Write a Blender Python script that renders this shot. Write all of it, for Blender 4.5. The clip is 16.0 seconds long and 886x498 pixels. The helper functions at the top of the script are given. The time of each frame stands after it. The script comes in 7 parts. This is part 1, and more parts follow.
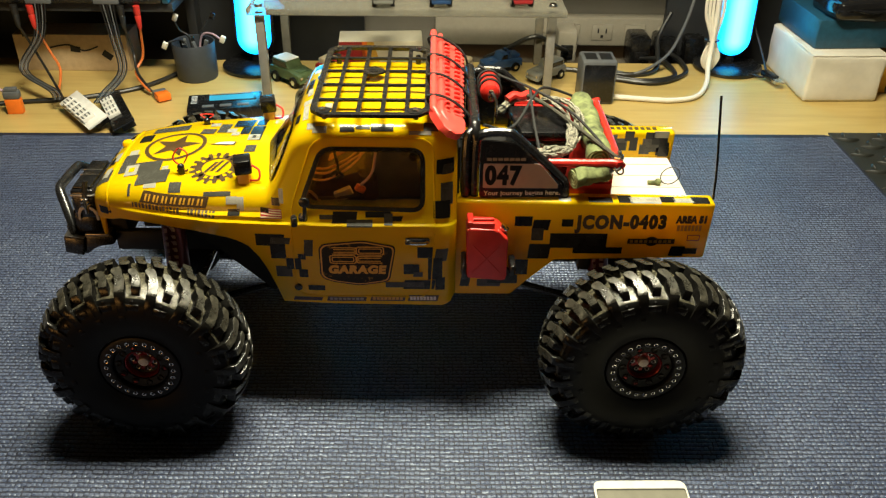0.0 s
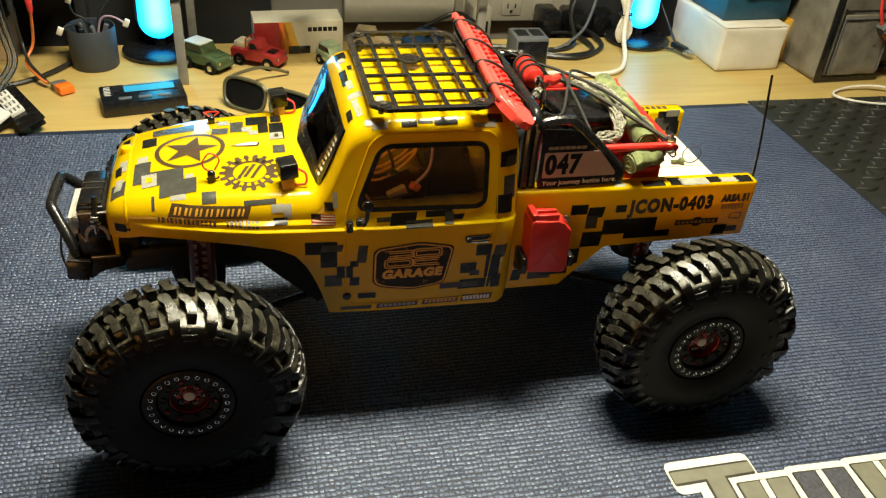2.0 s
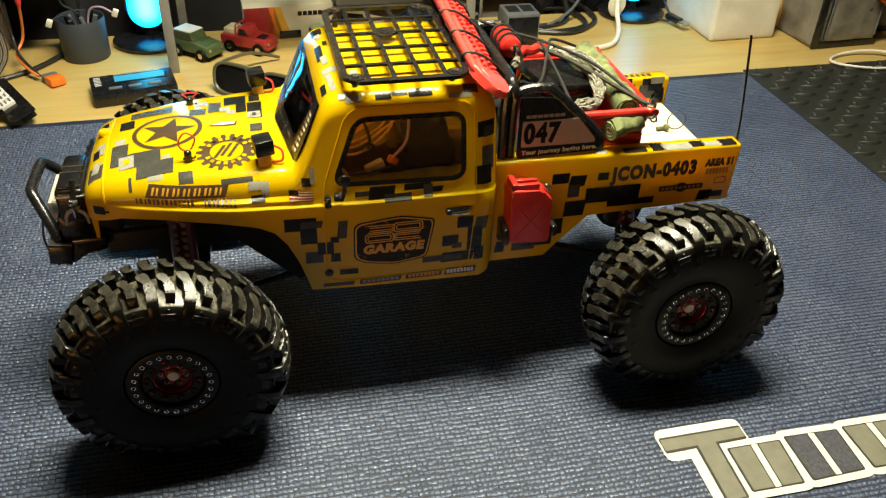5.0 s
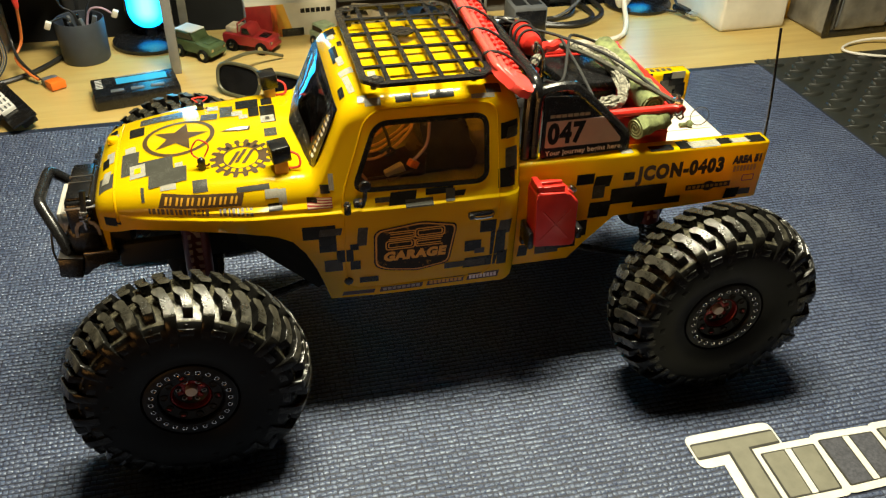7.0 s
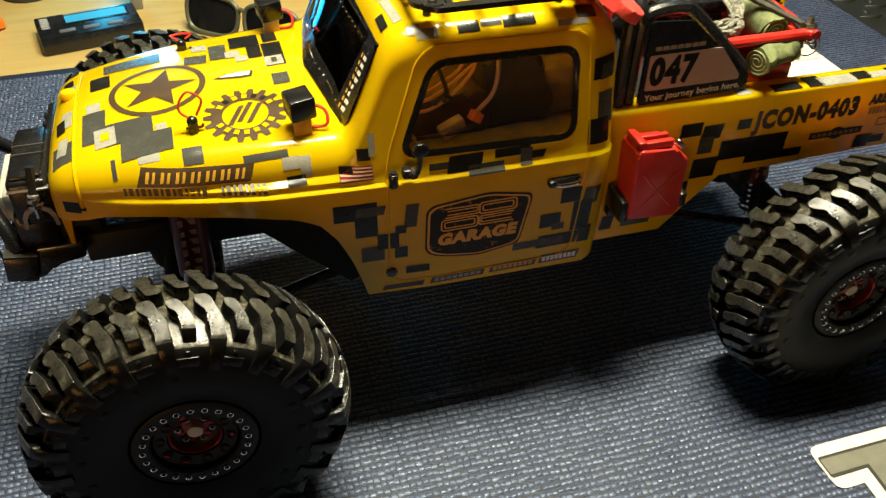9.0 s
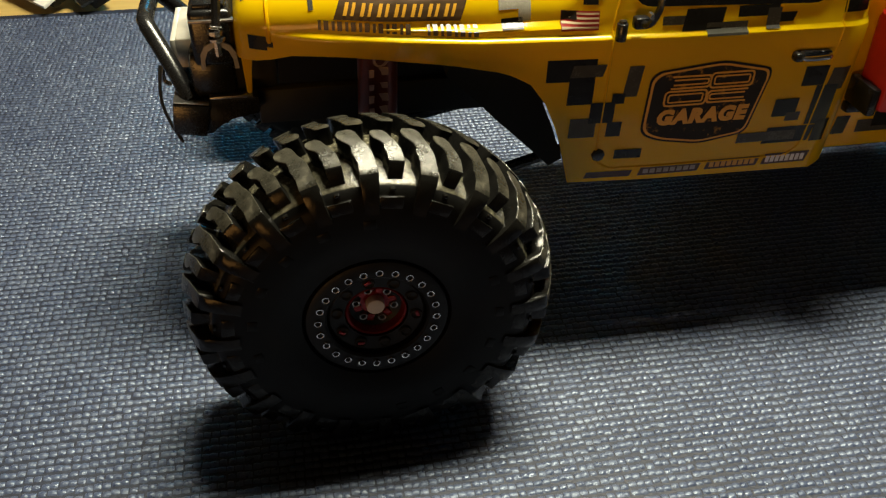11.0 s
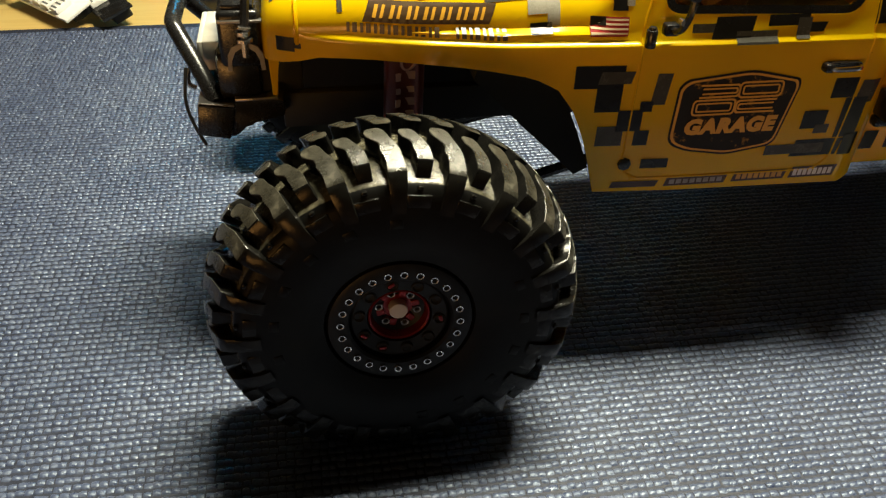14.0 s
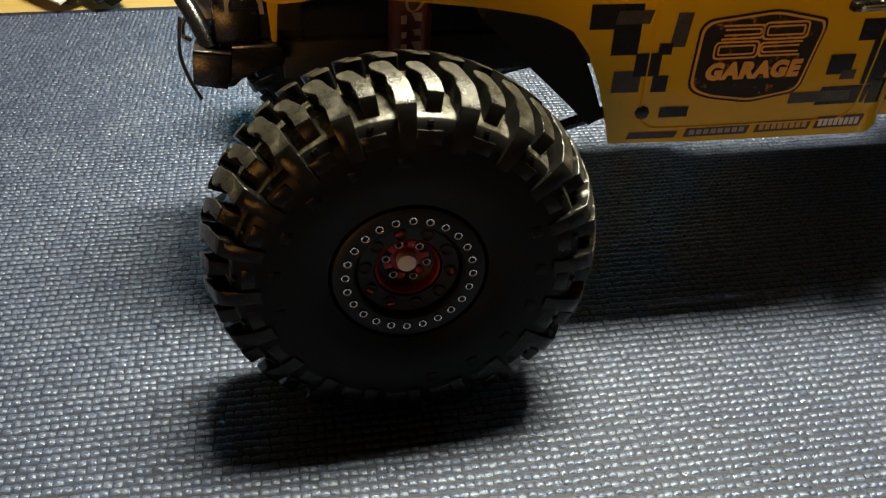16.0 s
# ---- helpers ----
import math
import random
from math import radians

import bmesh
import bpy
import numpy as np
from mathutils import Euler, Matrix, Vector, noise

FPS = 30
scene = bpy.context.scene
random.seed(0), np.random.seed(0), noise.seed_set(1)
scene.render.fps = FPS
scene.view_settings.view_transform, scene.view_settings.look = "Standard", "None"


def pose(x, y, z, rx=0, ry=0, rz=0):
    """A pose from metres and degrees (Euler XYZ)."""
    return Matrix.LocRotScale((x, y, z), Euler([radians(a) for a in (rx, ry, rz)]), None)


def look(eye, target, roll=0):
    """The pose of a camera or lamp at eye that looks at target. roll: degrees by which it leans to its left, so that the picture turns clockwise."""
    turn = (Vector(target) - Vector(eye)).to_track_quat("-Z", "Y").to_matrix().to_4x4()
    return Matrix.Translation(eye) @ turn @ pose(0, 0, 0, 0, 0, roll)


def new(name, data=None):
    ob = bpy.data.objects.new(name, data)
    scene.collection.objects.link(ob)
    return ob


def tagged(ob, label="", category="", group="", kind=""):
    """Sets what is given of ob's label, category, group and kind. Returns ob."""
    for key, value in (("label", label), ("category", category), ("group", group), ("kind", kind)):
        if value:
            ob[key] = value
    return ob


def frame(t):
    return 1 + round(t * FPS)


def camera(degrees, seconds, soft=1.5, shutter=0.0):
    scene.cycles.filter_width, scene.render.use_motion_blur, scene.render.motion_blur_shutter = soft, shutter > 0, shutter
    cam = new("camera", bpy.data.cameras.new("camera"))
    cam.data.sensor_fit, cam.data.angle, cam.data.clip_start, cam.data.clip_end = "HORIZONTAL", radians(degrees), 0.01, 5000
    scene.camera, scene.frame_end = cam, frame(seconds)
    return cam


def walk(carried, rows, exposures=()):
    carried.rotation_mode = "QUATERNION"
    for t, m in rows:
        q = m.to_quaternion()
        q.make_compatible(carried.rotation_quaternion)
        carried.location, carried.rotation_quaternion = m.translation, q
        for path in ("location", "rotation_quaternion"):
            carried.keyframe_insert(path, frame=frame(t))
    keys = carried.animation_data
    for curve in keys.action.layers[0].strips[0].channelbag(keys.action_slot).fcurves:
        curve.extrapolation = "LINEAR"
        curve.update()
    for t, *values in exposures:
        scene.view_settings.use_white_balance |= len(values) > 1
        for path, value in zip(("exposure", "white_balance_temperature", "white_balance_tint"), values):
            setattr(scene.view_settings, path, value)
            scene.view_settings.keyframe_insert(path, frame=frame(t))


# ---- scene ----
from mathutils.bvhtree import BVHTree

cam = camera(56.2, 16.0, soft=1.25, shutter=0.15)
PATH = [
    (0, (0.018, -0.521, 0.422), (0.043, 1.156, -0.667), 0.8),
    (0.5, (0.016, -0.525, 0.423), (0.036, 1.155, -0.661), 0.7),
    (1, (0.001, -0.505, 0.42), (-0.011, 1.178, -0.66), 0.2),
    (1.5, (-0.059, -0.477, 0.418), (0.255, 1.153, -0.699), 5.0),
    (2, (-0.123, -0.474, 0.414), (0.305, 1.123, -0.712), 4.5),
    (2.5, (-0.137, -0.484, 0.414), (0.338, 1.094, -0.719), 3.2),
    (3, (-0.12, -0.484, 0.411), (0.366, 1.091, -0.721), 4.0),
    (3.5, (-0.106, -0.49, 0.411), (0.356, 1.091, -0.724), 4.3),
    (4, (-0.104, -0.486, 0.41), (0.313, 1.103, -0.731), 3.2),
    (6.5, (-0.109, -0.471, 0.403), (0.289, 1.105, -0.763), 1.4),
    (7, (-0.115, -0.461, 0.403), (0.284, 1.114, -0.763), 1.2),
    (7.5, (-0.129, -0.455, 0.401), (0.298, 1.114, -0.764), 0.9),
    (8, (-0.154, -0.447, 0.398), (0.324, 1.103, -0.773), 0.5),
    (8.5, (-0.162, -0.412, 0.379), (0.346, 1.096, -0.832), -0.3),
    (9, (-0.136, -0.346, 0.349), (0.321, 1.121, -0.932), 1.3),
    (9.5, (-0.149, -0.31, 0.317), (0.191, 1.154, -1.002), 1.3),
    (10, (-0.178, -0.318, 0.281), (0.144, 1.178, -1.007), 1.1),
    (12.5, (-0.194, -0.345, 0.259), (0.11, 1.265, -0.888), 2.0),
    (13, (-0.192, -0.344, 0.257), (0.114, 1.267, -0.888), 2.0),
    (13.5, (-0.193, -0.341, 0.254), (0.116, 1.263, -0.9), 2.0),
    (14, (-0.197, -0.337, 0.254), (0.109, 1.272, -0.894), 1.9),
    (14.5, (-0.198, -0.336, 0.251), (0.101, 1.267, -0.907), 1.9),
    (15, (-0.199, -0.338, 0.251), (0.104, 1.268, -0.902), 1.8),
    (15.5, (-0.202, -0.345, 0.252), (0.09, 1.255, -0.912), 1.6),
    (16, (-0.2, -0.334, 0.227), (0.111, 1.287, -0.902), 1.4),
]
walk(cam, [(t, look(eye, target, roll)) for t, eye, target, roll in PATH],
     exposures=[(0.0, -0.05), (1.5, 0.0), (9.0, 0.0), (10.0, -0.06), (12.5, 0.16), (14.0, 0.28), (16.0, 0.32)])

# ---- light ----
world = bpy.data.worlds.new("room_dark")
scene.world = world
world.use_nodes = True
world.node_tree.nodes["Background"].inputs[0].default_value = (1.0, 0.82, 0.62, 1)
world.node_tree.nodes["Background"].inputs[1].default_value = 0.02


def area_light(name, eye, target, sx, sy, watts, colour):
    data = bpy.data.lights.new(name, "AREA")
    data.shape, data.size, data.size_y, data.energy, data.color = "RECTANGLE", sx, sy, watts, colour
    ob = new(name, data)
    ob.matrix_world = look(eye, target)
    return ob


area_light("desk_lamp_light", (0.03, 0.028, 0.90), (0.03, 0.028, 0.0), 0.42, 0.12, 23.8, (1.0, 0.93, 0.68))
# unseen warm fill, added to brighten the truck's near side
area_light("side_fill_light", (-0.98, -1.36, -0.20), (0.0, 0.0, 0.12), 0.9, 0.30, 6.0, (1.0, 0.47, 0.12))


# ---- materials ----
def ramp(nt, fac, stops):
    n = nt.nodes.new("ShaderNodeValToRGB")
    while len(n.color_ramp.elements) < len(stops):
        n.color_ramp.elements.new(0.5)
    for e, (p, c) in zip(n.color_ramp.elements, stops):
        e.position, e.color = p, (*c, 1)
    nt.links.new(fac, n.inputs[0])
    return n.outputs[0]


def base(name):
    m = bpy.data.materials.new(name)
    m.use_nodes = True
    nt = m.node_tree
    return m, nt, nt.nodes["Principled BSDF"]


def coords(nt, scale=(1, 1, 1)):
    tc = nt.nodes.new("ShaderNodeTexCoord")
    mp = nt.nodes.new("ShaderNodeMapping")
    mp.inputs["Scale"].default_value = scale
    nt.links.new(tc.outputs["Object"], mp.inputs[0])
    return mp.outputs[0]


def noise_tex(nt, vec, scale, detail=4, rough=0.6):
    n = nt.nodes.new("ShaderNodeTexNoise")
    n.inputs["Scale"].default_value, n.inputs["Detail"].default_value, n.inputs["Roughness"].default_value = scale, detail, rough
    nt.links.new(vec, n.inputs["Vector"])
    return n.outputs[0]


def bump(nt, bsdf, height, strength, distance):
    b = nt.nodes.new("ShaderNodeBump")
    b.inputs["Strength"].default_value, b.inputs["Distance"].default_value = strength, distance
    nt.links.new(height, b.inputs["Height"])
    nt.links.new(b.outputs[0], bsdf.inputs["Normal"])


def plain(name, col, rough=0.5, metal=0.0, var=0.15, scale=120.0, relief=0.15, fine=1500.0, coat=0.0, rvar=0.12, stretch=(1, 1, 1)):
    """Paint, plastic, metal, card: a base colour with blotches, fine grain and uneven gloss."""
    m, nt, b = base(name)
    vec = coords(nt, stretch)
    big = noise_tex(nt, vec, scale)
    lo, hi = [tuple(min(1, c * k) for c in col) for k in (1 - var, 1 + var)]
    nt.links.new(ramp(nt, big, [(0.3, lo), (0.7, hi)]), b.inputs["Base Color"])
    small = noise_tex(nt, vec, fine, 3)
    mr = nt.nodes.new("ShaderNodeMapRange")
    mr.inputs[3].default_value, mr.inputs[4].default_value = max(0.03, rough - rvar), min(1, rough + rvar)
    mix = nt.nodes.new("ShaderNodeMath")
    mix.operation = "ADD"
    nt.links.new(big, mix.inputs[0])
    nt.links.new(small, mix.inputs[1])
    half = nt.nodes.new("ShaderNodeMath")
    half.operation, half.inputs[1].default_value = "MULTIPLY", 0.5
    nt.links.new(mix.outputs[0], half.inputs[0])
    nt.links.new(half.outputs[0], mr.inputs[0])
    nt.links.new(mr.outputs[0], b.inputs["Roughness"])
    b.inputs["Metallic"].default_value = metal
    if coat:
        b.inputs["Coat Weight"].default_value, b.inputs["Coat Roughness"].default_value = coat, 0.06
    if relief:
        bump(nt, b, small, relief, 0.0002)
    return m


def glow(name, col, strength):
    m, nt, b = base(name)
    b.inputs["Base Color"].default_value = (*[0.8 * c for c in col], 1)
    b.inputs["Emission Color"].default_value = (*col, 1)
    b.inputs["Emission Strength"].default_value = strength
    return m


def pane_glass(name, tint, gloss=0.04, ior=1.3):
    m, nt, b = base(name)
    nt.nodes.remove(b)
    out = nt.nodes["Material Output"]
    tr, gl, mx, fr = (nt.nodes.new("ShaderNode" + k) for k in ("BsdfTransparent", "BsdfGlossy", "MixShader", "Fresnel"))
    tr.inputs[0].default_value = (*tint, 1)
    gl.inputs["Roughness"].default_value = gloss
    fr.inputs[0].default_value = ior
    nt.links.new(fr.outputs[0], mx.inputs[0])
    nt.links.new(tr.outputs[0], mx.inputs[1])
    nt.links.new(gl.outputs[0], mx.inputs[2])
    nt.links.new(mx.outputs[0], out.inputs[0])
    return m


def weave_material(name, lo, mid, hi, r0, r1):
    """Navy vinyl: blotched, dusty, with gloss that differs from knot to knot."""
    m, nt, b = base(name)
    vec = coords(nt)
    blot, grit = noise_tex(nt, vec, 14, 5), noise_tex(nt, vec, 420, 3)
    mix = nt.nodes.new("ShaderNodeMix")
    mix.data_type = "FLOAT"
    mix.inputs[0].default_value = 0.55
    nt.links.new(blot, mix.inputs[2])
    nt.links.new(grit, mix.inputs[3])
    nt.links.new(ramp(nt, mix.outputs[0], [(0.30, lo), (0.50, mid), (0.72, hi)]), b.inputs["Base Color"])
    mr = nt.nodes.new("ShaderNodeMapRange")
    mr.inputs[1].default_value, mr.inputs[2].default_value = 0.3, 0.7
    mr.inputs[3].default_value, mr.inputs[4].default_value = r0, r1
    nt.links.new(grit, mr.inputs[0])
    nt.links.new(mr.outputs[0], b.inputs["Roughness"])
    bump(nt, b, noise_tex(nt, vec, 1300, 3), 0.9, 0.0003)
    return m


def wood_material():
    m, nt, b = base("desk_wood")
    vec = coords(nt, (1.2, 14, 14))
    g = noise_tex(nt, vec, 6, 6, 0.65)
    f = noise_tex(nt, coords(nt, (20, 400, 400)), 3, 3)
    nt.links.new(ramp(nt, g, [(0.25, (0.46, 0.305, 0.098)), (0.5, (0.55, 0.390, 0.132)), (0.75, (0.61, 0.455, 0.165))]), b.inputs["Base Color"])
    b.inputs["Roughness"].default_value = 0.42
    bump(nt, b, f, 0.12, 0.0003)
    return m


def tyre_material(name, lo, mid, hi, r0, r1, blotch=60, relief=0.25, grain=1800):
    m, nt, b = base(name)
    vec = coords(nt)
    big, small = noise_tex(nt, vec, blotch, 5), noise_tex(nt, vec, grain, 3)
    nt.links.new(ramp(nt, big, [(0.3, lo), (0.58, mid), (0.8, hi)]), b.inputs["Base Color"])
    mr = nt.nodes.new("ShaderNodeMapRange")
    mr.inputs[3].default_value, mr.inputs[4].default_value = r0, r1
    nt.links.new(big, mr.inputs[0])
    nt.links.new(mr.outputs[0], b.inputs["Roughness"])
    bump(nt, b, small, relief, 0.0002)
    return m


YELLOW = plain("yellow_paint", (0.98, 0.650, 0.003), 0.18, var=0.03, scale=40, relief=0.03, coat=0.15, rvar=0.05)
YELLOW.node_tree.nodes["Principled BSDF"].inputs["Specular IOR Level"].default_value = 0.24
# the thin painted shell lets a little light through
nt = YELLOW.node_tree
thin, blend = nt.nodes.new("ShaderNodeBsdfTranslucent"), nt.nodes.new("ShaderNodeMixShader")
thin.inputs[0].default_value = (1.0, 0.54, 0.010, 1)
blend.inputs[0].default_value = 0.48
nt.links.new(nt.nodes["Principled BSDF"].outputs[0], blend.inputs[1])
nt.links.new(thin.outputs[0], blend.inputs[2])
shine, skin, film = nt.nodes.new("ShaderNodeBsdfGlossy"), nt.nodes.new("ShaderNodeMixShader"), nt.nodes.new("ShaderNodeFresnel")
shine.inputs["Roughness"].default_value = 0.07
film.inputs[0].default_value = 1.26
nt.links.new(film.outputs[0], skin.inputs[0])
nt.links.new(blend.outputs[0], skin.inputs[1])
nt.links.new(shine.outputs[0], skin.inputs[2])
nt.links.new(skin.outputs[0], nt.nodes["Material Output"].inputs[0])
SHELL_INSIDE = pane_glass("clear_shell_inside", (1.0, 0.97, 0.84), 0.04, 1.12)
BLACK = plain("black_plastic", (0.007, 0.007, 0.0075), 0.26, var=0.3)
SATIN = plain("satin_black_metal", (0.010, 0.010, 0.0105), 0.26, var=0.25, relief=0.25)
DARK = plain("dark_chassis", (0.007, 0.007, 0.007), 0.6, var=0.3)
INTERIOR = plain("grey_interior", (0.22, 0.19, 0.14), 0.5, var=0.35, scale=90)
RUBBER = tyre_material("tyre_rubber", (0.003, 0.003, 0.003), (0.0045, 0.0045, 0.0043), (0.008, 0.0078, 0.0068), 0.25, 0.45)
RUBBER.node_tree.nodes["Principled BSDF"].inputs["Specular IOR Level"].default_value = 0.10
RIM_BLACK = plain("matt_black_rim", (0.0035, 0.0035, 0.0037), 0.45, var=0.3)
RIM_BLACK.node_tree.nodes["Principled BSDF"].inputs["Specular IOR Level"].default_value = 0.2
# tread tops: dusty rubber, with some of the lamp's sheen in the colour
TREAD_RUBBER = tyre_material("dusty_sheen_tread_rubber", (0.012, 0.012, 0.009), (0.036, 0.034, 0.026), (0.150, 0.140, 0.105), 0.16, 0.40, 170, 0.8)
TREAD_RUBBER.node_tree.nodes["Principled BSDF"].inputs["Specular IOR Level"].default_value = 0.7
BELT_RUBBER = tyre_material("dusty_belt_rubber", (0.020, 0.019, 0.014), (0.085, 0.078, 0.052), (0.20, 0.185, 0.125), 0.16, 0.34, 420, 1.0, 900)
# darker copy for lug sides and nubs, their shade put into the colour
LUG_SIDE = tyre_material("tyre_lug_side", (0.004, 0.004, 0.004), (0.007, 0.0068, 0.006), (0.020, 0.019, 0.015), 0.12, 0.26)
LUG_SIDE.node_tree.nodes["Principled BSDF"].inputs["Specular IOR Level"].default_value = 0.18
CAMO_BLACK = plain("camo_black_vinyl", (0.010, 0.010, 0.009), 0.24, var=0.2, relief=0.03)
CAMO_DARK = plain("camo_charcoal_vinyl", (0.050, 0.050, 0.042), 0.26, var=0.15, relief=0.03)
for m in (CAMO_BLACK, CAMO_DARK):
    m.node_tree.nodes["Principled BSDF"].inputs["Specular IOR Level"].default_value = 0.3
CAMO_GREY = plain("camo_grey_vinyl", (0.28, 0.27, 0.22), 0.28, var=0.1, relief=0.03)
INK = plain("stencil_ink", (0.055, 0.030, 0.010), 0.4, var=0.3)
WHITE_VINYL = plain("white_vinyl", (0.72, 0.70, 0.66), 0.4, var=0.06)
GOLD_VINYL = plain("ochre_vinyl", (0.62, 0.33, 0.03), 0.35, var=0.1)
BADGE = plain("badge_black", (0.014, 0.012, 0.010), 0.40, var=0.5, scale=250)
BADGE.node_tree.nodes["Principled BSDF"].inputs["Specular IOR Level"].default_value = 0.2
# black vinyl scuffed through to the ochre below it
WORN_BADGE, nt, b = base("worn_badge_black")
vec = coords(nt)
nt.links.new(ramp(nt, noise_tex(nt, vec, 210, 8, 0.72), [(0.0, (0.010, 0.009, 0.008)), (0.57, (0.018, 0.014, 0.010)), (0.64, (0.30, 0.16, 0.02))]), b.inputs["Base Color"])
b.inputs["Roughness"].default_value = 0.42
b.inputs["Specular IOR Level"].default_value = 0.2
RED = plain("red_plastic", (0.50, 0.022, 0.014), 0.33, var=0.12)
SALMON = plain("red_nylon_board", (0.72, 0.060, 0.045), 0.42, var=0.12, relief=0.3)
MAROON = plain("maroon_anodised", (0.115, 0.020, 0.017), 0.35, metal=0.3, var=0.2)
HUB_RED = plain("red_anodised", (0.19, 0.010, 0.010), 0.3, metal=0.5, var=0.25)
STEEL = plain("bright_steel", (0.62, 0.60, 0.57), 0.25, metal=1.0, var=0.1)
PIT_BLACK = plain("matt_pit_black", (0.004, 0.004, 0.004), 0.85, var=0.2)
PALE_METAL = plain("pale_brushed_metal", (0.58, 0.55, 0.48), 0.35, metal=0.25, var=0.1)
GUNMETAL = plain("bare_grey_metal", (0.30, 0.28, 0.26), 0.3, metal=0.9, var=0.15)
CHROME = plain("chrome", (0.75, 0.73, 0.70), 0.12, metal=1.0, var=0.05)
HUBCAP = plain("pale_hub_cap", (0.50, 0.47, 0.44), 0.45, var=0.06)
GLASS = pane_glass("tinted_glass", (0.99, 0.95, 0.87), 0.04, 1.25)
SHIELD = pane_glass("windscreen_glass", (0.98, 0.96, 0.92), 0.02, 1.7)
WEAVE = weave_material("mat_base", (0.007, 0.009, 0.020), (0.012, 0.016, 0.033), (0.021, 0.027, 0.047), 0.42, 0.65)
KNOT = weave_material("mat_knots", (0.033, 0.044, 0.092), (0.062, 0.079, 0.139), (0.127, 0.147, 0.208), 0.24, 0.44)
KNOT.node_tree.nodes["Principled BSDF"].inputs["Specular Tint"].default_value = (0.76, 0.88, 1.0, 1)
KNOT.node_tree.nodes["Principled BSDF"].inputs["Specular IOR Level"].default_value = 1.0
KNOT.node_tree.nodes["Principled BSDF"].inputs["IOR"].default_value = 1.45
WOOD = wood_material()
PRINT_WHITE = plain("mat_print_white", (0.66, 0.64, 0.55), 0.5, var=0.08, relief=0.9, fine=360)
PRINT_INK = plain("mat_print_black", (0.030, 0.028, 0.022), 0.5, var=0.2)
PRINT_SLATE = plain("mat_print_slate", (0.060, 0.062, 0.075), 0.45, var=0.4, scale=500, relief=0.9, fine=360)
PRINT_GREY = plain("mat_print_grey", (0.16, 0.155, 0.115), 0.5, var=0.12, relief=0.9, fine=360)
RUBBER_MAT = plain("rubber_mat", (0.014, 0.015, 0.012), 0.52, var=0.3, scale=60, relief=0.3)
PLATE = plain("number_plate_grey", (0.42, 0.34, 0.33), 0.4, var=0.06)
BED_WHITE = plain("white_bed_board", (0.62, 0.56, 0.48), 0.45, var=0.06)
OLIVE = plain("olive_canvas", (0.135, 0.158, 0.060), 0.85, var=0.65, scale=140, relief=0.6, fine=900)
CANVAS_EDGE = plain("pale_canvas_edge", (0.30, 0.34, 0.16), 0.85, var=0.25, scale=300)
ROPE = plain("grey_rope", (0.20, 0.19, 0.145), 0.8, var=0.97, scale=620, relief=0.9, fine=900)
CORD = plain("black_cord", (0.012, 0.012, 0.011), 0.75, var=0.9, scale=900, relief=0.6)
WIRE_RED = plain("red_wire", (0.55, 0.030, 0.020), 0.4, var=0.1)
WIRE_ORANGE = plain("orange_wire", (0.62, 0.16, 0.035), 0.4, var=0.15)
WIRE_BLACK = plain("black_wire", (0.014, 0.014, 0.014), 0.4, var=0.2)
WIRE_WHITE = plain("white_cable", (0.70, 0.66, 0.58), 0.45, var=0.06)
WIRE_VIOLET = plain("mauve_wire", (0.40, 0.27, 0.33), 0.45, var=0.1)
ORANGE = plain("orange_connector", (0.80, 0.17, 0.015), 0.4, var=0.08)
GREY_PLASTIC = plain("grey_plastic", (0.10, 0.105, 0.11), 0.45, var=0.12)
CUP_GREY = plain("slate_cup", (0.035, 0.042, 0.055), 0.55, var=0.12)
CARD = plain("brown_card", (0.50, 0.37, 0.22), 0.75, var=0.1)
WHITE_CARD = plain("white_card", (0.60, 0.56, 0.47), 0.7, var=0.09, scale=30, relief=0.4)
BLUE_CARD = plain("blue_card", (0.012, 0.060, 0.100), 0.45, var=0.2)
NAVY = plain("dark_blue_paint", (0.020, 0.055, 0.14), 0.35, var=0.2)
GREEN_PAINT = plain("olive_green_paint", (0.055, 0.085, 0.035), 0.4, var=0.25)
RED_PAINT = plain("red_toy_paint", (0.28, 0.020, 0.020), 0.35, var=0.15)
GREY_PAINT = plain("grey_toy_paint", (0.16, 0.16, 0.14), 0.35, var=0.15)
CREAM_PAINT = plain("cream_toy_paint", (0.50, 0.40, 0.26), 0.45, var=0.2)
BAG_GREY = plain("grey_fabric", (0.17, 0.155, 0.125), 0.42, var=0.3, scale=40, relief=0.6, fine=900)
SHINY_BLACK = plain("glossy_black_vinyl", (0.010, 0.010, 0.011), 0.14, var=0.3, scale=50, relief=0.2, fine=120)
CLEAR_ACRYLIC = pane_glass("clear_acrylic", (0.90, 0.90, 0.86))
# pale haze of reflections on the acrylic, put in as a diffuse veil
nt = CLEAR_ACRYLIC.node_tree
haze, veil = nt.nodes.new("ShaderNodeBsdfDiffuse"), nt.nodes.new("ShaderNodeMixShader")
haze.inputs[0].default_value = (0.55, 0.52, 0.44, 1)
veil.inputs[0].default_value = 0.16
nt.links.new(nt.nodes["Mix Shader"].outputs[0], veil.inputs[1])
nt.links.new(haze.outputs[0], veil.inputs[2])
nt.links.new(veil.outputs[0], nt.nodes["Material Output"].inputs[0])
ACRYLIC = plain("smoky_acrylic", (0.20, 0.19, 0.17), 0.18, var=0.1)
CYAN_GLOW = glow("light_bar_diffuser", (0.10, 0.72, 1.0), 7.5)
nt = CYAN_GLOW.node_tree
rim = nt.nodes.new("ShaderNodeAttribute")
rim.attribute_name = "core"
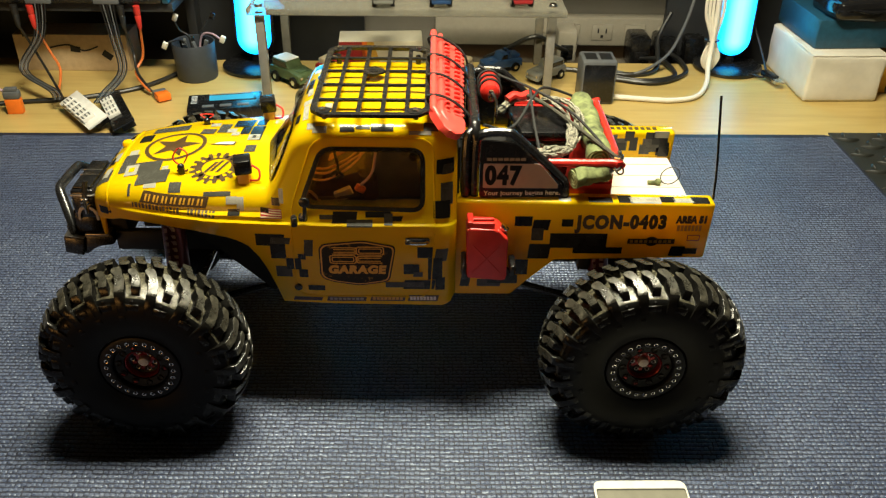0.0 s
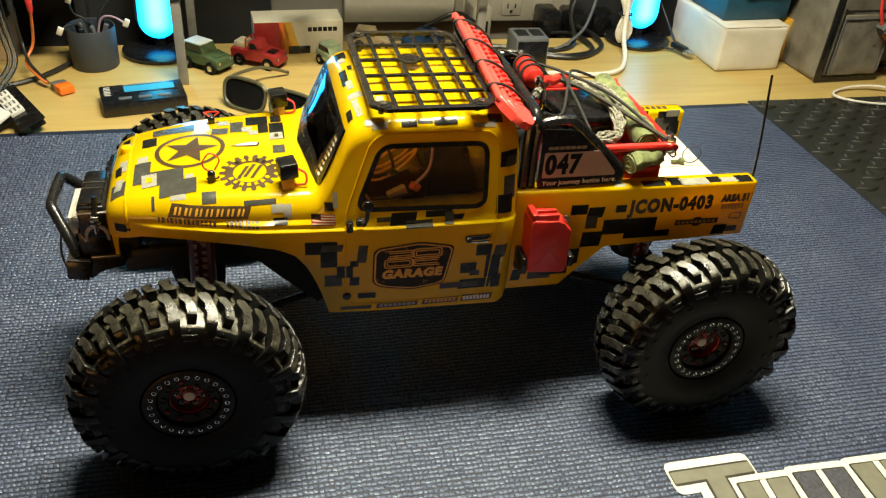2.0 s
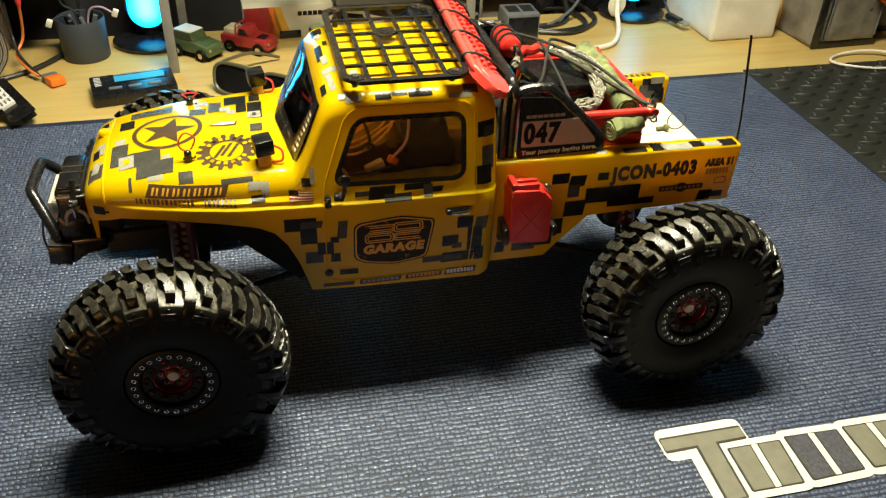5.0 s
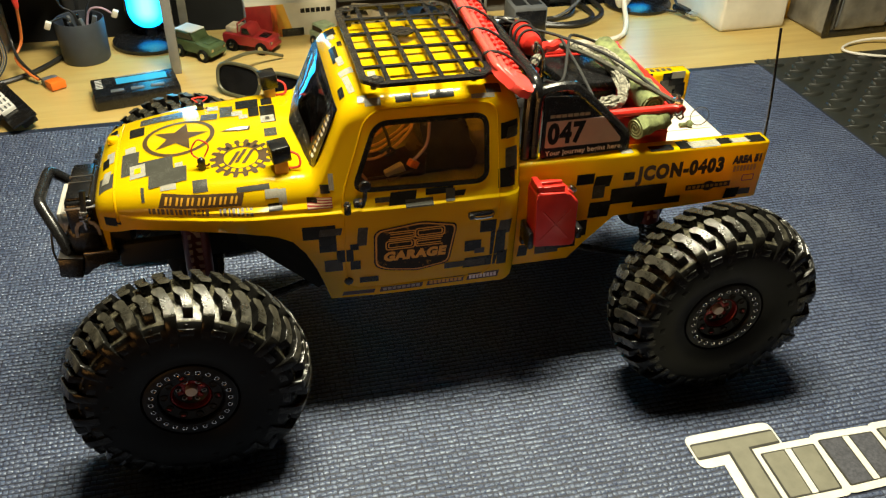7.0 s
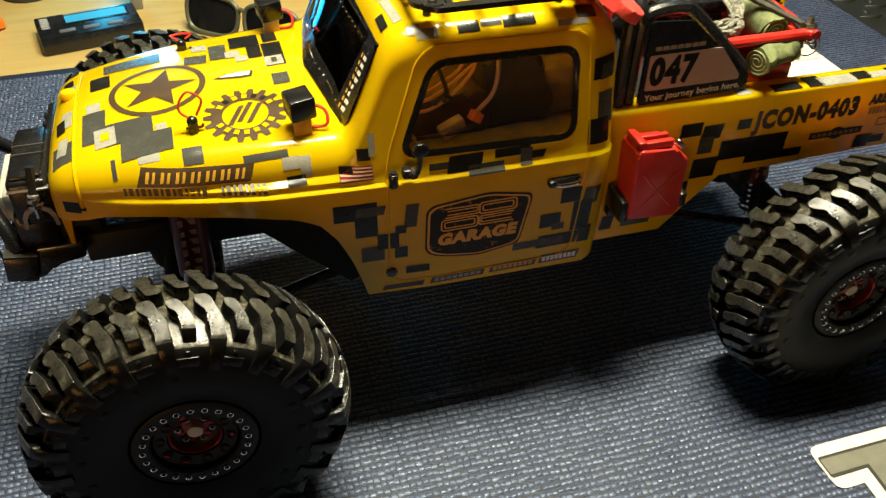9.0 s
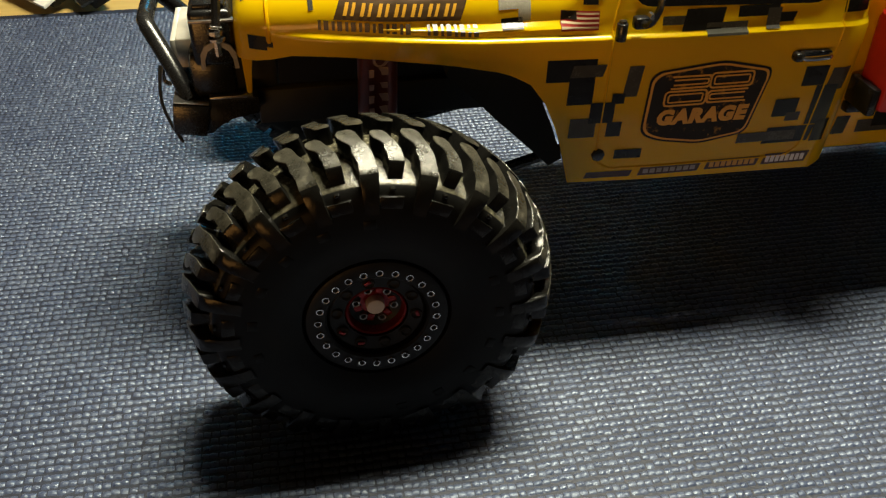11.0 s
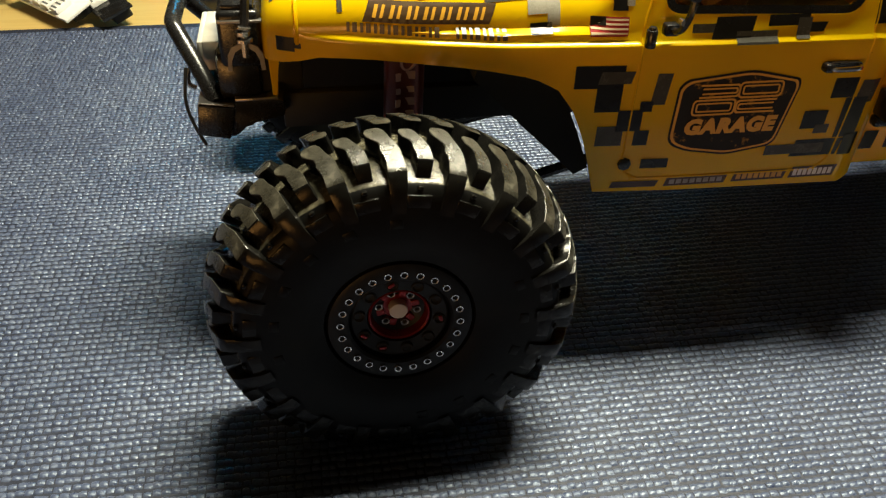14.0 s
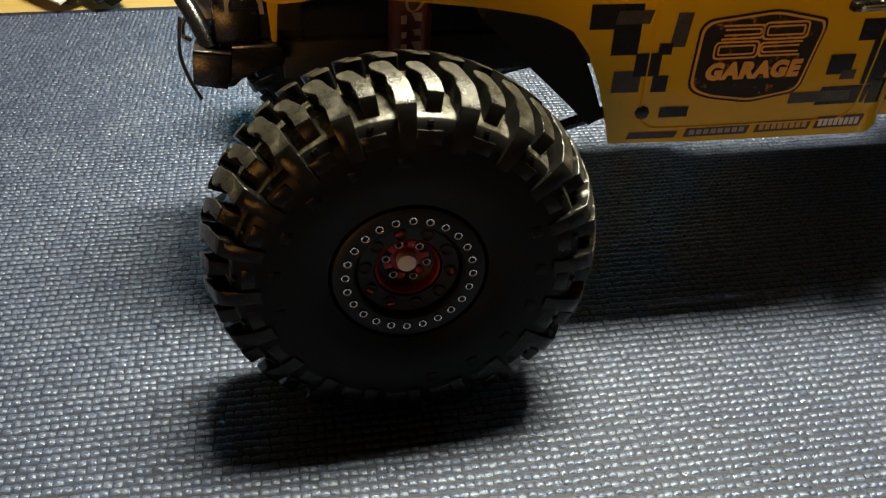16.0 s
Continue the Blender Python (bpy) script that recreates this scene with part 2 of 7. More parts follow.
nt.links.new(ramp(nt, rim.outputs["Fac"], [(0.0, (0.0, 0.17, 0.62)), (0.30, (0.0, 0.40, 0.85)), (0.85, (0.065, 0.62, 0.90))]), nt.nodes["Principled BSDF"].inputs["Emission Color"])
SCREEN_GLOW = glow("meter_screen", (0.03, 0.30, 0.50), 0.35)
WALL = plain("shadowed_wall_paint", (0.150, 0.138, 0.112), 0.8, var=0.08, scale=8)
PANEL_DARK = plain("dark_panel", (0.020, 0.021, 0.023), 0.5, var=0.3, scale=12)
OUTLET = plain("outlet_strip_white", (0.27, 0.245, 0.195), 0.45, var=0.06)
SILVER = plain("laptop_silver", (0.50, 0.50, 0.49), 0.35, metal=0.8, var=0.05)


# ---- mesh helpers ----
def finish(bm, smooth=35):
    bmesh.ops.recalc_face_normals(bm, faces=bm.faces)
    me = bpy.data.meshes.new("mesh")
    bm.to_mesh(me)
    bm.free()
    if smooth:
        me.shade_smooth()
        me.set_sharp_from_angle(angle=radians(smooth))
    return me


def part(name, bm, material, parent=None, label="", smooth=35):
    """One mesh object out of a bmesh (or a finished mesh), under a thing or a part."""
    me = bm if isinstance(bm, bpy.types.Mesh) else finish(bm, smooth)
    if material and not me.materials:
        me.materials.append(material)
    ob = new(name, me)
    if parent:
        ob.parent = parent
        ob.matrix_parent_inverse = world_of(parent).inverted()
    if label:
        tagged(ob, label)
    return ob


def world_of(ob):
    m = ob.matrix_parent_inverse @ ob.matrix_basis
    return world_of(ob.parent) @ m if ob.parent else ob.matrix_basis.copy()


def thing(name, at, label, category, group="", kind=""):
    ob = new(name)
    ob.empty_display_size = 0.01
    ob.matrix_basis = pose(*at)
    return tagged(ob, label, category, group, kind)


def solid(name, bm, material, label, category, group="", kind="", smooth=35):
    return tagged(part(name, bm, material, smooth=smooth), label, category, group, kind)


def merge(*bms):
    out = bmesh.new()
    for b in bms:
        me = bpy.data.meshes.new("tmp")
        b.to_mesh(me)
        b.free()
        out.from_mesh(me)
        bpy.data.meshes.remove(me)
    return out


def moved(bm, m):
    bmesh.ops.transform(bm, matrix=m, verts=bm.verts)
    return bm


def bx(sx, sy, sz, at=(0, 0, 0), bev=0.0, seg=2, rot=(0, 0, 0)):
    """Box centred in x and y with its base at at.z; bevelled."""
    bm = bmesh.new()
    bmesh.ops.create_cube(bm, size=1, matrix=Matrix.Translation((0, 0, sz / 2)) @ Matrix.Diagonal((sx, sy, sz, 1)))
    if bev:
        bmesh.ops.bevel(bm, geom=bm.edges[:], offset=bev, segments=seg, profile=0.5, affect="EDGES")
    return moved(bm, pose(*at, *rot))


def span(x0, x1, y0, y1, z0, z1, bev=0.0, seg=2):
    return bx(x1 - x0, y1 - y0, z1 - z0, ((x0 + x1) / 2, (y0 + y1) / 2, z0), bev, seg)


AXES = {"z": (0, 0, 0), "x": (0, 90, 0), "y": (-90, 0, 0)}


def cy(r, h, at=(0, 0, 0), axis="z", n=24, r2=None, bev=0.0):
    """Cylinder or cone from at along its axis."""
    bm = bmesh.new()
    bmesh.ops.create_cone(bm, cap_ends=True, segments=n, radius1=r, radius2=r if r2 is None else r2, depth=h, matrix=Matrix.Translation((0, 0, h / 2)))
    if bev:
        es = [e for e in bm.edges if abs(e.verts[0].co.z - e.verts[1].co.z) < 1e-7]
        bmesh.ops.bevel(bm, geom=es, offset=bev, segments=2, profile=0.5, affect="EDGES")
    return moved(bm, pose(*at, *AXES[axis]))


def ball(r, at, squash=(1, 1, 1), n=12):
    bm = bmesh.new()
    bmesh.ops.create_uvsphere(bm, u_segments=n, v_segments=max(6, n // 2), radius=r)
    return moved(bm, pose(*at) @ Matrix.Diagonal((*squash, 1)))


def lathe(profile, n=48, at=(0, 0, 0), axis="z", closed=False):
    """Profile of (radius, height) turned round the axis."""
    bm = bmesh.new()
    rings = [[bm.verts.new((r * math.cos(2 * math.pi * k / n), r * math.sin(2 * math.pi * k / n), h)) for k in range(n)] for r, h in profile]
    pairs = list(zip(rings, rings[1:])) + ([(rings[-1], rings[0])] if closed else [])
    for a, b in pairs:
        for k in range(n):
            bm.faces.new((a[k], a[(k + 1) % n], b[(k + 1) % n], b[k]))
    return moved(bm, pose(*at, *AXES[axis]))


def curve_points(points, steps=6, closed=False):
    """A smooth line through the points."""
    ps = [Vector(p) for p in points]
    n, out = len(ps), []
    for i in range(n if closed else n - 1):
        p0, p1, p2, p3 = ((ps[(i + k) % n] for k in (-1, 0, 1, 2)) if closed else (ps[max(0, min(n - 1, i + k))] for k in (-1, 0, 1, 2)))
        for s in range(steps):
            u = s / steps
            out.append(0.5 * (2 * p1 + (p2 - p0) * u + (2 * p0 - 5 * p1 + 4 * p2 - p3) * u * u + (3 * p1 - p0 - 3 * p2 + p3) * u ** 3))
    return out if closed else out + [ps[-1]]


def tube(points, r, n=8, steps=6, closed=False, taper=None):
    """A round rod or cable along a smooth line."""
    ps = curve_points(points, steps, closed) if steps > 1 else [Vector(p) for p in points]
    bm = bmesh.new()
    rings, m = [], len(ps)
    up = Vector((0.31, 0.17, 0.93))
    for i, p in enumerate(ps):
        d = (ps[(i + 1) % m] - ps[i - 1]) if closed else (ps[min(m - 1, i + 1)] - ps[max(0, i - 1)])
        d.normalize()
        if i == 0:
            a = d.cross(up)
            if a.length < 0.15:
                a = d.cross(Vector((1, 0, 0)))
            b = d.cross(a.normalized())
        b = (b - d * b.dot(d)).normalized()
        a = b.cross(d)
        rr = r * (taper[0] + (taper[1] - taper[0]) * i / (m - 1)) if taper else r
        rings.append([bm.verts.new(p + rr * (a * math.cos(2 * math.pi * k / n) + b * math.sin(2 * math.pi * k / n))) for k in range(n)])
    for a, b in list(zip(rings, rings[1:])) + ([(rings[-1], rings[0])] if closed else []):
        for k in range(n):
            bm.faces.new((a[k], a[(k + 1) % n], b[(k + 1) % n], b[k]))
    if not closed:
        bm.faces.new(rings[0][::-1])
        bm.faces.new(rings[-1])
    return bm


def prism(poly, depth, m=None, bev=0.0, seg=2):
    """A flat outline in x, y given a thickness along z, then placed by m."""
    bm = bmesh.new()
    lo = [bm.verts.new((x, y, 0)) for x, y in poly]
    hi = [bm.verts.new((x, y, depth)) for x, y in poly]
    bm.faces.new(lo[::-1])
    bm.faces.new(hi)
    k = len(poly)
    for i in range(k):
        bm.faces.new((lo[i], lo[(i + 1) % k], hi[(i + 1) % k], hi[i]))
    if bev:
        bmesh.ops.bevel(bm, geom=bm.edges[:], offset=bev, segments=seg, profile=0.5, affect="EDGES")
    return moved(bm, m) if m else bm


def rounded(poly, r, n=5):
    """The outline with its corners rounded."""
    out, k = [], len(poly)
    for i in range(k):
        p, a, b = Vector(poly[i]), Vector(poly[i - 1]), Vector(poly[(i + 1) % k])
        da, db = (a - p), (b - p)
        q = min(r, da.length * 0.48, db.length * 0.48)
        s, e = p + da.normalized() * q, p + db.normalized() * q
        for j in range(n + 1):
            u = j / n
            out.append(tuple(s * (1 - u) ** 2 + p * 2 * u * (1 - u) + e * u * u))
    return out


def band(outer, inner, depth, m=None):
    """A frame between two outlines with the same number of corners."""
    bm = bmesh.new()
    k = len(outer)
    v = [[bm.verts.new((x, y, z)) for x, y in o] for o, z in ((outer, 0), (inner, 0), (inner, depth), (outer, depth))]
    for a, b in zip(v, v[1:] + v[:1]):
        for i in range(k):
            bm.faces.new((a[i], a[(i + 1) % k], b[(i + 1) % k], b[i]))
    return moved(bm, m) if m else bm


SIDE = Matrix(((1, 0, 0, 0), (0, 0, -1, 0), (0, 1, 0, 0), (0, 0, 0, 1)))   # outline x, z; thickness towards -y


def lettering(text, size, spacing=1.0, shear=0.0, bold=0.0):
    """Flat letters in the built-in font, centred, as a bmesh in x, y."""
    cu = bpy.data.curves.new("letters", "FONT")
    cu.body, cu.size, cu.align_x, cu.align_y, cu.space_character, cu.shear, cu.offset = text, size, "CENTER", "CENTER", spacing, shear, bold
    cu.resolution_u = 3
    ob = new("letters", cu)
    me = bpy.data.meshes.new_from_object(ob.evaluated_get(bpy.context.evaluated_depsgraph_get()))
    bpy.data.objects.remove(ob)
    bm = bmesh.new()
    bm.from_mesh(me)
    bpy.data.meshes.remove(me)
    return bm


# ---- setting ----
DESK = -0.003
solid("desk_top", span(-1.0, 1.15, -0.45, 0.632, DESK - 0.03, DESK, 0.003), WOOD, "pale birch wooden desk top with fine grain", "desk", kind="structure")
solid("wall_back", span(-1.6, 1.7, 0.745, 0.80, -0.75, 1.6), WALL, "dim painted wall behind the desk", "wall", kind="structure")
solid("wall_left", span(-1.68, -1.6, -1.6, 0.80, -0.75, 1.6), WALL, "plain painted side wall", "wall", kind="structure")
solid("wall_right", span(1.7, 1.78, -1.6, 0.80, -0.75, 1.6), WALL, "plain painted side wall", "wall", kind="structure")
solid("wall_front", span(-1.6, 1.7, -1.68, -1.6, -0.75, 1.6), WALL, "plain painted wall facing the desk", "wall", kind="structure")
# shelf added out of view, placed to keep lamp light off the back wall
solid("shading_shelf", span(-1.2, 1.3, 0.475, 0.745, 0.36, 0.385, 0.002), WOOD, "unseen wooden shelf placed to shade the wall behind the desk", "shelf", kind="structure")
solid("ceiling", span(-1.68, 1.78, -1.68, 0.80, 1.6, 1.68), WALL, "plain painted ceiling", "ceiling", kind="structure")
solid("floor", span(-1.68, 1.78, -1.68, 0.80, -0.83, -0.75), WALL, "plain dark room floor", "floor", kind="structure")
MAT_POLY = rounded([(-0.78, -0.44), (0.495, -0.44), (0.495, 0.387), (-0.78, 0.372)], 0.012, 6)
work_mat = thing("work_mat", (-0.14, 0.06, DESK), "navy blue woven vinyl work mat on the desk", "mat")
part("mat_base", prism(MAT_POLY, -DESK - 0.0006, pose(0, 0, DESK)), WEAVE, work_mat)


def weave_knots(x0, x1, y0, y1, px, py):
    """The raised knots of the weave: small rounded humps in rows, each a little different."""
    g = np.random.default_rng(11)
    nx, ny = int((x1 - x0) / px), int((y1 - y0) / py)
    ix, iy = np.meshgrid(np.arange(nx), np.arange(ny))
    wave = 0.0004 * np.sin(ix * 0.11 + iy * 0.07)
    cx = (x0 + (ix + 0.5 + 0.12 * (iy % 2)) * px + g.normal(0, px * 0.06, ix.shape)).ravel()
    cyy = (y0 + (iy + 0.5) * py + g.normal(0, py * 0.05, ix.shape) + wave).ravel()
    keep = (cx > x0 + 0.003) & (cx < x1 - 0.003) & (cyy < y1 - 0.006 + (cx - x1) * 0.0118)
    cx, cyy = cx[keep], cyy[keep]
    n = len(cx)
    hx, hy = px * g.uniform(0.41, 0.50, n), py * g.uniform(0.34, 0.43, n)
    hz = g.uniform(0.0007, 0.0013, n)
    lobe = ((-1.0, 0.0), (-0.66, 0.66), (0.0, 1.0), (0.66, 0.66), (1.0, 0.0))
    ring = np.array([(e, y * (1 - 0.10 * e * e), z - 0.66 * e * e * z) for e in (-1, 0, 1) for y, z in lobe], float)
    vs = ring[None] * np.stack([hx, hy, hz], 1)[:, None] + np.stack([cx, cyy, np.full(n, -0.0007)], 1)[:, None]
    tip, lean = g.normal(0, 0.07, n), g.normal(0, 0.06, n)
    vs[:, :, 2] += ring[:, 2][None] * (ring[:, 0][None] * (tip * hx)[:, None] + ring[:, 1][None] * (lean * hy)[:, None])
    vs[:, :, 1] += ring[:, 0][None] * (g.normal(0, 0.05, n) * hx)[:, None]
    quad = np.array([(k + 5, k + 6, k + 1, k) for k in range(9) if k != 4])
    fs = (quad[None] + (np.arange(n) * 15)[:, None, None]).reshape(-1, 4)
    me = bpy.data.meshes.new("mesh")
    me.from_pydata(vs.reshape(-1, 3).tolist(), [], fs.tolist())
    me.shade_smooth()
    return me


tagged(part("mat_weave", weave_knots(-0.62, 0.4945, -0.235, 0.385, 0.0033, 0.0038), KNOT, work_mat), kind="stuff")

# ---- toy truck ----
YC = 0.007
truck = thing("toy_truck", (0, YC, 0), "yellow radio-controlled crawler pickup with grey and black pixel camouflage decals", "toy truck")

# body shell: stations along x
SX = [-0.2105, -0.2095, -0.207, -0.203, -0.197, -0.190, -0.180, -0.170, -0.160, -0.150, -0.140, -0.130, -0.122, -0.116, -0.111, -0.107,
      -0.103, -0.0995, -0.0965, -0.094, -0.092, -0.090, -0.0885, -0.087, -0.0855, -0.0835, -0.083, -0.081, -0.079, -0.077, -0.074, -0.071, -0.068, -0.065, -0.061, -0.057, -0.052,
      -0.046, -0.038, -0.030, -0.020, -0.010, 0.0, 0.008, 0.015, 0.021, 0.025, 0.028, 0.0305, 0.0325, 0.0335]


def at_x(x, *pairs):
    return float(np.interp(x, [p[0] for p in pairs], [p[1] for p in pairs]))


def section(x):
    w = at_x(x, (-0.2105, 0.0375), (-0.2095, 0.0410), (-0.207, 0.0437), (-0.203, 0.0462), (-0.197, 0.0488), (-0.19, 0.0515), (-0.18, 0.0551), (-0.15, 0.0630), (-0.124, 0.0682), (-0.09, 0.0705), (-0.05, 0.0725), (0.025, 0.0725), (0.0305, 0.0705), (0.0335, 0.066))
    zb = at_x(x, (-0.2105, 0.1315), (-0.2, 0.1325), (-0.190, 0.1355), (-0.176, 0.1365), (-0.159, 0.1360), (-0.145, 0.1354), (-0.132, 0.1345), (-0.117, 0.1322), (-0.110, 0.1300), (-0.103, 0.1262),
              (-0.0962, 0.1172), (-0.0906, 0.1045), (-0.0870, 0.0930), (-0.0835, 0.0803), (0.027, 0.0785), (0.0305, 0.081), (0.0335, 0.086))
    zt = at_x(x, (-0.2105, 0.146), (-0.2095, 0.149), (-0.207, 0.152), (-0.203, 0.1545), (-0.197, 0.1565), (-0.18, 0.159), (-0.15, 0.1618), (-0.11, 0.1632), (-0.0885, 0.1640), (-0.085, 0.167), (-0.081, 0.175), (-0.071, 0.1985),
              (-0.068, 0.2025), (-0.065, 0.2045), (-0.061, 0.206), (-0.052, 0.2072), (0.0, 0.2075), (0.018, 0.2066), (0.025, 0.2045), (0.0305, 0.2005), (0.0325, 0.1965), (0.0335, 0.192))
    wt = at_x(x, (-0.2105, 0.0355), (-0.207, 0.0415), (-0.197, 0.0468), (-0.18, 0.0524), (-0.15, 0.0592), (-0.124, 0.0648), (-0.09, 0.068), (-0.085, 0.0685), (-0.07, 0.0640), (-0.05, 0.0635), (0.02, 0.0635), (0.0335, 0.0595))
    r = at_x(x, (-0.2105, 0.008), (-0.2, 0.0115), (-0.15, 0.0145), (-0.092, 0.0145), (-0.083, 0.0105), (-0.07, 0.012), (0.0335, 0.012))
    crown = at_x(x, (-0.21, 0.002), (-0.19, 0.004), (-0.1, 0.0045), (-0.088, 0.003), (-0.07, 0.002), (-0.05, 0.0035), (0.02, 0.0035), (0.0335, 0.002))
    zs = zt - r
    low, high = min(0.1430, zs - 0.0006), min(0.1446, zs - 0.0003)
    low, high = max(low, zb + 0.0002), max(high, zb + 0.0004)
    zs = max(zs, high + 0.0002)
    levels = [zb + (low - zb) * k / 6 for k in range(7)] + [low + (high - low) * k / 4 for k in range(1, 5)] + [high + (zs - high) * k / 8 for k in range(1, 9)]
    lip = at_x(x, (-0.192, 0.0), (-0.184, 0.0018), (-0.165, 0.0021))
    pts = []
    for z in levels:
        f = max(0.0, min(1.0, (z - 0.147) / max(0.001, zs - 0.147)))
        y = w + (wt - w) * f
        s = max(0.0, min(1.0, (z - low) / (high - low)))
        y -= lip * s * s * (3 - 2 * s)
        y -= 0.0025 * (max(0.0, 0.13 - z) / 0.05) ** 1.5
        pts.append((y, z))
    y0 = pts[-1][0]
    for k in range(1, 9):
        a = k / 8 * math.pi / 2
        pts.append((y0 - r + r * math.cos(a), zs + r * math.sin(a)))
    e = y0 - r
    for k in range(1, 8):
        y = e * (1 - k / 7)
        pts.append((y, zs + r + crown * (1 - (y / e) ** 2)))
    return pts


def body_shell():
    bm = bmesh.new()
    rows = []
    for x in SX:
        half = section(x)
        rows.append([bm.verts.new((x, YC - y, z)) for y, z in half] + [bm.verts.new((x, YC + y, z)) for y, z in half[-2::-1]])
    for a, b in zip(rows, rows[1:]):
        for k in range(len(a) - 1):
            bm.faces.new((a[k], a[k + 1], b[k + 1], b[k]))
    bm.faces.new(rows[0])
    bm.faces.new(rows[-1][::-1])
    bmesh.ops.recalc_face_normals(bm, faces=bm.faces)
    return bm


def cut_mesh(bm, cutters, thick):
    """The shell with a wall thickness and the openings cut through it."""
    me = bpy.data.meshes.new("shell")
    bm.to_mesh(me)
    bm.free()
    me.materials.append(YELLOW)
    me.materials.append(SHELL_INSIDE)
    ob = new("shell", me)
    so = ob.modifiers.new("wall", "SOLIDIFY")
    so.thickness, so.offset, so.material_offset = thick, -1, 1
    made = []
    for c in cutters:
        bmesh.ops.recalc_face_normals(c, faces=c.faces)
        cm = bpy.data.meshes.new("cutter")
        c.to_mesh(cm)
        c.free()
        co = new("cutter", cm)
        made.append(co)
        bo = ob.modifiers.new("cut", "BOOLEAN")
        bo.operation, bo.solver, bo.object = "DIFFERENCE", "EXACT", co
    out = bpy.data.meshes.new_from_object(ob.evaluated_get(bpy.context.evaluated_depsgraph_get()))
    for o in made + [ob]:
        bpy.data.objects.remove(o)
    return out


WIN = [(-0.0665, 0.1555), (0.0115, 0.1535), (0.0115, 0.1925), (-0.052, 0.1930)]          # side window, x and z
WS = [(-0.053, 0.1640), (-0.03, 0.1690), (0.0, 0.1705), (0.03, 0.1690), (0.053, 0.1640), (0.0510, 0.1980), (-0.0510, 0.1980)]                     # windscreen, y and z
win_hole = rounded(WIN, 0.0075, 6)
ws_hole = rounded(WS, 0.004, 4)
FRONT = Matrix(((0, 0, 1, 0), (1, 0, 0, 0), (0, 1, 0, 0), (0, 0, 0, 1)))                    # outline y, z; thickness towards +x
shell = cut_mesh(body_shell(), [prism(win_hole, 0.06, pose(0, YC - 0.03, 0) @ SIDE), prism(ws_hole, 0.032, pose(-0.0868, YC, 0) @ FRONT)], 0.0012)
shell.shade_smooth()
shell.set_sharp_from_angle(angle=radians(38))
part("body", shell, YELLOW, truck, "glossy yellow moulded cab and bonnet shell")


def grown(poly, d):
    """The outline moved outwards by d (anticlockwise outlines)."""
    out, k = [], len(poly)
    for i in range(k):
        p, a, b = (Vector(poly[j % k]) for j in (i, i - 1, i + 1))
        t = b - a
        nrm = Vector((t.y, -t.x))
        out.append(tuple(p + nrm.normalized() * d) if nrm.length > 1e-9 else tuple(p))
    return out


# bed: two box sides, floor, bulkhead
BED_Y0, BED_Y1 = -0.0545, 0.0675
BED_OUT = [(0.032, 0.0812), (0.0725, 0.0812), (0.099, 0.1135), (0.2015, 0.1125), (0.2025, 0.155), (0.032, 0.1565)]
near_side = part("bed_side", prism(BED_OUT, 0.0135, pose(0, BED_Y0 + 0.0135, 0) @ SIDE, 0.0022, 3), YELLOW, truck, "yellow bed side with stencilled lettering")
far_side = part("bed_side", prism(BED_OUT, 0.0135, pose(0, BED_Y1, 0) @ SIDE, 0.0022, 3), YELLOW, truck)
bed_floor = part("bed_floor", span(0.036, 0.199, BED_Y0 + 0.0125, BED_Y1 - 0.0125, 0.128, 0.134, 0.0006), BED_WHITE, truck, "off-white ribbed bed floor")
for y in (-0.03, -0.012, 0.006, 0.024, 0.042):
    part("floor_rib", span(0.13, 0.197, y, y + 0.002, 0.134, 0.1346), BED_WHITE, bed_floor)
part("bulkhead", span(0.033, 0.036, BED_Y0 + 0.013, BED_Y1 - 0.013, 0.12, 0.157), YELLOW, truck)


whole = body_shell()
for o in (near_side, far_side):
    whole.from_mesh(o.data)
SKIN = BVHTree.FromBMesh(whole)
whole.free()


def cling(bm, m, way, lift=0.00025):
    """Lays a flat outline (x, y) on the painted skin: m places it, way is the direction in which it is pressed on."""
    way = Vector(way)
    moved(bm, m)
    lost = []
    for v in bm.verts:
        p, nrm, _, _ = SKIN.ray_cast(v.co - way * 0.12, way)
        if p is None or (way.y > 0.9 and p.y > -0.015):
            lost.append(v)
        else:
            v.co = p + (nrm if nrm.dot(way) < 0 else -nrm) * lift
    bmesh.ops.delete(bm, geom=lost, context="VERTS")
    return bm


def sheet(poly, cuts=3):
    """A flat four-cornered patch with inner points, to follow a curved skin."""
    bm = bmesh.new()
    a, b, c, d = (Vector((*p, 0)) for p in poly)
    grid = [[bm.verts.new((a.lerp(b, i / cuts)).lerp(d.lerp(c, i / cuts), j / cuts)) for i in range(cuts + 1)] for j in range(cuts + 1)]
    for j in range(cuts):
        for i in range(cuts):
            bm.faces.new((grid[j][i], grid[j][i + 1], grid[j + 1][i + 1], grid[j + 1][i]))
    return bm


def disc_bm(poly):
    bm = bmesh.new()
    f = bm.faces.new([bm.verts.new((x, y, 0)) for x, y in poly])
    bmesh.ops.triangulate(bm, faces=[f])
    return bm


SHADES = {"b": CAMO_BLACK, "d": CAMO_DARK, "g": CAMO_GREY, "y": YELLOW}


def side_patch(x0, z0, x1, z1, shade, lift=0.00025, name="camo_patch", lean=0.0):
    part(name, cling(sheet([(x0, z0), (x1, z0), (x1 + lean, z1), (x0 + lean, z1)], 6), pose(0, -0.09, 0) @ SIDE, (0, 1, 0), lift), SHADES[shade], truck)


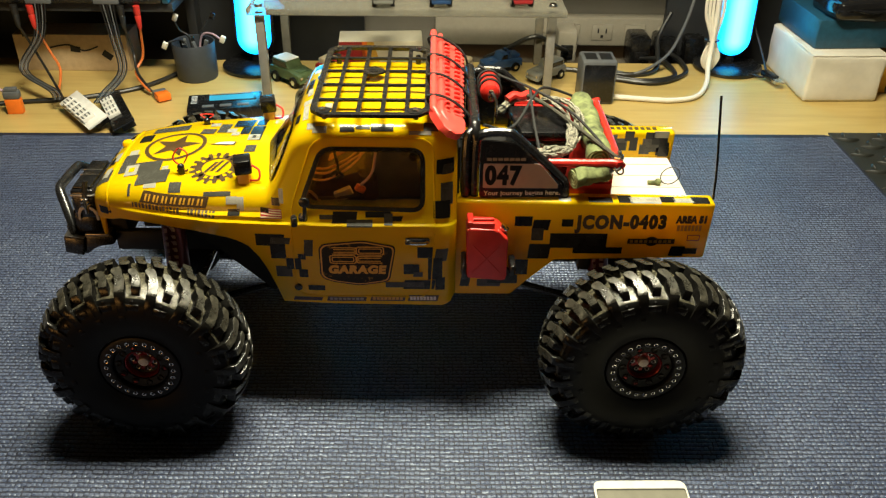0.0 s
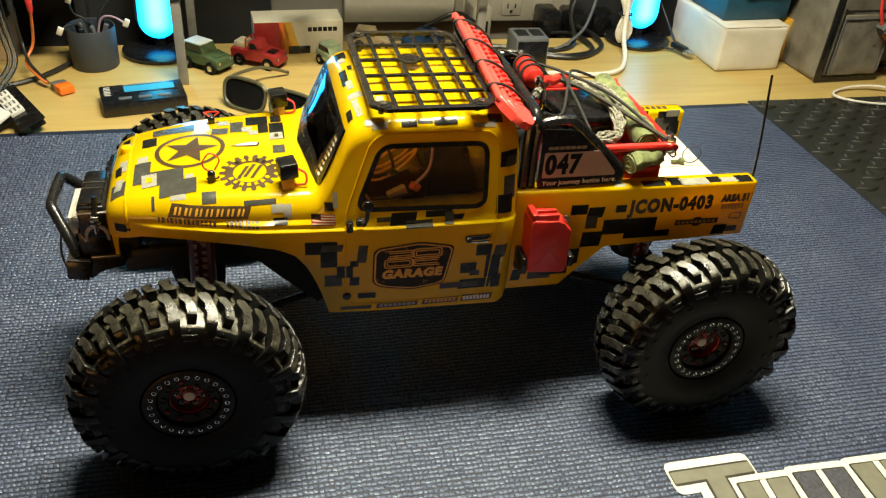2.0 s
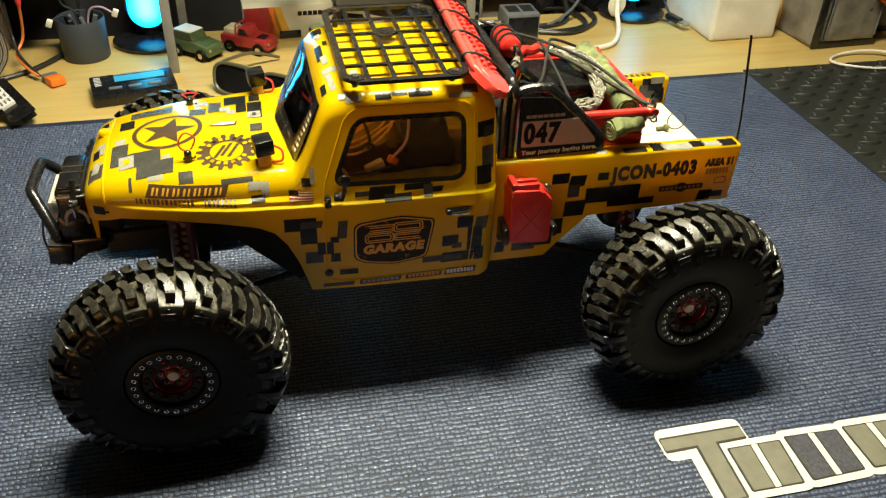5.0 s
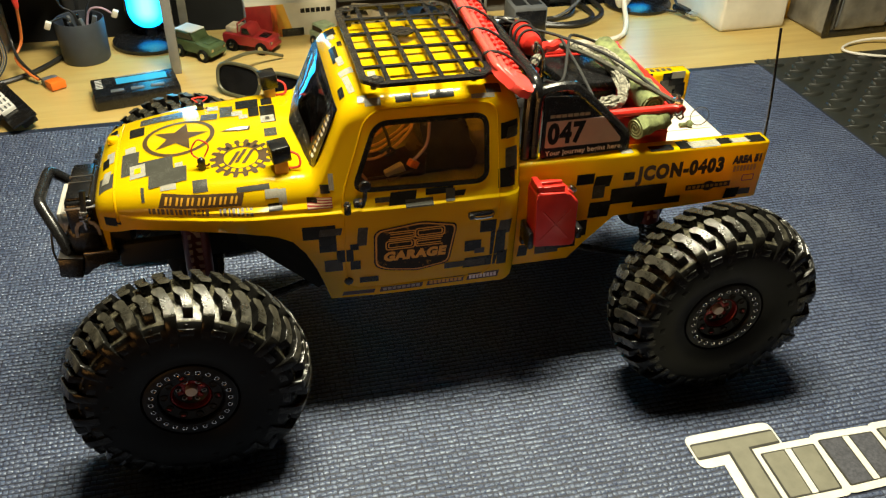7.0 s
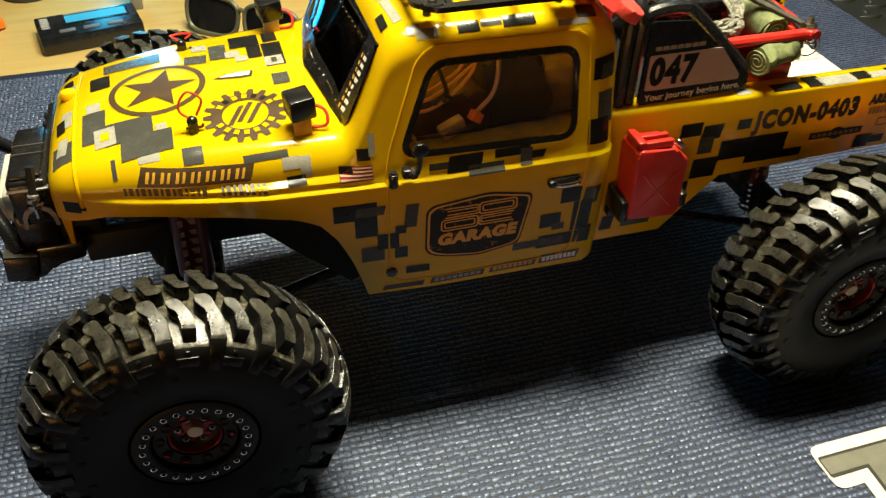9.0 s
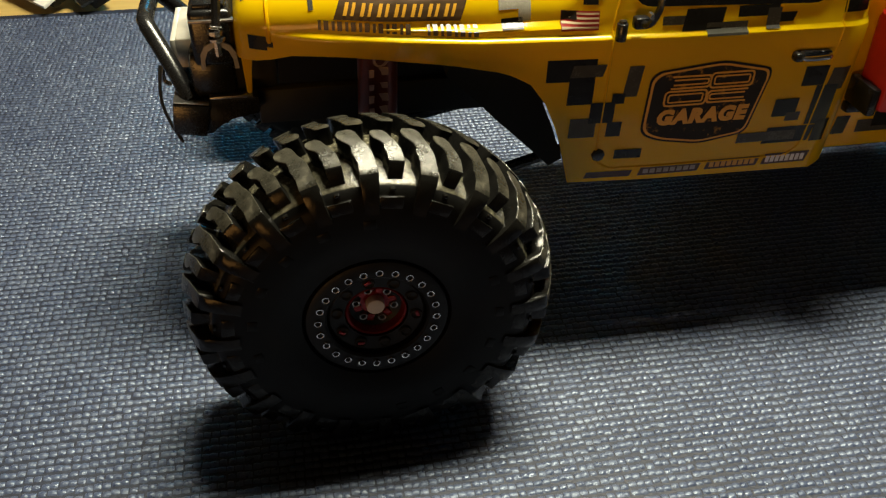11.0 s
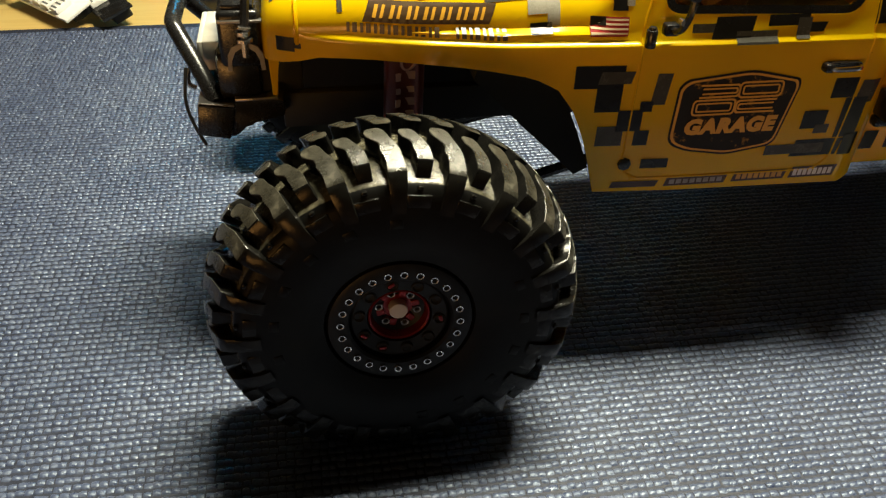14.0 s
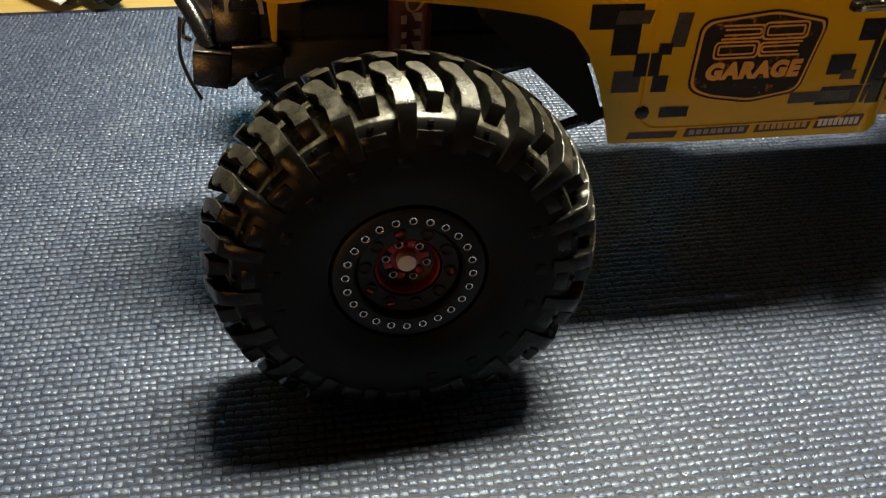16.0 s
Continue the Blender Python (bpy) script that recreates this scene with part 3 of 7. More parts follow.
def top_patch(x0, y0, x1, y1, shade, lift=0.00025, turn=0.0, name="camo_patch"):
    cx, cyy = (x0 + x1) / 2, (y0 + y1) / 2
    w, h = (x1 - x0) / 2, (y1 - y0) / 2
    part(name, cling(sheet([(-w, -h), (w, -h), (w, h), (-w, h)], 8), pose(cx, cyy, 0.25, 0, 0, turn), (0, 0, -1), lift), SHADES[shade], truck)


# glazing
part("side_window", prism(grown(win_hole, 0.0006), 0.0008, pose(0, YC - 0.0655, 0) @ SIDE), GLASS, truck, "smoky tinted side window")

# ---- wheels ----
BELT, TREAD = 0.0612, 0.0678


def crown(a):
    """Radius of the tread at the distance a from the tyre's middle: it falls away to the shoulders."""
    return TREAD - 0.0060 * (abs(a) / 0.0235) ** 2


def lug_mesh(long_one):
    """A tread block that snakes from the crown of the tyre to its shoulder and, when long, down the side wall."""
    if long_one:
        line = [(0.0015, 0.0046, 0.0014), (0.0020, 0.0045, 0.0025), (0.0036, 0.0042, 0.0034), (0.0060, 0.0036, 0.0036), (0.0082, 0.0024, 0.0031), (0.0102, 0.0010, 0.0027), (0.0122, 0.0003, 0.0029), (0.0142, 0.0000, 0.0034),
                (0.0165, -0.0006, 0.0032), (0.0190, -0.0011, 0.0031), (0.0215, -0.0013, 0.0033), (0.0232, -0.0014, 0.0034)]
        tail = [(0.0246, -0.0014, 0.0034, 0.0596, 0.052), (0.0256, -0.0014, 0.0033, 0.0560, 0.050), (0.0262, -0.0014, 0.0031, 0.0515, 0.048)]
    else:
        line = [(0.0034, 0.0048, 0.0013), (0.0040, 0.0047, 0.0023), (0.0056, 0.0042, 0.0030), (0.0078, 0.0032, 0.0030), (0.0098, 0.0016, 0.0025), (0.0116, 0.0007, 0.0025), (0.0134, 0.0003, 0.0029), (0.0156, -0.0002, 0.0028), (0.0186, -0.0006, 0.0028)]
        tail = [(0.0192, -0.0006, 0.0028, crown(0.0192) - 0.0004, 0.055), (0.0198, -0.0006, 0.0027, 0.0588, 0.055)]
    rows = [(a, c, h, crown(a), 0.0575 if a < 0.012 else 0.0555) for a, c, h in line] + tail
    bm = bmesh.new()
    rings = []
    for a, c, h, ro, ri in rows:
        ring = []
        for s, r in ((-1.08, ri), (-0.98, ro - 0.0003), (-0.92, ro), (0.92, ro), (0.98, ro - 0.0003), (1.08, ri)):
            ang = (c + s * h) / TREAD
            ring.append(bm.verts.new((r * math.sin(ang), a, r * math.cos(ang))))
        rings.append(ring)
    for i, (p, q) in enumerate(zip(rings, rings[1:])):
        for k in range(5):
            f = bm.faces.new((p[k], p[k + 1], q[k + 1], q[k]))
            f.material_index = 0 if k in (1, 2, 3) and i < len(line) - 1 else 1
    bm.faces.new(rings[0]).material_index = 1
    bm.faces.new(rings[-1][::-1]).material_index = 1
    return finish(bm, 40)


def far_lug(me):
    bm = bmesh.new()
    bm.from_mesh(me)
    bmesh.ops.transform(bm, matrix=pose(0, 0, 0, 0, 0, 180), verts=bm.verts)
    return finish(bm, 40)


LUGS = [lug_mesh(True), lug_mesh(False)]
LUGS += [far_lug(m) for m in LUGS]
SEAT = Matrix.Translation((0, 0.0034, 0)) @ Matrix.Diagonal((1, 0.86, 1, 1))      # the tread sits nearer to the outer face
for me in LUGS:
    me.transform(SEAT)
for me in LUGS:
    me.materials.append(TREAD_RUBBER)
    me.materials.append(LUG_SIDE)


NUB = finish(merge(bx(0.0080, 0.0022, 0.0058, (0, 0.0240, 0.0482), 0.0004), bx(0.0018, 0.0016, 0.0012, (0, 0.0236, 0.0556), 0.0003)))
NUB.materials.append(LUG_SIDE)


def wheel(at, turn=0.0, mirror=False, spin=0.0):
    """A tyre with its blocks on a beadlock rim; +y is the outer face before it is turned."""
    hub = part("wheel", lathe([(0.006, -0.02), (0.006, 0.009), (0.0, 0.009)], 16, axis="z"), DARK, truck, "fat knobbly crawler wheel with a red hub")
    hub.data.transform(pose(0, 0, 0, -90))
    hub.matrix_basis = pose(*at, 0, spin, turn) if not mirror else pose(*at, 0, 0, 180)
    hub.matrix_parent_inverse = world_of(truck).inverted()

    def sub(name, bm, material, label="", smooth=35):
        ob = part(name, bm, material, None, label, smooth)
        ob.parent = hub
        return ob

    prof = [(0.0250, 0.017), (0.0268, 0.0212), (0.033, 0.0238), (0.037, 0.0246), (0.039, 0.0249), (0.045, 0.0254), (0.0505, 0.0252), (0.0535, 0.0246), (0.0556, 0.0236), (0.0570, 0.0220),
            (0.0578, 0.0200), (0.0600, 0.0115), (BELT, 0.004)]
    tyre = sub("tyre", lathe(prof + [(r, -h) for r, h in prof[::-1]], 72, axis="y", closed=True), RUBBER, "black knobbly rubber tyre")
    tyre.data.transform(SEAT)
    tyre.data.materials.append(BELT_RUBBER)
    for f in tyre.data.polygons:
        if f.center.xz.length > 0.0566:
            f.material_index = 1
    for k in range(20):
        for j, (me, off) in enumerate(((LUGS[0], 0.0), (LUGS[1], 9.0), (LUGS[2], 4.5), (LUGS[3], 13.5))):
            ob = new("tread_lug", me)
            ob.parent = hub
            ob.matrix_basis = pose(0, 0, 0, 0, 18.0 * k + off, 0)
    for k in range(20):
        ob = new("shoulder_nub", NUB)
        ob.parent = hub
        ob.matrix_basis = pose(0, 0, 0, 0, 18.0 * k + 9.6, 0)
    # raised bars of unreadable writing on the outer side wall
    for k in range(18):
        if k % 9 < 6:
            sub("sidewall_mark", moved(bx(0.0042, 0.0008, 0.0034, (0, 0.0250, 0.0420), 0.0003), pose(0, 0, 0, 0, 20.0 * k + 8 * (k // 9))), RUBBER)
    sub("beadlock_ring", lathe([(0.0176, 0.0150), (0.0180, 0.0208), (0.0188, 0.0216), (0.0238, 0.0222), (0.0254, 0.0216), (0.0262, 0.0195), (0.0255, 0.0160)], 64, axis="y"), RIM_BLACK, "black beadlock ring")
    sub("rim", lathe([(0.0280, 0.019), (0.0250, 0.012), (0.0182, 0.0165), (0.0176, 0.0186), (0.0168, 0.0190), (0.0116, 0.0180), (0.0112, 0.0150), (0.0, 0.0095)], 48, axis="y"), RIM_BLACK, "black rim face with round holes")
    for k in range(24):
        a = 2 * math.pi * (k + 0.35) / 24
        sub("beadlock_bolt", lathe([(0.00090, 0.0), (0.00095, 0.0005), (0.00138, 0.0006), (0.00145, 0.0)], 12, (0.0212 * math.cos(a), 0.0218, 0.0212 * math.sin(a)), "y"), STEEL, "bright bolt head" if k == 0 else "")
    for k in range(10):
        red = k in (0, 3, 4, 7)
        # closed black dimples: the dark of an open hole is only coloured in
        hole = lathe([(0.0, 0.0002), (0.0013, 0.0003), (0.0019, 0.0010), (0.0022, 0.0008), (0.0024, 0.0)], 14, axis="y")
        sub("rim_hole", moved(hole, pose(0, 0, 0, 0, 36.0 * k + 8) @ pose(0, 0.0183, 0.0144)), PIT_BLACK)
        if red:
            sub("rim_glint", moved(bx(0.0026, 0.0006, 0.0013, (0, 0.0190, 0.0142), 0.0003, 2, (0, 25, 0)), pose(0, 0, 0, 0, 36.0 * k + 8)), HUB_RED)
    sub("hub_disc", lathe([(0.0112, 0.0125), (0.0112, 0.0172), (0.0108, 0.0177), (0.0102, 0.0172), (0.0092, 0.0130), (0.0078, 0.0122), (0.0, 0.0120)], 40, axis="y"), HUB_RED, "red anodised dished hub")
    for k in range(6):
        a = 2 * math.pi * (k + 0.2) / 6
        sub("hub_screw", lathe([(0.0009, 0.0008), (0.0010, 0.0014), (0.00145, 0.0015), (0.0016, 0.0)], 12, (0.0070 * math.cos(a), 0.0122, 0.0070 * math.sin(a)), "y"), GUNMETAL)
        sub("hub_rib", moved(bx(0.0026, 0.0016, 0.0036, (0, 0.0126, 0.0050), 0.0004), pose(0, 0, 0, 0, 60.0 * k + 42)), HUB_RED)
    sub("hub_cap", cy(0.0035, 0.0036, (0, 0.0118, 0), "y", 20, 0.0033, 0.0004), HUBCAP, "pale round hub cap", 30)
    return hub


NEAR_Y, FAR_Y = -0.0938, 0.1260
wheel((-0.169, NEAR_Y, 0.0656), 180.0, spin=2.2)
wheel((0.156, NEAR_Y, 0.0665), 180.0, spin=11)
wheel((-0.169, FAR_Y, 0.0665), 0.0, spin=3)
wheel((0.156, FAR_Y, 0.0665), 0.0, spin=8)

# ---- chassis ----
for y in (-0.022, 0.036):
    part("frame_rail", span(-0.205, 0.195, y - 0.003, y + 0.003, 0.098, 0.113, 0.001), DARK, truck)
part("skid_plate", prism([(-0.075, 0.094), (-0.045, 0.074), (0.045, 0.074), (0.075, 0.094), (0.075, 0.10), (-0.075, 0.10)], 0.062, pose(0, 0.038, 0) @ SIDE, 0.002), DARK, truck)
part("gearbox", merge(span(-0.12, -0.06, -0.018, 0.034, 0.10, 0.135, 0.004), cy(0.017, 0.05, (-0.055, 0.01, 0.125), "x")), DARK, truck, "black motor and gearbox")
part("interior_tray", merge(span(-0.082, 0.031, -0.0525, 0.0665, 0.140, 0.1445, 0.002), span(-0.08, -0.062, -0.034, 0.048, 0.144, 0.163, 0.004), span(0.002, 0.028, -0.03, 0.045, 0.144, 0.170, 0.004),
                            span(-0.035, -0.004, 0.0, 0.04, 0.144, 0.166, 0.005)), INTERIOR, truck, "grey interior tray with electronics")
for x in (-0.169, 0.156):
    part("axle", merge(cy(0.0085, 0.165, (x, -0.068, 0.0665), "y", 20), ball(0.019, (x + 0.003, 0.018, 0.068), (1, 0.8, 1), 16), cy(0.012, 0.02, (x, -0.062, 0.0665), "y"), cy(0.012, 0.02, (x, 0.056, 0.0665), "y")), PIT_BLACK, truck)
for s in (-1, 1):
    for y in (-0.030, 0.044):
        x0, x1 = (-0.155, -0.048) if s < 0 else (0.142, 0.045)
        part("suspension_link", tube([(x0, y - 0.008 if y < 0 else y + 0.008, 0.060), (x1, y, 0.086)], 0.0026, 8, 1), SATIN, truck, "slim black suspension link")


SHOCK_INK = plain("dull_pink_print", (0.48, 0.30, 0.26), 0.5)


def shock(x, y, lean):
    top, foot = Vector((x, y, 0.1425)), Vector((x + lean, y - 0.004 if y < 0 else y + 0.004, 0.070))
    up = (top - foot).normalized()
    holder = part("shock", tube([foot + up * 0.026, top], 0.0078, 20, 1), MAROON, truck, "maroon shock absorber with pale markings")
    part("piston_rod", tube([foot, foot + up * 0.03], 0.0016, 8, 1), STEEL, holder)
    part("spring", tube([foot + up * (0.004 + 0.022 * k / 48) + Vector((0.0048 * math.cos(k * 0.8), 0.0048 * math.sin(k * 0.8), 0)) for k in range(49)], 0.0008, 5, 1), DARK, holder)
    side = -1 if y < 0 else 1
    for row, size in ((-0.0026, 0.0030), (0.0014, 0.0036)):
        for k in range(6):
            p = foot + up * (0.030 + 0.0052 * k + 0.001 * (row > 0))
            y = math.sqrt(0.0078 ** 2 - row * row)
            part("print_mark", bx(size * (0.9 + 0.1 * (k % 2)), 0.0006, 0.0030 - 0.0008 * (k % 3 == 1), (p.x + row, p.y + side * (y - 0.0001), p.z), rot=(0, 0, side * math.degrees(math.asin(row / 0.0078)))), SHOCK_INK, holder)
    p = foot + up * 0.0650
    loop = [(p.x + 0.0010 + 0.0030 * math.cos(a) + 0.0012 * math.sin(a), p.y + side * 0.0076, p.z + 0.0046 * math.sin(a)) for a in [2 * math.pi * k / 18 for k in range(18)]]
    part("print_loop", tube(loop, 0.0006, 6, 1, True), SHOCK_INK, holder)


shock(-0.1575, -0.0385, -0.002)
shock(-0.160, 0.052, -0.002)
shock(0.128, -0.038, 0.008)
shock(0.128, 0.052, 0.008)
# black sheet added to darken the wheel well and block the view through
part("view_blocker", span(-0.204, -0.112, 0.026, 0.030, 0.086, 0.150, 0.001), PIT_BLACK, truck)
# black sheet added under the bonnet to keep the shell's glow off the mat
part("glow_blocker", prism([(-0.200, -0.022), (-0.160, -0.040), (-0.088, -0.046), (-0.088, 0.060), (-0.160, 0.054), (-0.200, 0.036)], 0.002, pose(0, 0, 0.1405)), PIT_BLACK, truck)
part("steering_rod", tube([(-0.150, -0.055, 0.072), (-0.149, 0.066, 0.072)], 0.0025, 8, 1), STEEL, truck)
part("drive_shaft", tube([(-0.15, 0.018, 0.072), (-0.06, 0.012, 0.095)], 0.004, 10, 1), SATIN, truck)
part("drive_shaft", tube([(0.14, 0.018, 0.072), (0.05, 0.012, 0.095)], 0.004, 10, 1), SATIN, truck)
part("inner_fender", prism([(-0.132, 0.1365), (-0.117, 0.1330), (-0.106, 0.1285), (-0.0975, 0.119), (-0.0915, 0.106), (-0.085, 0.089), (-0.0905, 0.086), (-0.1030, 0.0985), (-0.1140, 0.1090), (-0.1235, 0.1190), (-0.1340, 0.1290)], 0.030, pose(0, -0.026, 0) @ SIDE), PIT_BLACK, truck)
part("bed_bracket", merge(span(0.118, 0.126, -0.048, -0.040, 0.098, 0.118, 0.001), span(0.115, 0.16, -0.046, -0.02, 0.110, 0.116, 0.001)), DARK, truck)

# ---- front bumper ----
BLOCK = [(-0.2385, 0.1010), (-0.2260, 0.0985), (-0.2230, 0.1120), (-0.2370, 0.1140)]
bumper = part("bumper", merge(prism(rounded([(-0.2365, 0.100), (-0.224, 0.098), (-0.218, 0.104), (-0.204, 0.106), (-0.204, 0.1135), (-0.2365, 0.1135)], 0.002, 2), 0.076, pose(0, 0.045, 0) @ SIDE, 0.0008),
                              prism(BLOCK, 0.014, pose(0, -0.020, 0) @ SIDE, 0.001), prism(BLOCK, 0.014, pose(0, 0.048, 0) @ SIDE, 0.001)), SATIN, truck, "black steel front bumper")
part("bull_bar", tube([(-0.2305, -0.0290, 0.1125), (-0.2345, -0.0220, 0.1200), (-0.2430, -0.0090, 0.1325), (-0.2452, -0.0045, 0.1355), (-0.2458, 0.0020, 0.1362), (-0.2460, 0.0290, 0.1350), (-0.2455, 0.0355, 0.1335), (-0.2430, 0.0390, 0.1300), (-0.2345, 0.0440, 0.1190), (-0.2305, 0.0460, 0.1125)], 0.0034, 12), SATIN, bumper, "black tubular bull bar")
part("fairlead", merge(span(-0.2370, -0.2345, -0.010, 0.026, 0.116, 0.1300, 0.0008), span(-0.2350, -0.2285, -0.010, 0.026, 0.1280, 0.1300, 0.0006), span(-0.2350, -0.2285, -0.010, -0.0075, 0.118, 0.130, 0.0006)), PALE_METAL, bumper, "bright folded winch fairlead")
for y0, y1 in ((-0.032, -0.020), (-0.018, 0.032), (0.034, 0.046)):
    part("bumper_strip", span(-0.2230, -0.2065, y0, y1, 0.1137, 0.1150, 0.0004), GUNMETAL, bumper, "flat bare metal strip")
for y in (-0.0203, 0.0477):
    # pale plate stands for the grazing reflection on the block's top
    part("block_cap", prism([(-0.2366, 0.1141), (-0.2234, 0.1122), (-0.2234, 0.1128), (-0.2366, 0.1147)], 0.0134, pose(0, y, 0) @ SIDE, 0.0002, 1), GUNMETAL, bumper, "pale top of the bumper end, its reflection put into the metal")
for y in (-0.0335, 0.0475):
    part("bumper_bolt", cy(0.0012, 0.0018, (-0.2275, y * 0.8, 0.1133), "z", 6), STEEL, bumper)
winch = part("winch", merge(cy(0.0085, 0.040, (-0.222, -0.013, 0.1235), "y", 20), span(-0.229, -0.212, -0.030, -0.012, 0.1135, 0.132, 0.003), span(-0.229, -0.212, 0.026, 0.044, 0.1135, 0.132, 0.003)), BLACK, truck, "small black winch on the bumper")
part("hook", tube([(-0.238, 0.004, 0.118), (-0.243, 0.003, 0.113), (-0.244, 0.003, 0.107), (-0.241, 0.003, 0.105)], 0.0011, 6), STEEL, winch)
part("hook_strap", tube([(-0.243, -0.006, 0.118), (-0.2445, -0.010, 0.105), (-0.242, -0.014, 0.096), (-0.238, -0.017, 0.088)], 0.0007, 6), WIRE_BLACK, winch)
part("grille", merge(span(-0.2145, -0.209, -0.026, 0.040, 0.128, 0.147, 0.002), *[span(-0.2160, -0.2145, -0.018 + 0.008 * k, -0.014 + 0.008 * k, 0.130, 0.145, 0.0005) for k in range(7)]), BLACK, truck, "black slatted grille")
lamp = part("winch_housing", merge(span(-0.2265, -0.2105, -0.0310, 0.0120, 0.1270, 0.1490, 0.0022, 3), span(-0.2245, -0.2125, -0.0290, 0.0100, 0.1485, 0.1510, 0.0010)), BLACK, truck, "black boxy winch housing on the nose")
part("housing_line", merge(span(-0.2250, -0.2120, -0.0125, -0.0117, 0.1506, 0.1514), span(-0.2250, -0.2120, -0.0055, -0.0047, 0.1506, 0.1514)), GUNMETAL, lamp)
part("mount_bolt", merge(cy(0.0032, 0.0012, (-0.2168, -0.0325, 0.1382), "z", 8), cy(0.0015, 0.0100, (-0.2168, -0.0325, 0.1322), "z", 8), cy(0.0027, 0.0014, (-0.2170, -0.0327, 0.1407), "z", 8), bx(0.0045, 0.0020, 0.0012, (-0.2166, -0.0330, 0.1427), 0.0002, 2, (0, 12, 10))), STEEL, lamp, "bright stacked bolt and washers")
part("mount_rod", tube([(-0.2165, -0.0320, 0.1430), (-0.2150, -0.0290, 0.1550)], 0.0018, 8, 1), SATIN, lamp)
arch = [(-0.2240, 0.1265), (-0.2236, 0.1325), (-0.2218, 0.1358), (-0.2190, 0.1372), (-0.2150, 0.1372), (-0.2122, 0.1358), (-0.2104, 0.1325), (-0.2100, 0.1265)]
part("mount_bracket", prism(arch + [(-0.2170 + (x + 0.2170) * 0.78, z - 0.0020 if z > 0.127 else z) for x, z in arch[::-1]], 0.0012, pose(0, -0.0312, 0) @ SIDE), GUNMETAL, lamp, "bare metal arched bracket")
part("mount_plate", span(-0.2262, -0.2100, -0.0322, -0.0290, 0.1448, 0.1458, 0.0003), GUNMETAL, lamp)
for y in (-0.0310, 0.0425):
    part("nose_corner", prism([(-0.2090, 0.1360), (-0.2040, 0.1350), (-0.2055, 0.1260), (-0.2062, 0.1165), (-0.2082, 0.1165)], 0.0030, pose(0, y, 0) @ SIDE, 0.0004, 1), YELLOW, truck)
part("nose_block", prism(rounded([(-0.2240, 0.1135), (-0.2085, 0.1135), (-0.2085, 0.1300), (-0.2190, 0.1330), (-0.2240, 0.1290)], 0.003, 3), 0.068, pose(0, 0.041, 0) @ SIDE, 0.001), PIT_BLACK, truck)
part("chassis_front", merge(span(-0.214, -0.196, -0.022, 0.036, 0.106, 0.130, 0.002), tube([(-0.215, -0.026, 0.131), (-0.214, -0.026, 0.150)], 0.0022, 8, 1)), DARK, truck)

# ---- decals ----
def ring_bm(r0, r1, n=48):
    bm = bmesh.new()
    rows = [[bm.verts.new((r * math.cos(2 * math.pi * k / n), r * math.sin(2 * math.pi * k / n), 0)) for k in range(n)] for r in (r0, r1)]
    for k in range(n):
        bm.faces.new((rows[0][k], rows[1][k], rows[1][(k + 1) % n], rows[0][(k + 1) % n]))
    return bm


def loop_bm(w, h, t, r=0.002):
    o = rounded([(-w / 2, -h / 2), (w / 2, -h / 2), (w / 2, h / 2), (-w / 2, h / 2)], r, 4)
    i = rounded([(-w / 2 + t, -h / 2 + t), (w / 2 - t, -h / 2 + t), (w / 2 - t, h / 2 - t), (-w / 2 + t, h / 2 - t)], max(0.0003, r - t), 4)
    bm = bmesh.new()
    a, b = ([bm.verts.new((x, y, 0)) for x, y in p] for p in (o, i))
    for k in range(len(a)):
        bm.faces.new((a[k], a[(k + 1) % len(a)], b[(k + 1) % len(a)], b[k]))
    return bm


def top_decal(name, bm, x, y, material, turn=0.0, lift=0.0003, label=""):
    return part(name, cling(bm, pose(x, y, 0.25, 0, 0, turn), (0, 0, -1), lift), material, truck, label)


def side_decal(name, bm, x, z, material, turn=0.0, lift=0.0003, label=""):
    return part(name, cling(bm, pose(x, -0.09, z) @ SIDE @ pose(0, 0, 0, 0, 0, turn), (0, 1, 0), lift), material, truck, label)


DOOR = [(-0.0975, 0.1268, -0.0785, 0.1358, "b"), (-0.0885, 0.1285, -0.0757, 0.1334, "d"), (-0.0885, 0.1170, -0.0785, 0.1270, "b"), (-0.0788, 0.1085, -0.0690, 0.1175, "b"),
        (-0.0707, 0.1168, -0.0657, 0.1211, "b"), (-0.0668, 0.1195, -0.0610, 0.1323, "d"), (-0.0862, 0.1021, -0.0756, 0.1108, "d"), (-0.0710, 0.1020, -0.0650, 0.1086, "b"),
        (-0.0658, 0.0912, -0.0545, 0.0955, "b")]
BELT_ROW = [(-0.0548, 0.1468, -0.0455, 0.1501, "d"), (-0.0470, 0.1442, -0.0315, 0.1524, "b"), (-0.0373, 0.1425, -0.0208, 0.1470, "d"), (-0.0252, 0.1485, -0.0088, 0.1526, "b"),
            (-0.0133, 0.1435, -0.0078, 0.1513, "d"), (-0.0093, 0.1458, -0.0022, 0.1494, "b")]
DOOR_REAR = [(0.0080, 0.1190, 0.0185, 0.1275, "b"), (0.0190, 0.1165, 0.0270, 0.1262, "d"), (0.0150, 0.1010, 0.0245, 0.1190, "b"), (-0.0012, 0.1058, 0.0092, 0.1138, "b"),
             (0.0052, 0.1035, 0.0115, 0.1075, "d"), (-0.0018, 0.0928, 0.0190, 0.1005, "b"), (-0.0135, 0.0942, 0.0125, 0.0988, "d"), (0.0200, 0.0925, 0.0262, 0.1030, "b")]
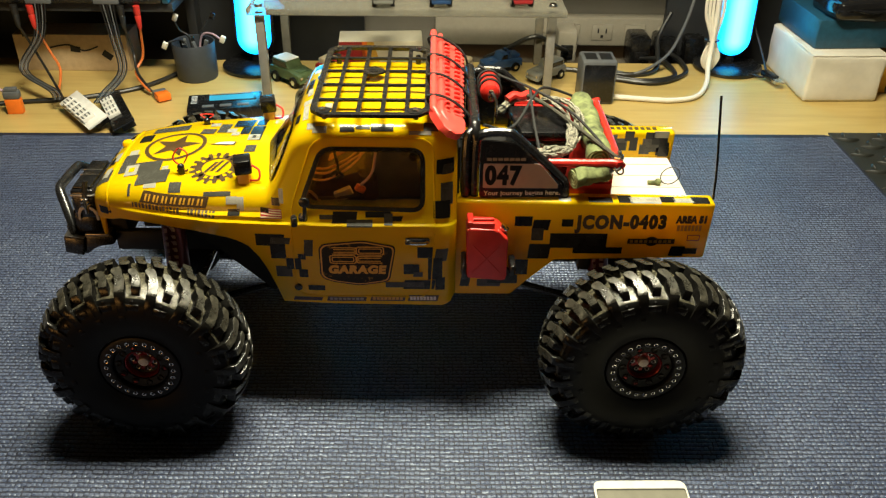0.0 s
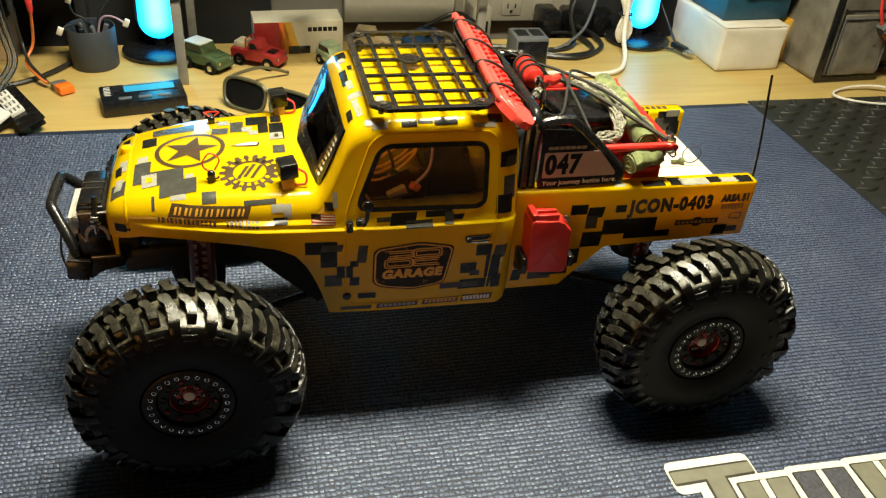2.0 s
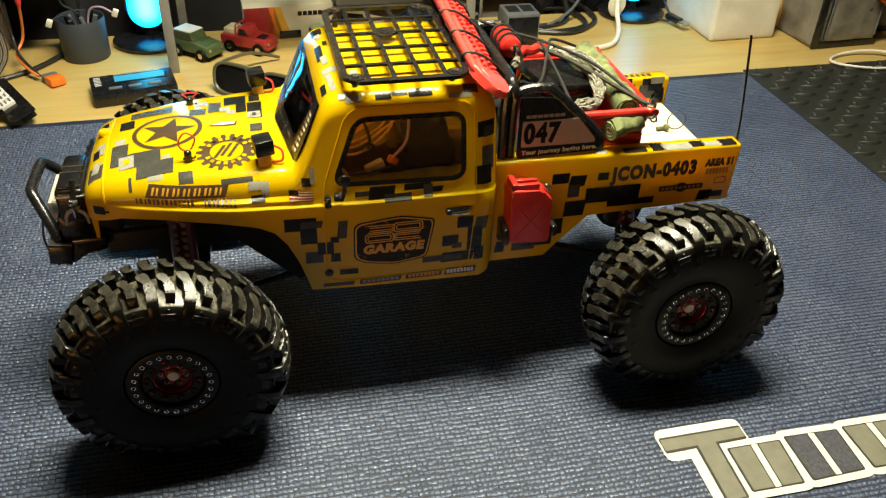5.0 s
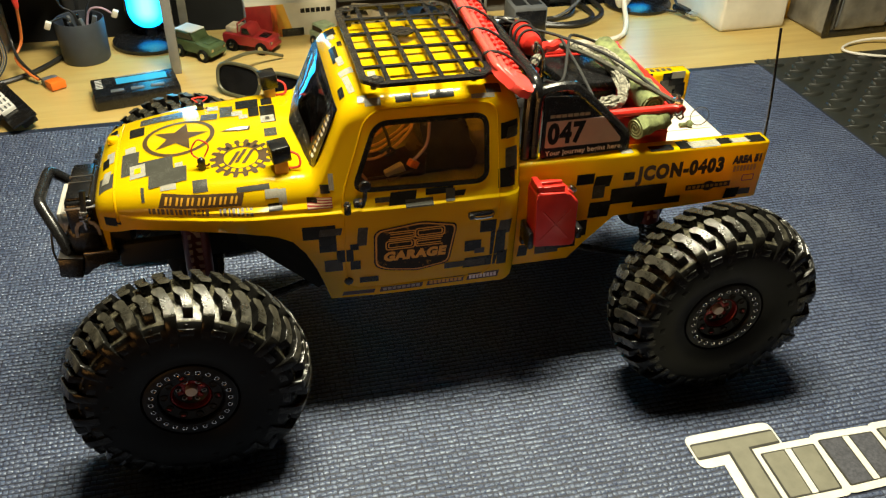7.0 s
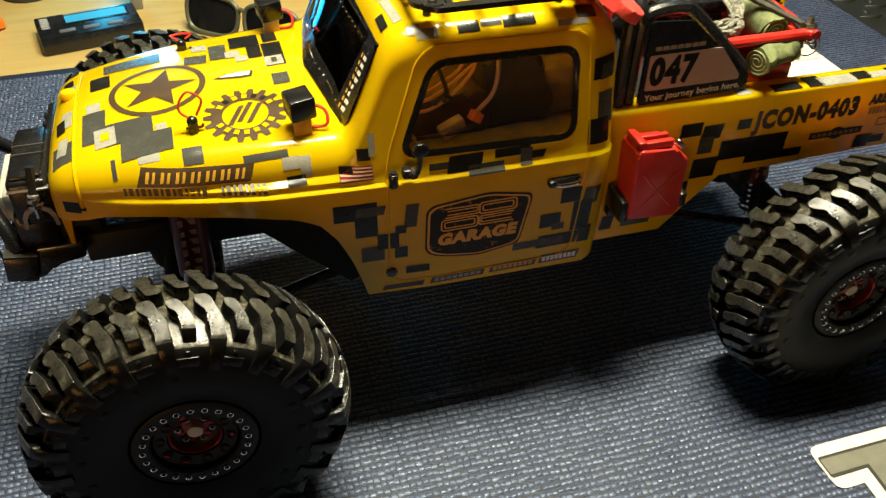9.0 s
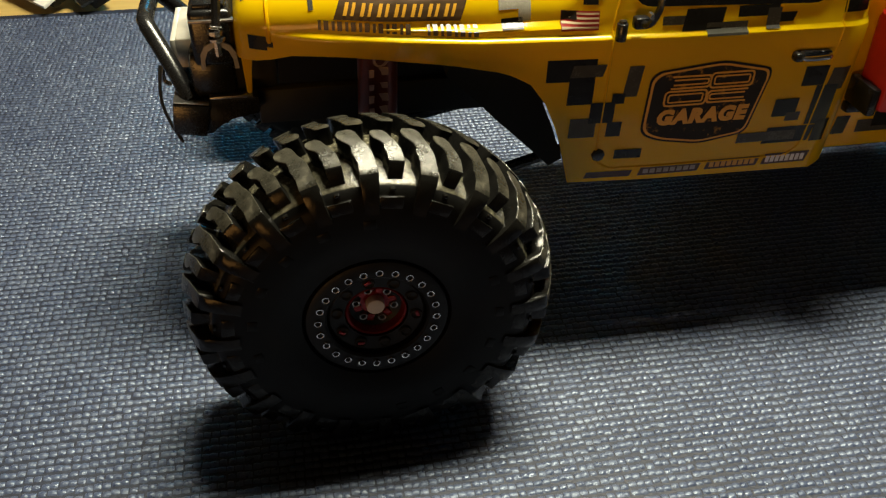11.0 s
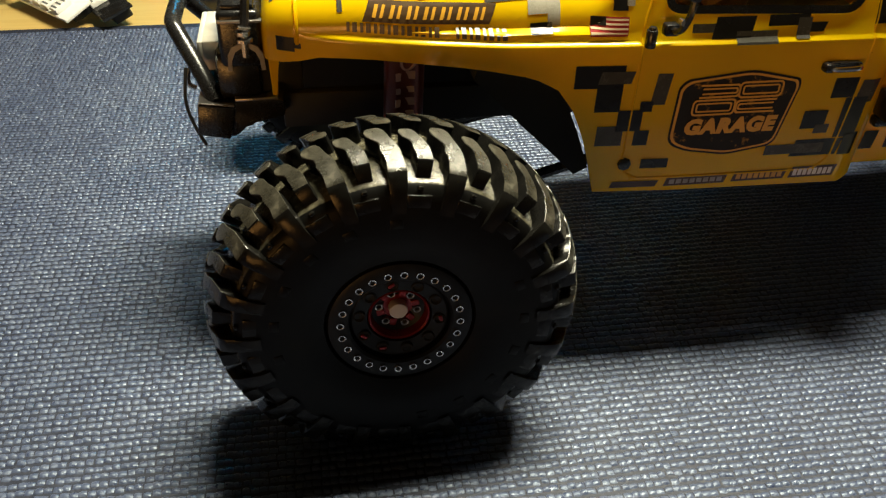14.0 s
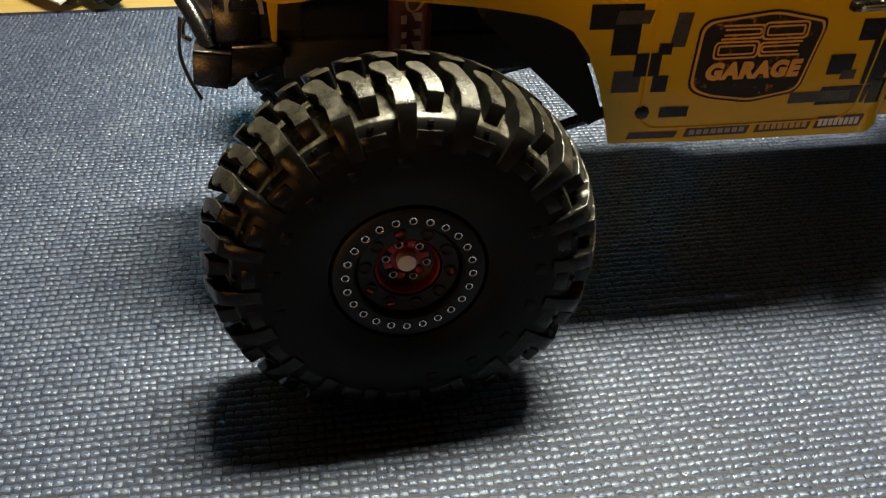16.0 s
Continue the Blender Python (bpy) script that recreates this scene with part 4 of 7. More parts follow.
PILLAR = [(0.0201, 0.1770, 0.0311, 0.1863, "b"), (0.0234, 0.1766, 0.0302, 0.1830, "d"), (0.0229, 0.1570, 0.0305, 0.1713, "d"), (0.0185, 0.1480, 0.0290, 0.1598, "b")]
BED_CAMO = [(0.0719, 0.1375, 0.0834, 0.1450, "b"), (0.0832, 0.1345, 0.0943, 0.1425, "b"), (0.0834, 0.1265, 0.0914, 0.1360, "d"), (0.0960, 0.1208, 0.1340, 0.1322, "b"), (0.1120, 0.1165, 0.1450, 0.1215, "b"),
            (0.0815, 0.1120, 0.0960, 0.1236, "b"), (0.1190, 0.1225, 0.1315, 0.1310, "d"), (0.0739, 0.0990, 0.0825, 0.1112, "b"), (0.1029, 0.1375, 0.1103, 0.1430, "b"), (0.1765, 0.1150, 0.1862, 0.1225, "b"),
            (0.1866, 0.1165, 0.1955, 0.1210, "d"), (0.0485, 0.0890, 0.0645, 0.0950, "d"), (0.0556, 0.0915, 0.0760, 0.0985, "b"), (0.0366, 0.0890, 0.0430, 0.0975, "b")]
for rects in (DOOR, BELT_ROW, DOOR_REAR, PILLAR, BED_CAMO):
    for i, (x0, z0, x1, z1, s) in enumerate(rects):
        side_patch(x0, z0, x1, z1, s, 0.00022 + 0.00006 * (i % 5), lean=0.0012 if i % 4 == 1 else 0.0)
for x0, z0, x1, z1, s in ((-0.2050, 0.1368, -0.1985, 0.1422, "b"), (-0.1990, 0.1382, -0.1962, 0.1402, "b"), (-0.0802, 0.1567, -0.0774, 0.1665, "g"), (-0.0851, 0.1550, -0.0797, 0.1603, "b")):
    side_patch(x0, z0, x1, z1, s)
HOOD_A = [(-0.1922, -0.0077, -0.1862, 0.0039, "g", 4), (-0.1938, -0.0249, -0.1841, -0.0032, "d", 0), (-0.1845, -0.0290, -0.1646, -0.0150, "d", 2), (-0.1887, -0.0290, -0.1800, -0.0172, "g", 3), (-0.1781, -0.0400, -0.1570, -0.0265, "d", 0),
          (-0.1634, -0.0298, -0.1590, -0.0222, "g", 5)]
HOOD_B = [(-0.2045, 0.0318, -0.2000, 0.0400, "b", 6), (-0.2010, 0.0245, -0.1972, 0.0310, "g", 0), (-0.2032, -0.0070, -0.1986, 0.0055, "g", 0), (-0.2053, -0.0096, -0.2015, 0.0000, "b", 4), (-0.2043, -0.0255, -0.2000, -0.0150, "g", -6),
          (-0.2065, -0.0310, -0.1974, -0.0180, "d", 0), (-0.1913, 0.0165, -0.1825, 0.0300, "b", 3), (-0.1860, 0.0330, -0.1600, 0.0450, "d", 3), (-0.1370, 0.0241, -0.1290, 0.0420, "d", 0), (-0.1298, 0.0235, -0.1232, 0.0310, "g", 2)]
HOOD_C = [(-0.1124, 0.0090, -0.1032, 0.0353, "b", 0), (-0.1126, 0.0095, -0.1042, 0.0190, "g", 2), (-0.1114, -0.0085, -0.1040, 0.0010, "d", 0), (-0.1487, 0.0225, -0.1385, 0.0320, "d", -3), (-0.1270, 0.0345, -0.1130, 0.0500, "b", 0),
          (-0.1110, 0.0370, -0.1040, 0.0500, "b", 0), (-0.1450, 0.0380, -0.1380, 0.0460, "g", 4), (-0.1195, 0.0200, -0.1130, 0.0345, "b", 0), (-0.1255, 0.0180, -0.1200, 0.0240, "g", 2)]
ROOF = [(-0.0665, 0.0420, -0.0600, 0.0560, "b", 0), (-0.0655, 0.0355, -0.0615, 0.0440, "g", 4), (-0.0670, 0.0000, -0.0630, 0.0230, "b", 0), (-0.0650, -0.0070, -0.0615, 0.0050, "g", 3), (-0.0615, 0.0200, -0.0590, 0.0270, "b", 0),
        (-0.0660, -0.0200, -0.0580, -0.0130, "g", 6), (-0.0645, -0.0410, -0.0610, -0.0215, "g", 4), (-0.0688, -0.0410, -0.0660, -0.0300, "b", 0), (-0.0510, -0.0300, -0.0465, -0.0230, "g", 0)]
for rects in (HOOD_A, HOOD_B, HOOD_C, ROOF):
    for i, (x0, y0, x1, y1, s, turn) in enumerate(rects):
        top_patch(x0, y0, x1, y1, s, 0.00022 + 0.00006 * (i % 5), turn)
top_patch(-0.1862, -0.0252, -0.1825, -0.0205, "y", 0.0006)
top_patch(-0.1095, 0.0120, -0.1070, 0.0165, "d", 0.0006)
for x0, x1, q0, q1, s in ((-0.1305, -0.1124, 0.0740, 0.0772, "d"), (-0.1154, -0.1082, 0.0688, 0.0738, "g"), (-0.1083, -0.1038, 0.0651, 0.0733, "g"), (-0.1145, -0.1066, 0.0617, 0.0663, "b"), (-0.1718, -0.1631, 0.0810, 0.0905, "g"),
                          (-0.1541, -0.1460, 0.0770, 0.0847, "d"), (-0.1826, -0.1808, 0.0763, 0.0849, "d"), (-0.0398, -0.0307, 0.1070, 0.1118, "b"), (-0.0300, -0.0211, 0.1088, 0.1115, "d"), (-0.0205, -0.0066, 0.1075, 0.1125, "b"), (-0.0603, -0.0550, 0.1085, 0.1130, "g"), (-0.0568, -0.0480, 0.1062, 0.1108, "g"),
                          (0.003, 0.0167, 0.1055, 0.1080, "g"), (0.012, 0.0210, 0.1080, 0.1140, "d")):
    w, qc = (x1 - x0) / 2, (q0 + q1) / 2
    plane = Matrix.Translation((x0 + w, qc * 0.70711 - 0.1, qc * 0.70711 + 0.1)) @ pose(0, 0, 0, 45)
    part("camo_patch", cling(sheet([(-w, (q0 - q1) / 2), (w, (q0 - q1) / 2), (w, (q1 - q0) / 2), (-w, (q1 - q0) / 2)], 6), plane, (0, 0.70711, -0.70711)), SHADES[s], truck)
# patches along the bed rails and on the far wall
for x0, x1, y0, y1, s in ((0.1193, 0.1351, -0.0535, -0.0480, "b"), (0.1389, 0.1479, -0.0535, -0.0450, "b"), (0.1465, 0.1668, -0.0538, -0.0470, "g"), (0.1667, 0.1761, -0.0530, -0.0460, "b"), (0.1750, 0.1882, -0.0530, -0.0480, "g"), (0.1871, 0.1986, -0.0535, -0.0460, "b"),
                          (0.100, 0.108, -0.0530, -0.0480, "g")):
    top_patch(x0, y0, x1, y1, s)
part("print_mark", merge(*[bx(0.0030, 0.0045, 0.0002, (0.132 + 0.0046 * k, 0.0605, 0.1553)) for k in range(13)]), INK, truck)
for x0, z0, x1, z1, s in ((0.168, 0.140, 0.174, 0.151, "b"), (0.180, 0.146, 0.197, 0.1515, "b"), (0.184, 0.139, 0.192, 0.147, "d"), (0.189, 0.136, 0.199, 0.1425, "b"), (0.176, 0.137, 0.184, 0.145, "d"), (0.140, 0.140, 0.166, 0.150, "d"), (0.150, 0.136, 0.160, 0.142, "b")):
    part("camo_patch", bx(x1 - x0, 0.0002, z1 - z0, ((x0 + x1) / 2, 0.0538, z0)), SHADES[s], truck)

# bonnet graphics
top_decal("star_ring", ring_bm(0.0185, 0.0212), -0.1615, 0.0055, INK, label="black star in a circle")
star = [((0.0175 if k % 2 == 0 else 0.0070) * math.sin(math.pi * k / 5), (0.0175 if k % 2 == 0 else 0.0070) * math.cos(math.pi * k / 5)) for k in range(10)]
top_decal("star", disc_bm(star), -0.1615, 0.0055, INK, turn=-14)
top_decal("gear_emblem", ring_bm(0.0098, 0.0146, 54), -0.1262, -0.0265, INK, label="dark toothed emblem")
for k in range(18):
    a = 20.0 * k + 6
    top_decal("gear_tooth", sheet([(-0.0018, 0.0140), (0.0018, 0.0140), (0.0011, 0.0178), (-0.0011, 0.0178)], 2), -0.1262, -0.0265, INK, turn=a)
    if k % 9 not in (3, 4):
        top_decal("gear_letter_bar", sheet([(-0.0011, 0.0108), (0.0011, 0.0108), (0.0012, 0.0135), (-0.0012, 0.0135)], 1), -0.1262, -0.0265, YELLOW, turn=a + 10, lift=0.0006)
for k, (u, v, w) in enumerate(((-0.004, 0.0, 0.0022), (0.0, 0.0015, 0.0022), (0.004, 0.0, 0.0022))):
    top_decal("gear_bar", sheet([(u - w / 2 - 0.003, v - 0.006), (u + w / 2 - 0.003, v - 0.006), (u + w / 2 + 0.003, v + 0.006), (u - w / 2 + 0.003, v + 0.006)]), -0.1262, -0.0265, INK)
ARROW = [(-0.009, -0.001), (0.002, -0.003), (0.008, -0.003), (0.009, 0.002), (0.002, 0.003), (-0.004, 0.002)]
top_decal("arrow_edge", disc_bm(ARROW), -0.128, 0.005, INK)
top_decal("arrow_mark", disc_bm([(x * 0.80 + 0.0006, y * 0.62) for x, y in ARROW]), -0.128, 0.005, WHITE_VINYL, lift=0.0006)
# name strips along the wing, drawn as plain slanted shapes
side_decal("brand_strip", sheet([(-0.0235, -0.0036), (0.0215, -0.0036), (0.0240, 0.0032), (-0.0205, 0.0034)], 14), -0.1506, 0.1532, INK, label="black slanted brand strip")
for k in range(7):
    for u, w in ((0.0, 0.0013), (0.0026, 0.0011)):
        x = -0.0200 + 0.0059 * k + u
        side_decal("brand_bar", sheet([(x, -0.0021), (x + w, -0.0021), (x + w + 0.0013, 0.0019), (x + 0.0013, 0.0019)], 3), -0.1506, 0.1532, GOLD_VINYL, lift=0.0006)
for k in range(12):
    if k != 7:
        for u, w in ((-0.0019, 0.0011), (0.0001, 0.0017)):
            side_decal("name_bar", sheet([(u, -0.0017), (u + w, -0.0017), (u + w, 0.0017), (u, 0.0017)], 2), -0.1777 + 0.0048 * k, 0.1475 - 0.00008 * k, INK)
# flag
side_decal("flag", sheet([(-0.0070, -0.0034), (0.0070, -0.0034), (0.0070, 0.0034), (-0.0070, 0.0034)], 10), -0.0860, 0.1495, RED_PAINT, label="small striped flag sticker")
for k in range(4):
    side_decal("flag_stripe", sheet([(-0.0068, -0.0027 + 0.0016 * k), (0.0068, -0.0027 + 0.0016 * k), (0.0068, -0.0020 + 0.0016 * k), (-0.0068, -0.0020 + 0.0016 * k)], 6), -0.0860, 0.1495, CREAM_PAINT, lift=0.0004)
side_decal("flag_canton", sheet([(-0.0069, 0.0002), (-0.0012, 0.0002), (-0.0012, 0.0033), (-0.0069, 0.0033)], 6), -0.0860, 0.1495, BADGE, lift=0.0005)

# door badge
BX, BZ = -0.0312, 0.1142
BADGE_OUT = rounded([(-0.0258, -0.0118), (-0.0180, -0.0155), (0.0005, -0.0185), (0.0205, -0.0150), (0.0248, 0.0110), (0.0240, 0.0142), (0.0035, 0.0185), (-0.0225, 0.0155), (-0.0255, 0.0125)], 0.004, 4)
side_decal("badge_rim", disc_bm(BADGE_OUT), BX, BZ, BADGE, lift=0.0003, label="black workshop badge with a worn ochre line")
side_decal("badge_line", disc_bm([(x * 0.965, y * 0.95) for x, y in BADGE_OUT]), BX, BZ, GOLD_VINYL, lift=0.0004)
side_decal("badge_field", disc_bm([(x * 0.925, y * 0.90) for x, y in BADGE_OUT]), BX, BZ, WORN_BADGE, lift=0.0005)


def open_loop(w, h, t, left):
    """Two bars joined by a bend at one end."""
    e = w / 2
    path = rounded([(e, h / 2), (-e, h / 2), (-e, -h / 2), (e, -h / 2)], 0.002, 4)[6:-6]
    path = [(e, h / 2)] + path + [(e, -h / 2)]
    inner = [(e, h / 2 - t)] + [(x + t if x < 0 else x, y * (1 - 2 * t / h)) for x, y in path[1:-1]] + [(e, -h / 2 + t)]
    k = 1 if left else -1
    bm = bmesh.new()
    a, b = ([bm.verts.new((k * x, y, 0)) for x, y in p] for p in (path, inner))
    for i in range(len(a) - 1):
        bm.faces.new((a[i], a[i + 1], b[i + 1], b[i]))
    return bm


for dx, dz, w, h, kind in ((-0.0098, 0.0036, 0.0180, 0.0070, 0), (-0.0085, 0.0104, 0.0165, 0.0058, -1), (0.0082, 0.0104, 0.0185, 0.0070, 0), (0.0075, 0.0034, 0.0170, 0.0060, 1)):
    for gw, gh, t in ((0.0, 0.0, 0.0008), (0.0032, 0.0030, 0.0007)):
        bm = loop_bm(w - gw, h - gh, t, 0.0022 if not gw else 0.0012) if not kind else open_loop(w - gw * 0.6, h - gh, t, kind > 0)
        side_decal("badge_loop", bm, BX + dx, BZ + dz, GOLD_VINYL, lift=0.0007)
side_decal("badge_word", moved(lettering("GARAGE", 0.0086, 1.12, shear=0.12, bold=0.0006), Matrix.Diagonal((1.04, 1, 1, 1))), BX - 0.0012, BZ - 0.0050, GOLD_VINYL, lift=0.0007)
for i, (x0, x1, z0, z1) in enumerate(((-0.0770, -0.0575, 0.0820, 0.0850), (-0.0540, -0.0275, 0.0820, 0.0862), (-0.0245, -0.0010, 0.0822, 0.0868), (0.0012, 0.0215, 0.0822, 0.0875))):
    side_decal("sill_label", sheet([(x0, z0), (x1, z0), (x1 + 0.001, z1), (x0 + 0.001, z1)]), 0, 0, INK)
    for k in range(8):
        w = (x1 - x0) * 0.085
        u = x0 + (x1 - x0) * (0.08 + 0.112 * k)
        if i != 0:
            side_decal("label_bar", sheet([(u, z0 + 0.0011), (u + w, z0 + 0.0011), (u + w, z1 - 0.0010), (u, z1 - 0.0010)], 1), 0, 0, WHITE_VINYL if i == 3 else (CAMO_GREY if i == 1 else GOLD_VINYL), lift=0.0005)
# stencilled bed lettering
side_decal("stencil_word", moved(lettering("JCON-0403", 0.0134, 1.18, bold=0.00092), Matrix.Diagonal((0.785, 1, 1, 1))), 0.1425, 0.1405, INK, turn=0.5)
side_decal("stencil_word", moved(lettering("AREA 51", 0.0070, 1.10, bold=0.00065), Matrix.Diagonal((0.72, 1, 1, 1))), 0.1885, 0.1430, INK)
for k in range(7):
    side_decal("label_bar", sheet([(0.1795 + 0.0024 * k, 0.1345), (0.1813 + 0.0024 * k, 0.1345), (0.1813 + 0.0024 * k, 0.1390), (0.1795 + 0.0024 * k, 0.1390)], 1), 0, 0, GOLD_VINYL)
side_decal("round_label", disc_bm([(0.0044 * math.cos(k * math.pi / 12), 0.0036 * math.sin(k * math.pi / 12)) for k in range(24)]), 0.1640, 0.1262, INK)
side_decal("long_label", sheet([(0.1480, 0.1242), (0.1795, 0.1242), (0.1795, 0.1282), (0.1480, 0.1282)]), 0, 0, INK, lift=0.0002)
for k in range(9):
    side_decal("label_bar", sheet([(0.1495 + 0.0032 * k, 0.1252), (0.1516 + 0.0032 * k, 0.1252), (0.1516 + 0.0032 * k, 0.1272), (0.1495 + 0.0032 * k, 0.1272)], 1), 0, 0, GOLD_VINYL, lift=0.0004)
side_decal("small_label", loop_bm(0.0085, 0.0048, 0.0006, 0.001), 0.1915, 0.1292, RED_PAINT)

# ---- body fittings ----
DOOR_LINE = rounded([(-0.0735, 0.0865), (0.0165, 0.0860), (0.0195, 0.1440), (0.0180, 0.1995), (-0.0565, 0.2000), (-0.0735, 0.1520)], 0.010, 6)
edge_points = []
for x, z in DOOR_LINE:
    p, nrm, _, _ = SKIN.ray_cast(Vector((x, -0.20, z)), Vector((0, 1, 0)))
    if p is not None and p.y < -0.03:
        edge_points.append(p - Vector((0, 0.00005, 0)))
fine = curve_points(edge_points, 4, True)
for i, q in enumerate(fine):
    p, nrm, _, _ = SKIN.ray_cast(Vector((q.x, -0.20, q.z)), Vector((0, 1, 0)))
    fine[i] = p if p is not None and p.y < -0.03 else q
part("door_edge", tube(fine, 0.00055, 6, 1, True), YELLOW, truck, "raised edge of the yellow door")

frame_out = grown(win_hole, 0.0015)
part("window_trim", cling(band(frame_out, grown(win_hole, -0.0015), 0.0, pose(0, 0, 0)), pose(0, -0.09, 0) @ SIDE, (0, 1, 0), 0.0005), BLACK, truck, "black window surround")


SHIELD_EDGE = ((0.160, -0.0882), (0.168, -0.0848), (0.175, -0.0812), (0.1985, -0.0712), (0.2030, -0.0680))
SHIELD_BOW = ((0.160, 0.0148), (0.170, 0.0102), (0.180, 0.0058), (0.190, 0.0034), (0.1995, 0.0027), (0.204, 0.0020))


def on_shield(y, z, lift):
    """A point of the windscreen: its edge lies in the shell, its middle bows forward and curls back towards the roof."""
    near = [z + 0.0009 * k for k in range(-4, 5)]
    edge = sum(at_x(q, *SHIELD_EDGE) for q in near) / 9
    bow = sum(at_x(q, *SHIELD_BOW) for q in near) / 9
    return (edge - lift - bow * max(0.0, 1 - (y * y / 0.002916 + 0.010) ** 0.5), YC + y, z)


def shield_band(outer, inner, lift):
    bm = bmesh.new()
    a, b = ([bm.verts.new(on_shield(y, z, lift)) for y, z in p] for p in (outer, inner))
    for k in range(len(a)):
        bm.faces.new((a[k], a[(k + 1) % len(a)], b[(k + 1) % len(a)], b[k]))
    return bm


pane = bmesh.new()
NY, NZ = 28, 18
layers = [[[pane.verts.new(on_shield((-0.0540 + 0.108 * i / NY) * (1 - 0.04 * j / NZ), 0.1635 + 0.0350 * j / NZ, lift)) for i in range(NY + 1)] for j in range(NZ + 1)] for lift in (0.0008, 0.0)]
for k, g in enumerate(layers):
    for j in range(NZ):
        for i in range(NY):
            f = (g[j][i], g[j][i + 1], g[j + 1][i + 1], g[j + 1][i])
            pane.faces.new(f if k else f[::-1])
rims = [[g[0][i] for i in range(NY)] + [g[j][NY] for j in range(NZ)] + [g[NZ][i] for i in range(NY, 0, -1)] + [g[j][0] for j in range(NZ, 0, -1)] for g in layers]
for k in range(len(rims[0])):
    a, b = k, (k + 1) % len(rims[0])
    pane.faces.new((rims[0][a], rims[0][b], rims[1][b], rims[1][a]))
part("windscreen", pane, SHIELD, truck, "clear windscreen with a black riveted border")
ws_big = grown(ws_hole, 0.0018)
part("windscreen_trim", shield_band(ws_big, grown(ws_hole, -0.0052), 0.0013), BLACK, truck, "black windscreen surround")
rim_line = grown(ws_hole, -0.0024)
for (y0, z0), (y1, z1) in zip(rim_line, rim_line[1:] + rim_line[:1]):
    count = max(1, round(math.hypot(y1 - y0, z1 - z0) / 0.0052)) if math.hypot(y1 - y0, z1 - z0) > 0.0016 else 0
    for k in range(count):
        part("rivet", ball(0.00036, on_shield(y0 + (y1 - y0) * k / count, z0 + (z1 - z0) * k / count, 0.0014), n=6), STEEL, truck)
part("screen_strip", shield_band([(-0.053, 0.166), (-0.0400, 0.168), (-0.0405, 0.194), (-0.053, 0.194)], [(-0.048, 0.175), (-0.047, 0.175), (-0.047, 0.185), (-0.048, 0.185)], 0.0013), BLACK, truck, "black strip with pale lettering bars")
for k in range(8):
    z = 0.1690 + 0.0031 * k
    for u, w in ((-0.0500, 0.0036), (-0.0452, 0.0014)):
        part("letter_bar", shield_band([(u, z), (u + w, z), (u + w, z + 0.0017), (u, z + 0.0017)], [(u + w * 0.45, z + 0.0006), (u + w * 0.55, z + 0.0006), (u + w * 0.55, z + 0.0010), (u + w * 0.45, z + 0.0010)], 0.0018), WHITE_VINYL if w > 0.002 else GOLD_VINYL, truck)
handle = part("door_handle", tube([(0.0030, -0.0665, 0.1325), (0.0042, -0.0695, 0.1326), (0.0130, -0.0700, 0.1331), (0.0145, -0.0672, 0.1331)], 0.0010, 8), CHROME, truck, "chrome door handle")
part("handle_base", merge(span(0.0000, 0.0042, -0.0690, -0.0650, 0.1308, 0.1346, 0.0012), prism(rounded([(0.0000, 0.1308), (0.0160, 0.1312), (0.0160, 0.1346), (0.0000, 0.1346)], 0.0016, 4), 0.0022, pose(0, -0.0650, 0) @ SIDE)), BLACK, handle)
part("door_hinge", merge(cy(0.0021, 0.0068, (-0.0710, -0.0645, 0.1425), "z", 14, bev=0.0005), cy(0.0014, 0.001, (-0.0710, -0.0645, 0.1492), "z", 12)), BLACK, truck, "black door hinge")
part("door_hinge", cy(0.0028, 0.003, (-0.0725, -0.0640, 0.0935), "y", 8, bev=0.0005), BLACK, truck)
mirror = part("mirror_arm", tube([(-0.0650, -0.0665, 0.1500), (-0.0635, -0.0710, 0.1510), (-0.0622, -0.0735, 0.1570), (-0.0618, -0.0738, 0.1630)], 0.0013, 8), BLACK, truck, "black mirror arm with a bright bolt")
part("mirror_foot", span(-0.0675, -0.0620, -0.0680, -0.0635, 0.1475, 0.1520, 0.001), BLACK, mirror)
part("mirror_head", merge(cy(0.0034, 0.0022, (-0.0618, -0.0752, 0.1655), "y", 16, bev=0.0006)), BLACK, mirror)
part("mirror_bolt", cy(0.0011, 0.003, (-0.0640, -0.0735, 0.1545), "y", 10), STEEL, mirror)
seam = [(y, z) for y, z in section(-0.1975) if z > 0.139]
part("seam", tube([(-0.1975, YC - y, z) for y, z in seam] + [(-0.1975, YC + y, z) for y, z in seam[-2::-1]], 0.0008, 6, 1), YELLOW, truck)
part("bonnet_knob", lathe([(0.0, 0.0032), (0.0030, 0.0030), (0.0038, 0.002), (0.0040, 0.0)], 20, (-0.2010, 0.0215, 0.1575)), YELLOW, truck, "yellow round bonnet button")


def pod(x, y, z):
    foot = part("light_bracket", merge(span(x - 0.0038, x + 0.0038, y - 0.0048, y + 0.0030, z - 0.001, z + 0.007, 0.001)), GOLD_VINYL, truck, "small work light on a brass-coloured bracket")
    part("lamp_box", moved(bx(0.0110, 0.0115, 0.0100, (0, 0, 0), 0.0010), pose(x, y, z + 0.0068, 3, -4, 10)), BLACK, foot, "black square work light")
    part("lamp_wire", tube([(x + 0.005, y + 0.002, z + 0.010), (x + 0.010, y - 0.001, z + 0.008), (x + 0.010, y - 0.004, z + 0.003), (x + 0.004, y - 0.002, z + 0.001)], 0.0007, 6), WIRE_RED, foot)


pod(-0.1045, -0.0420, 0.1635)
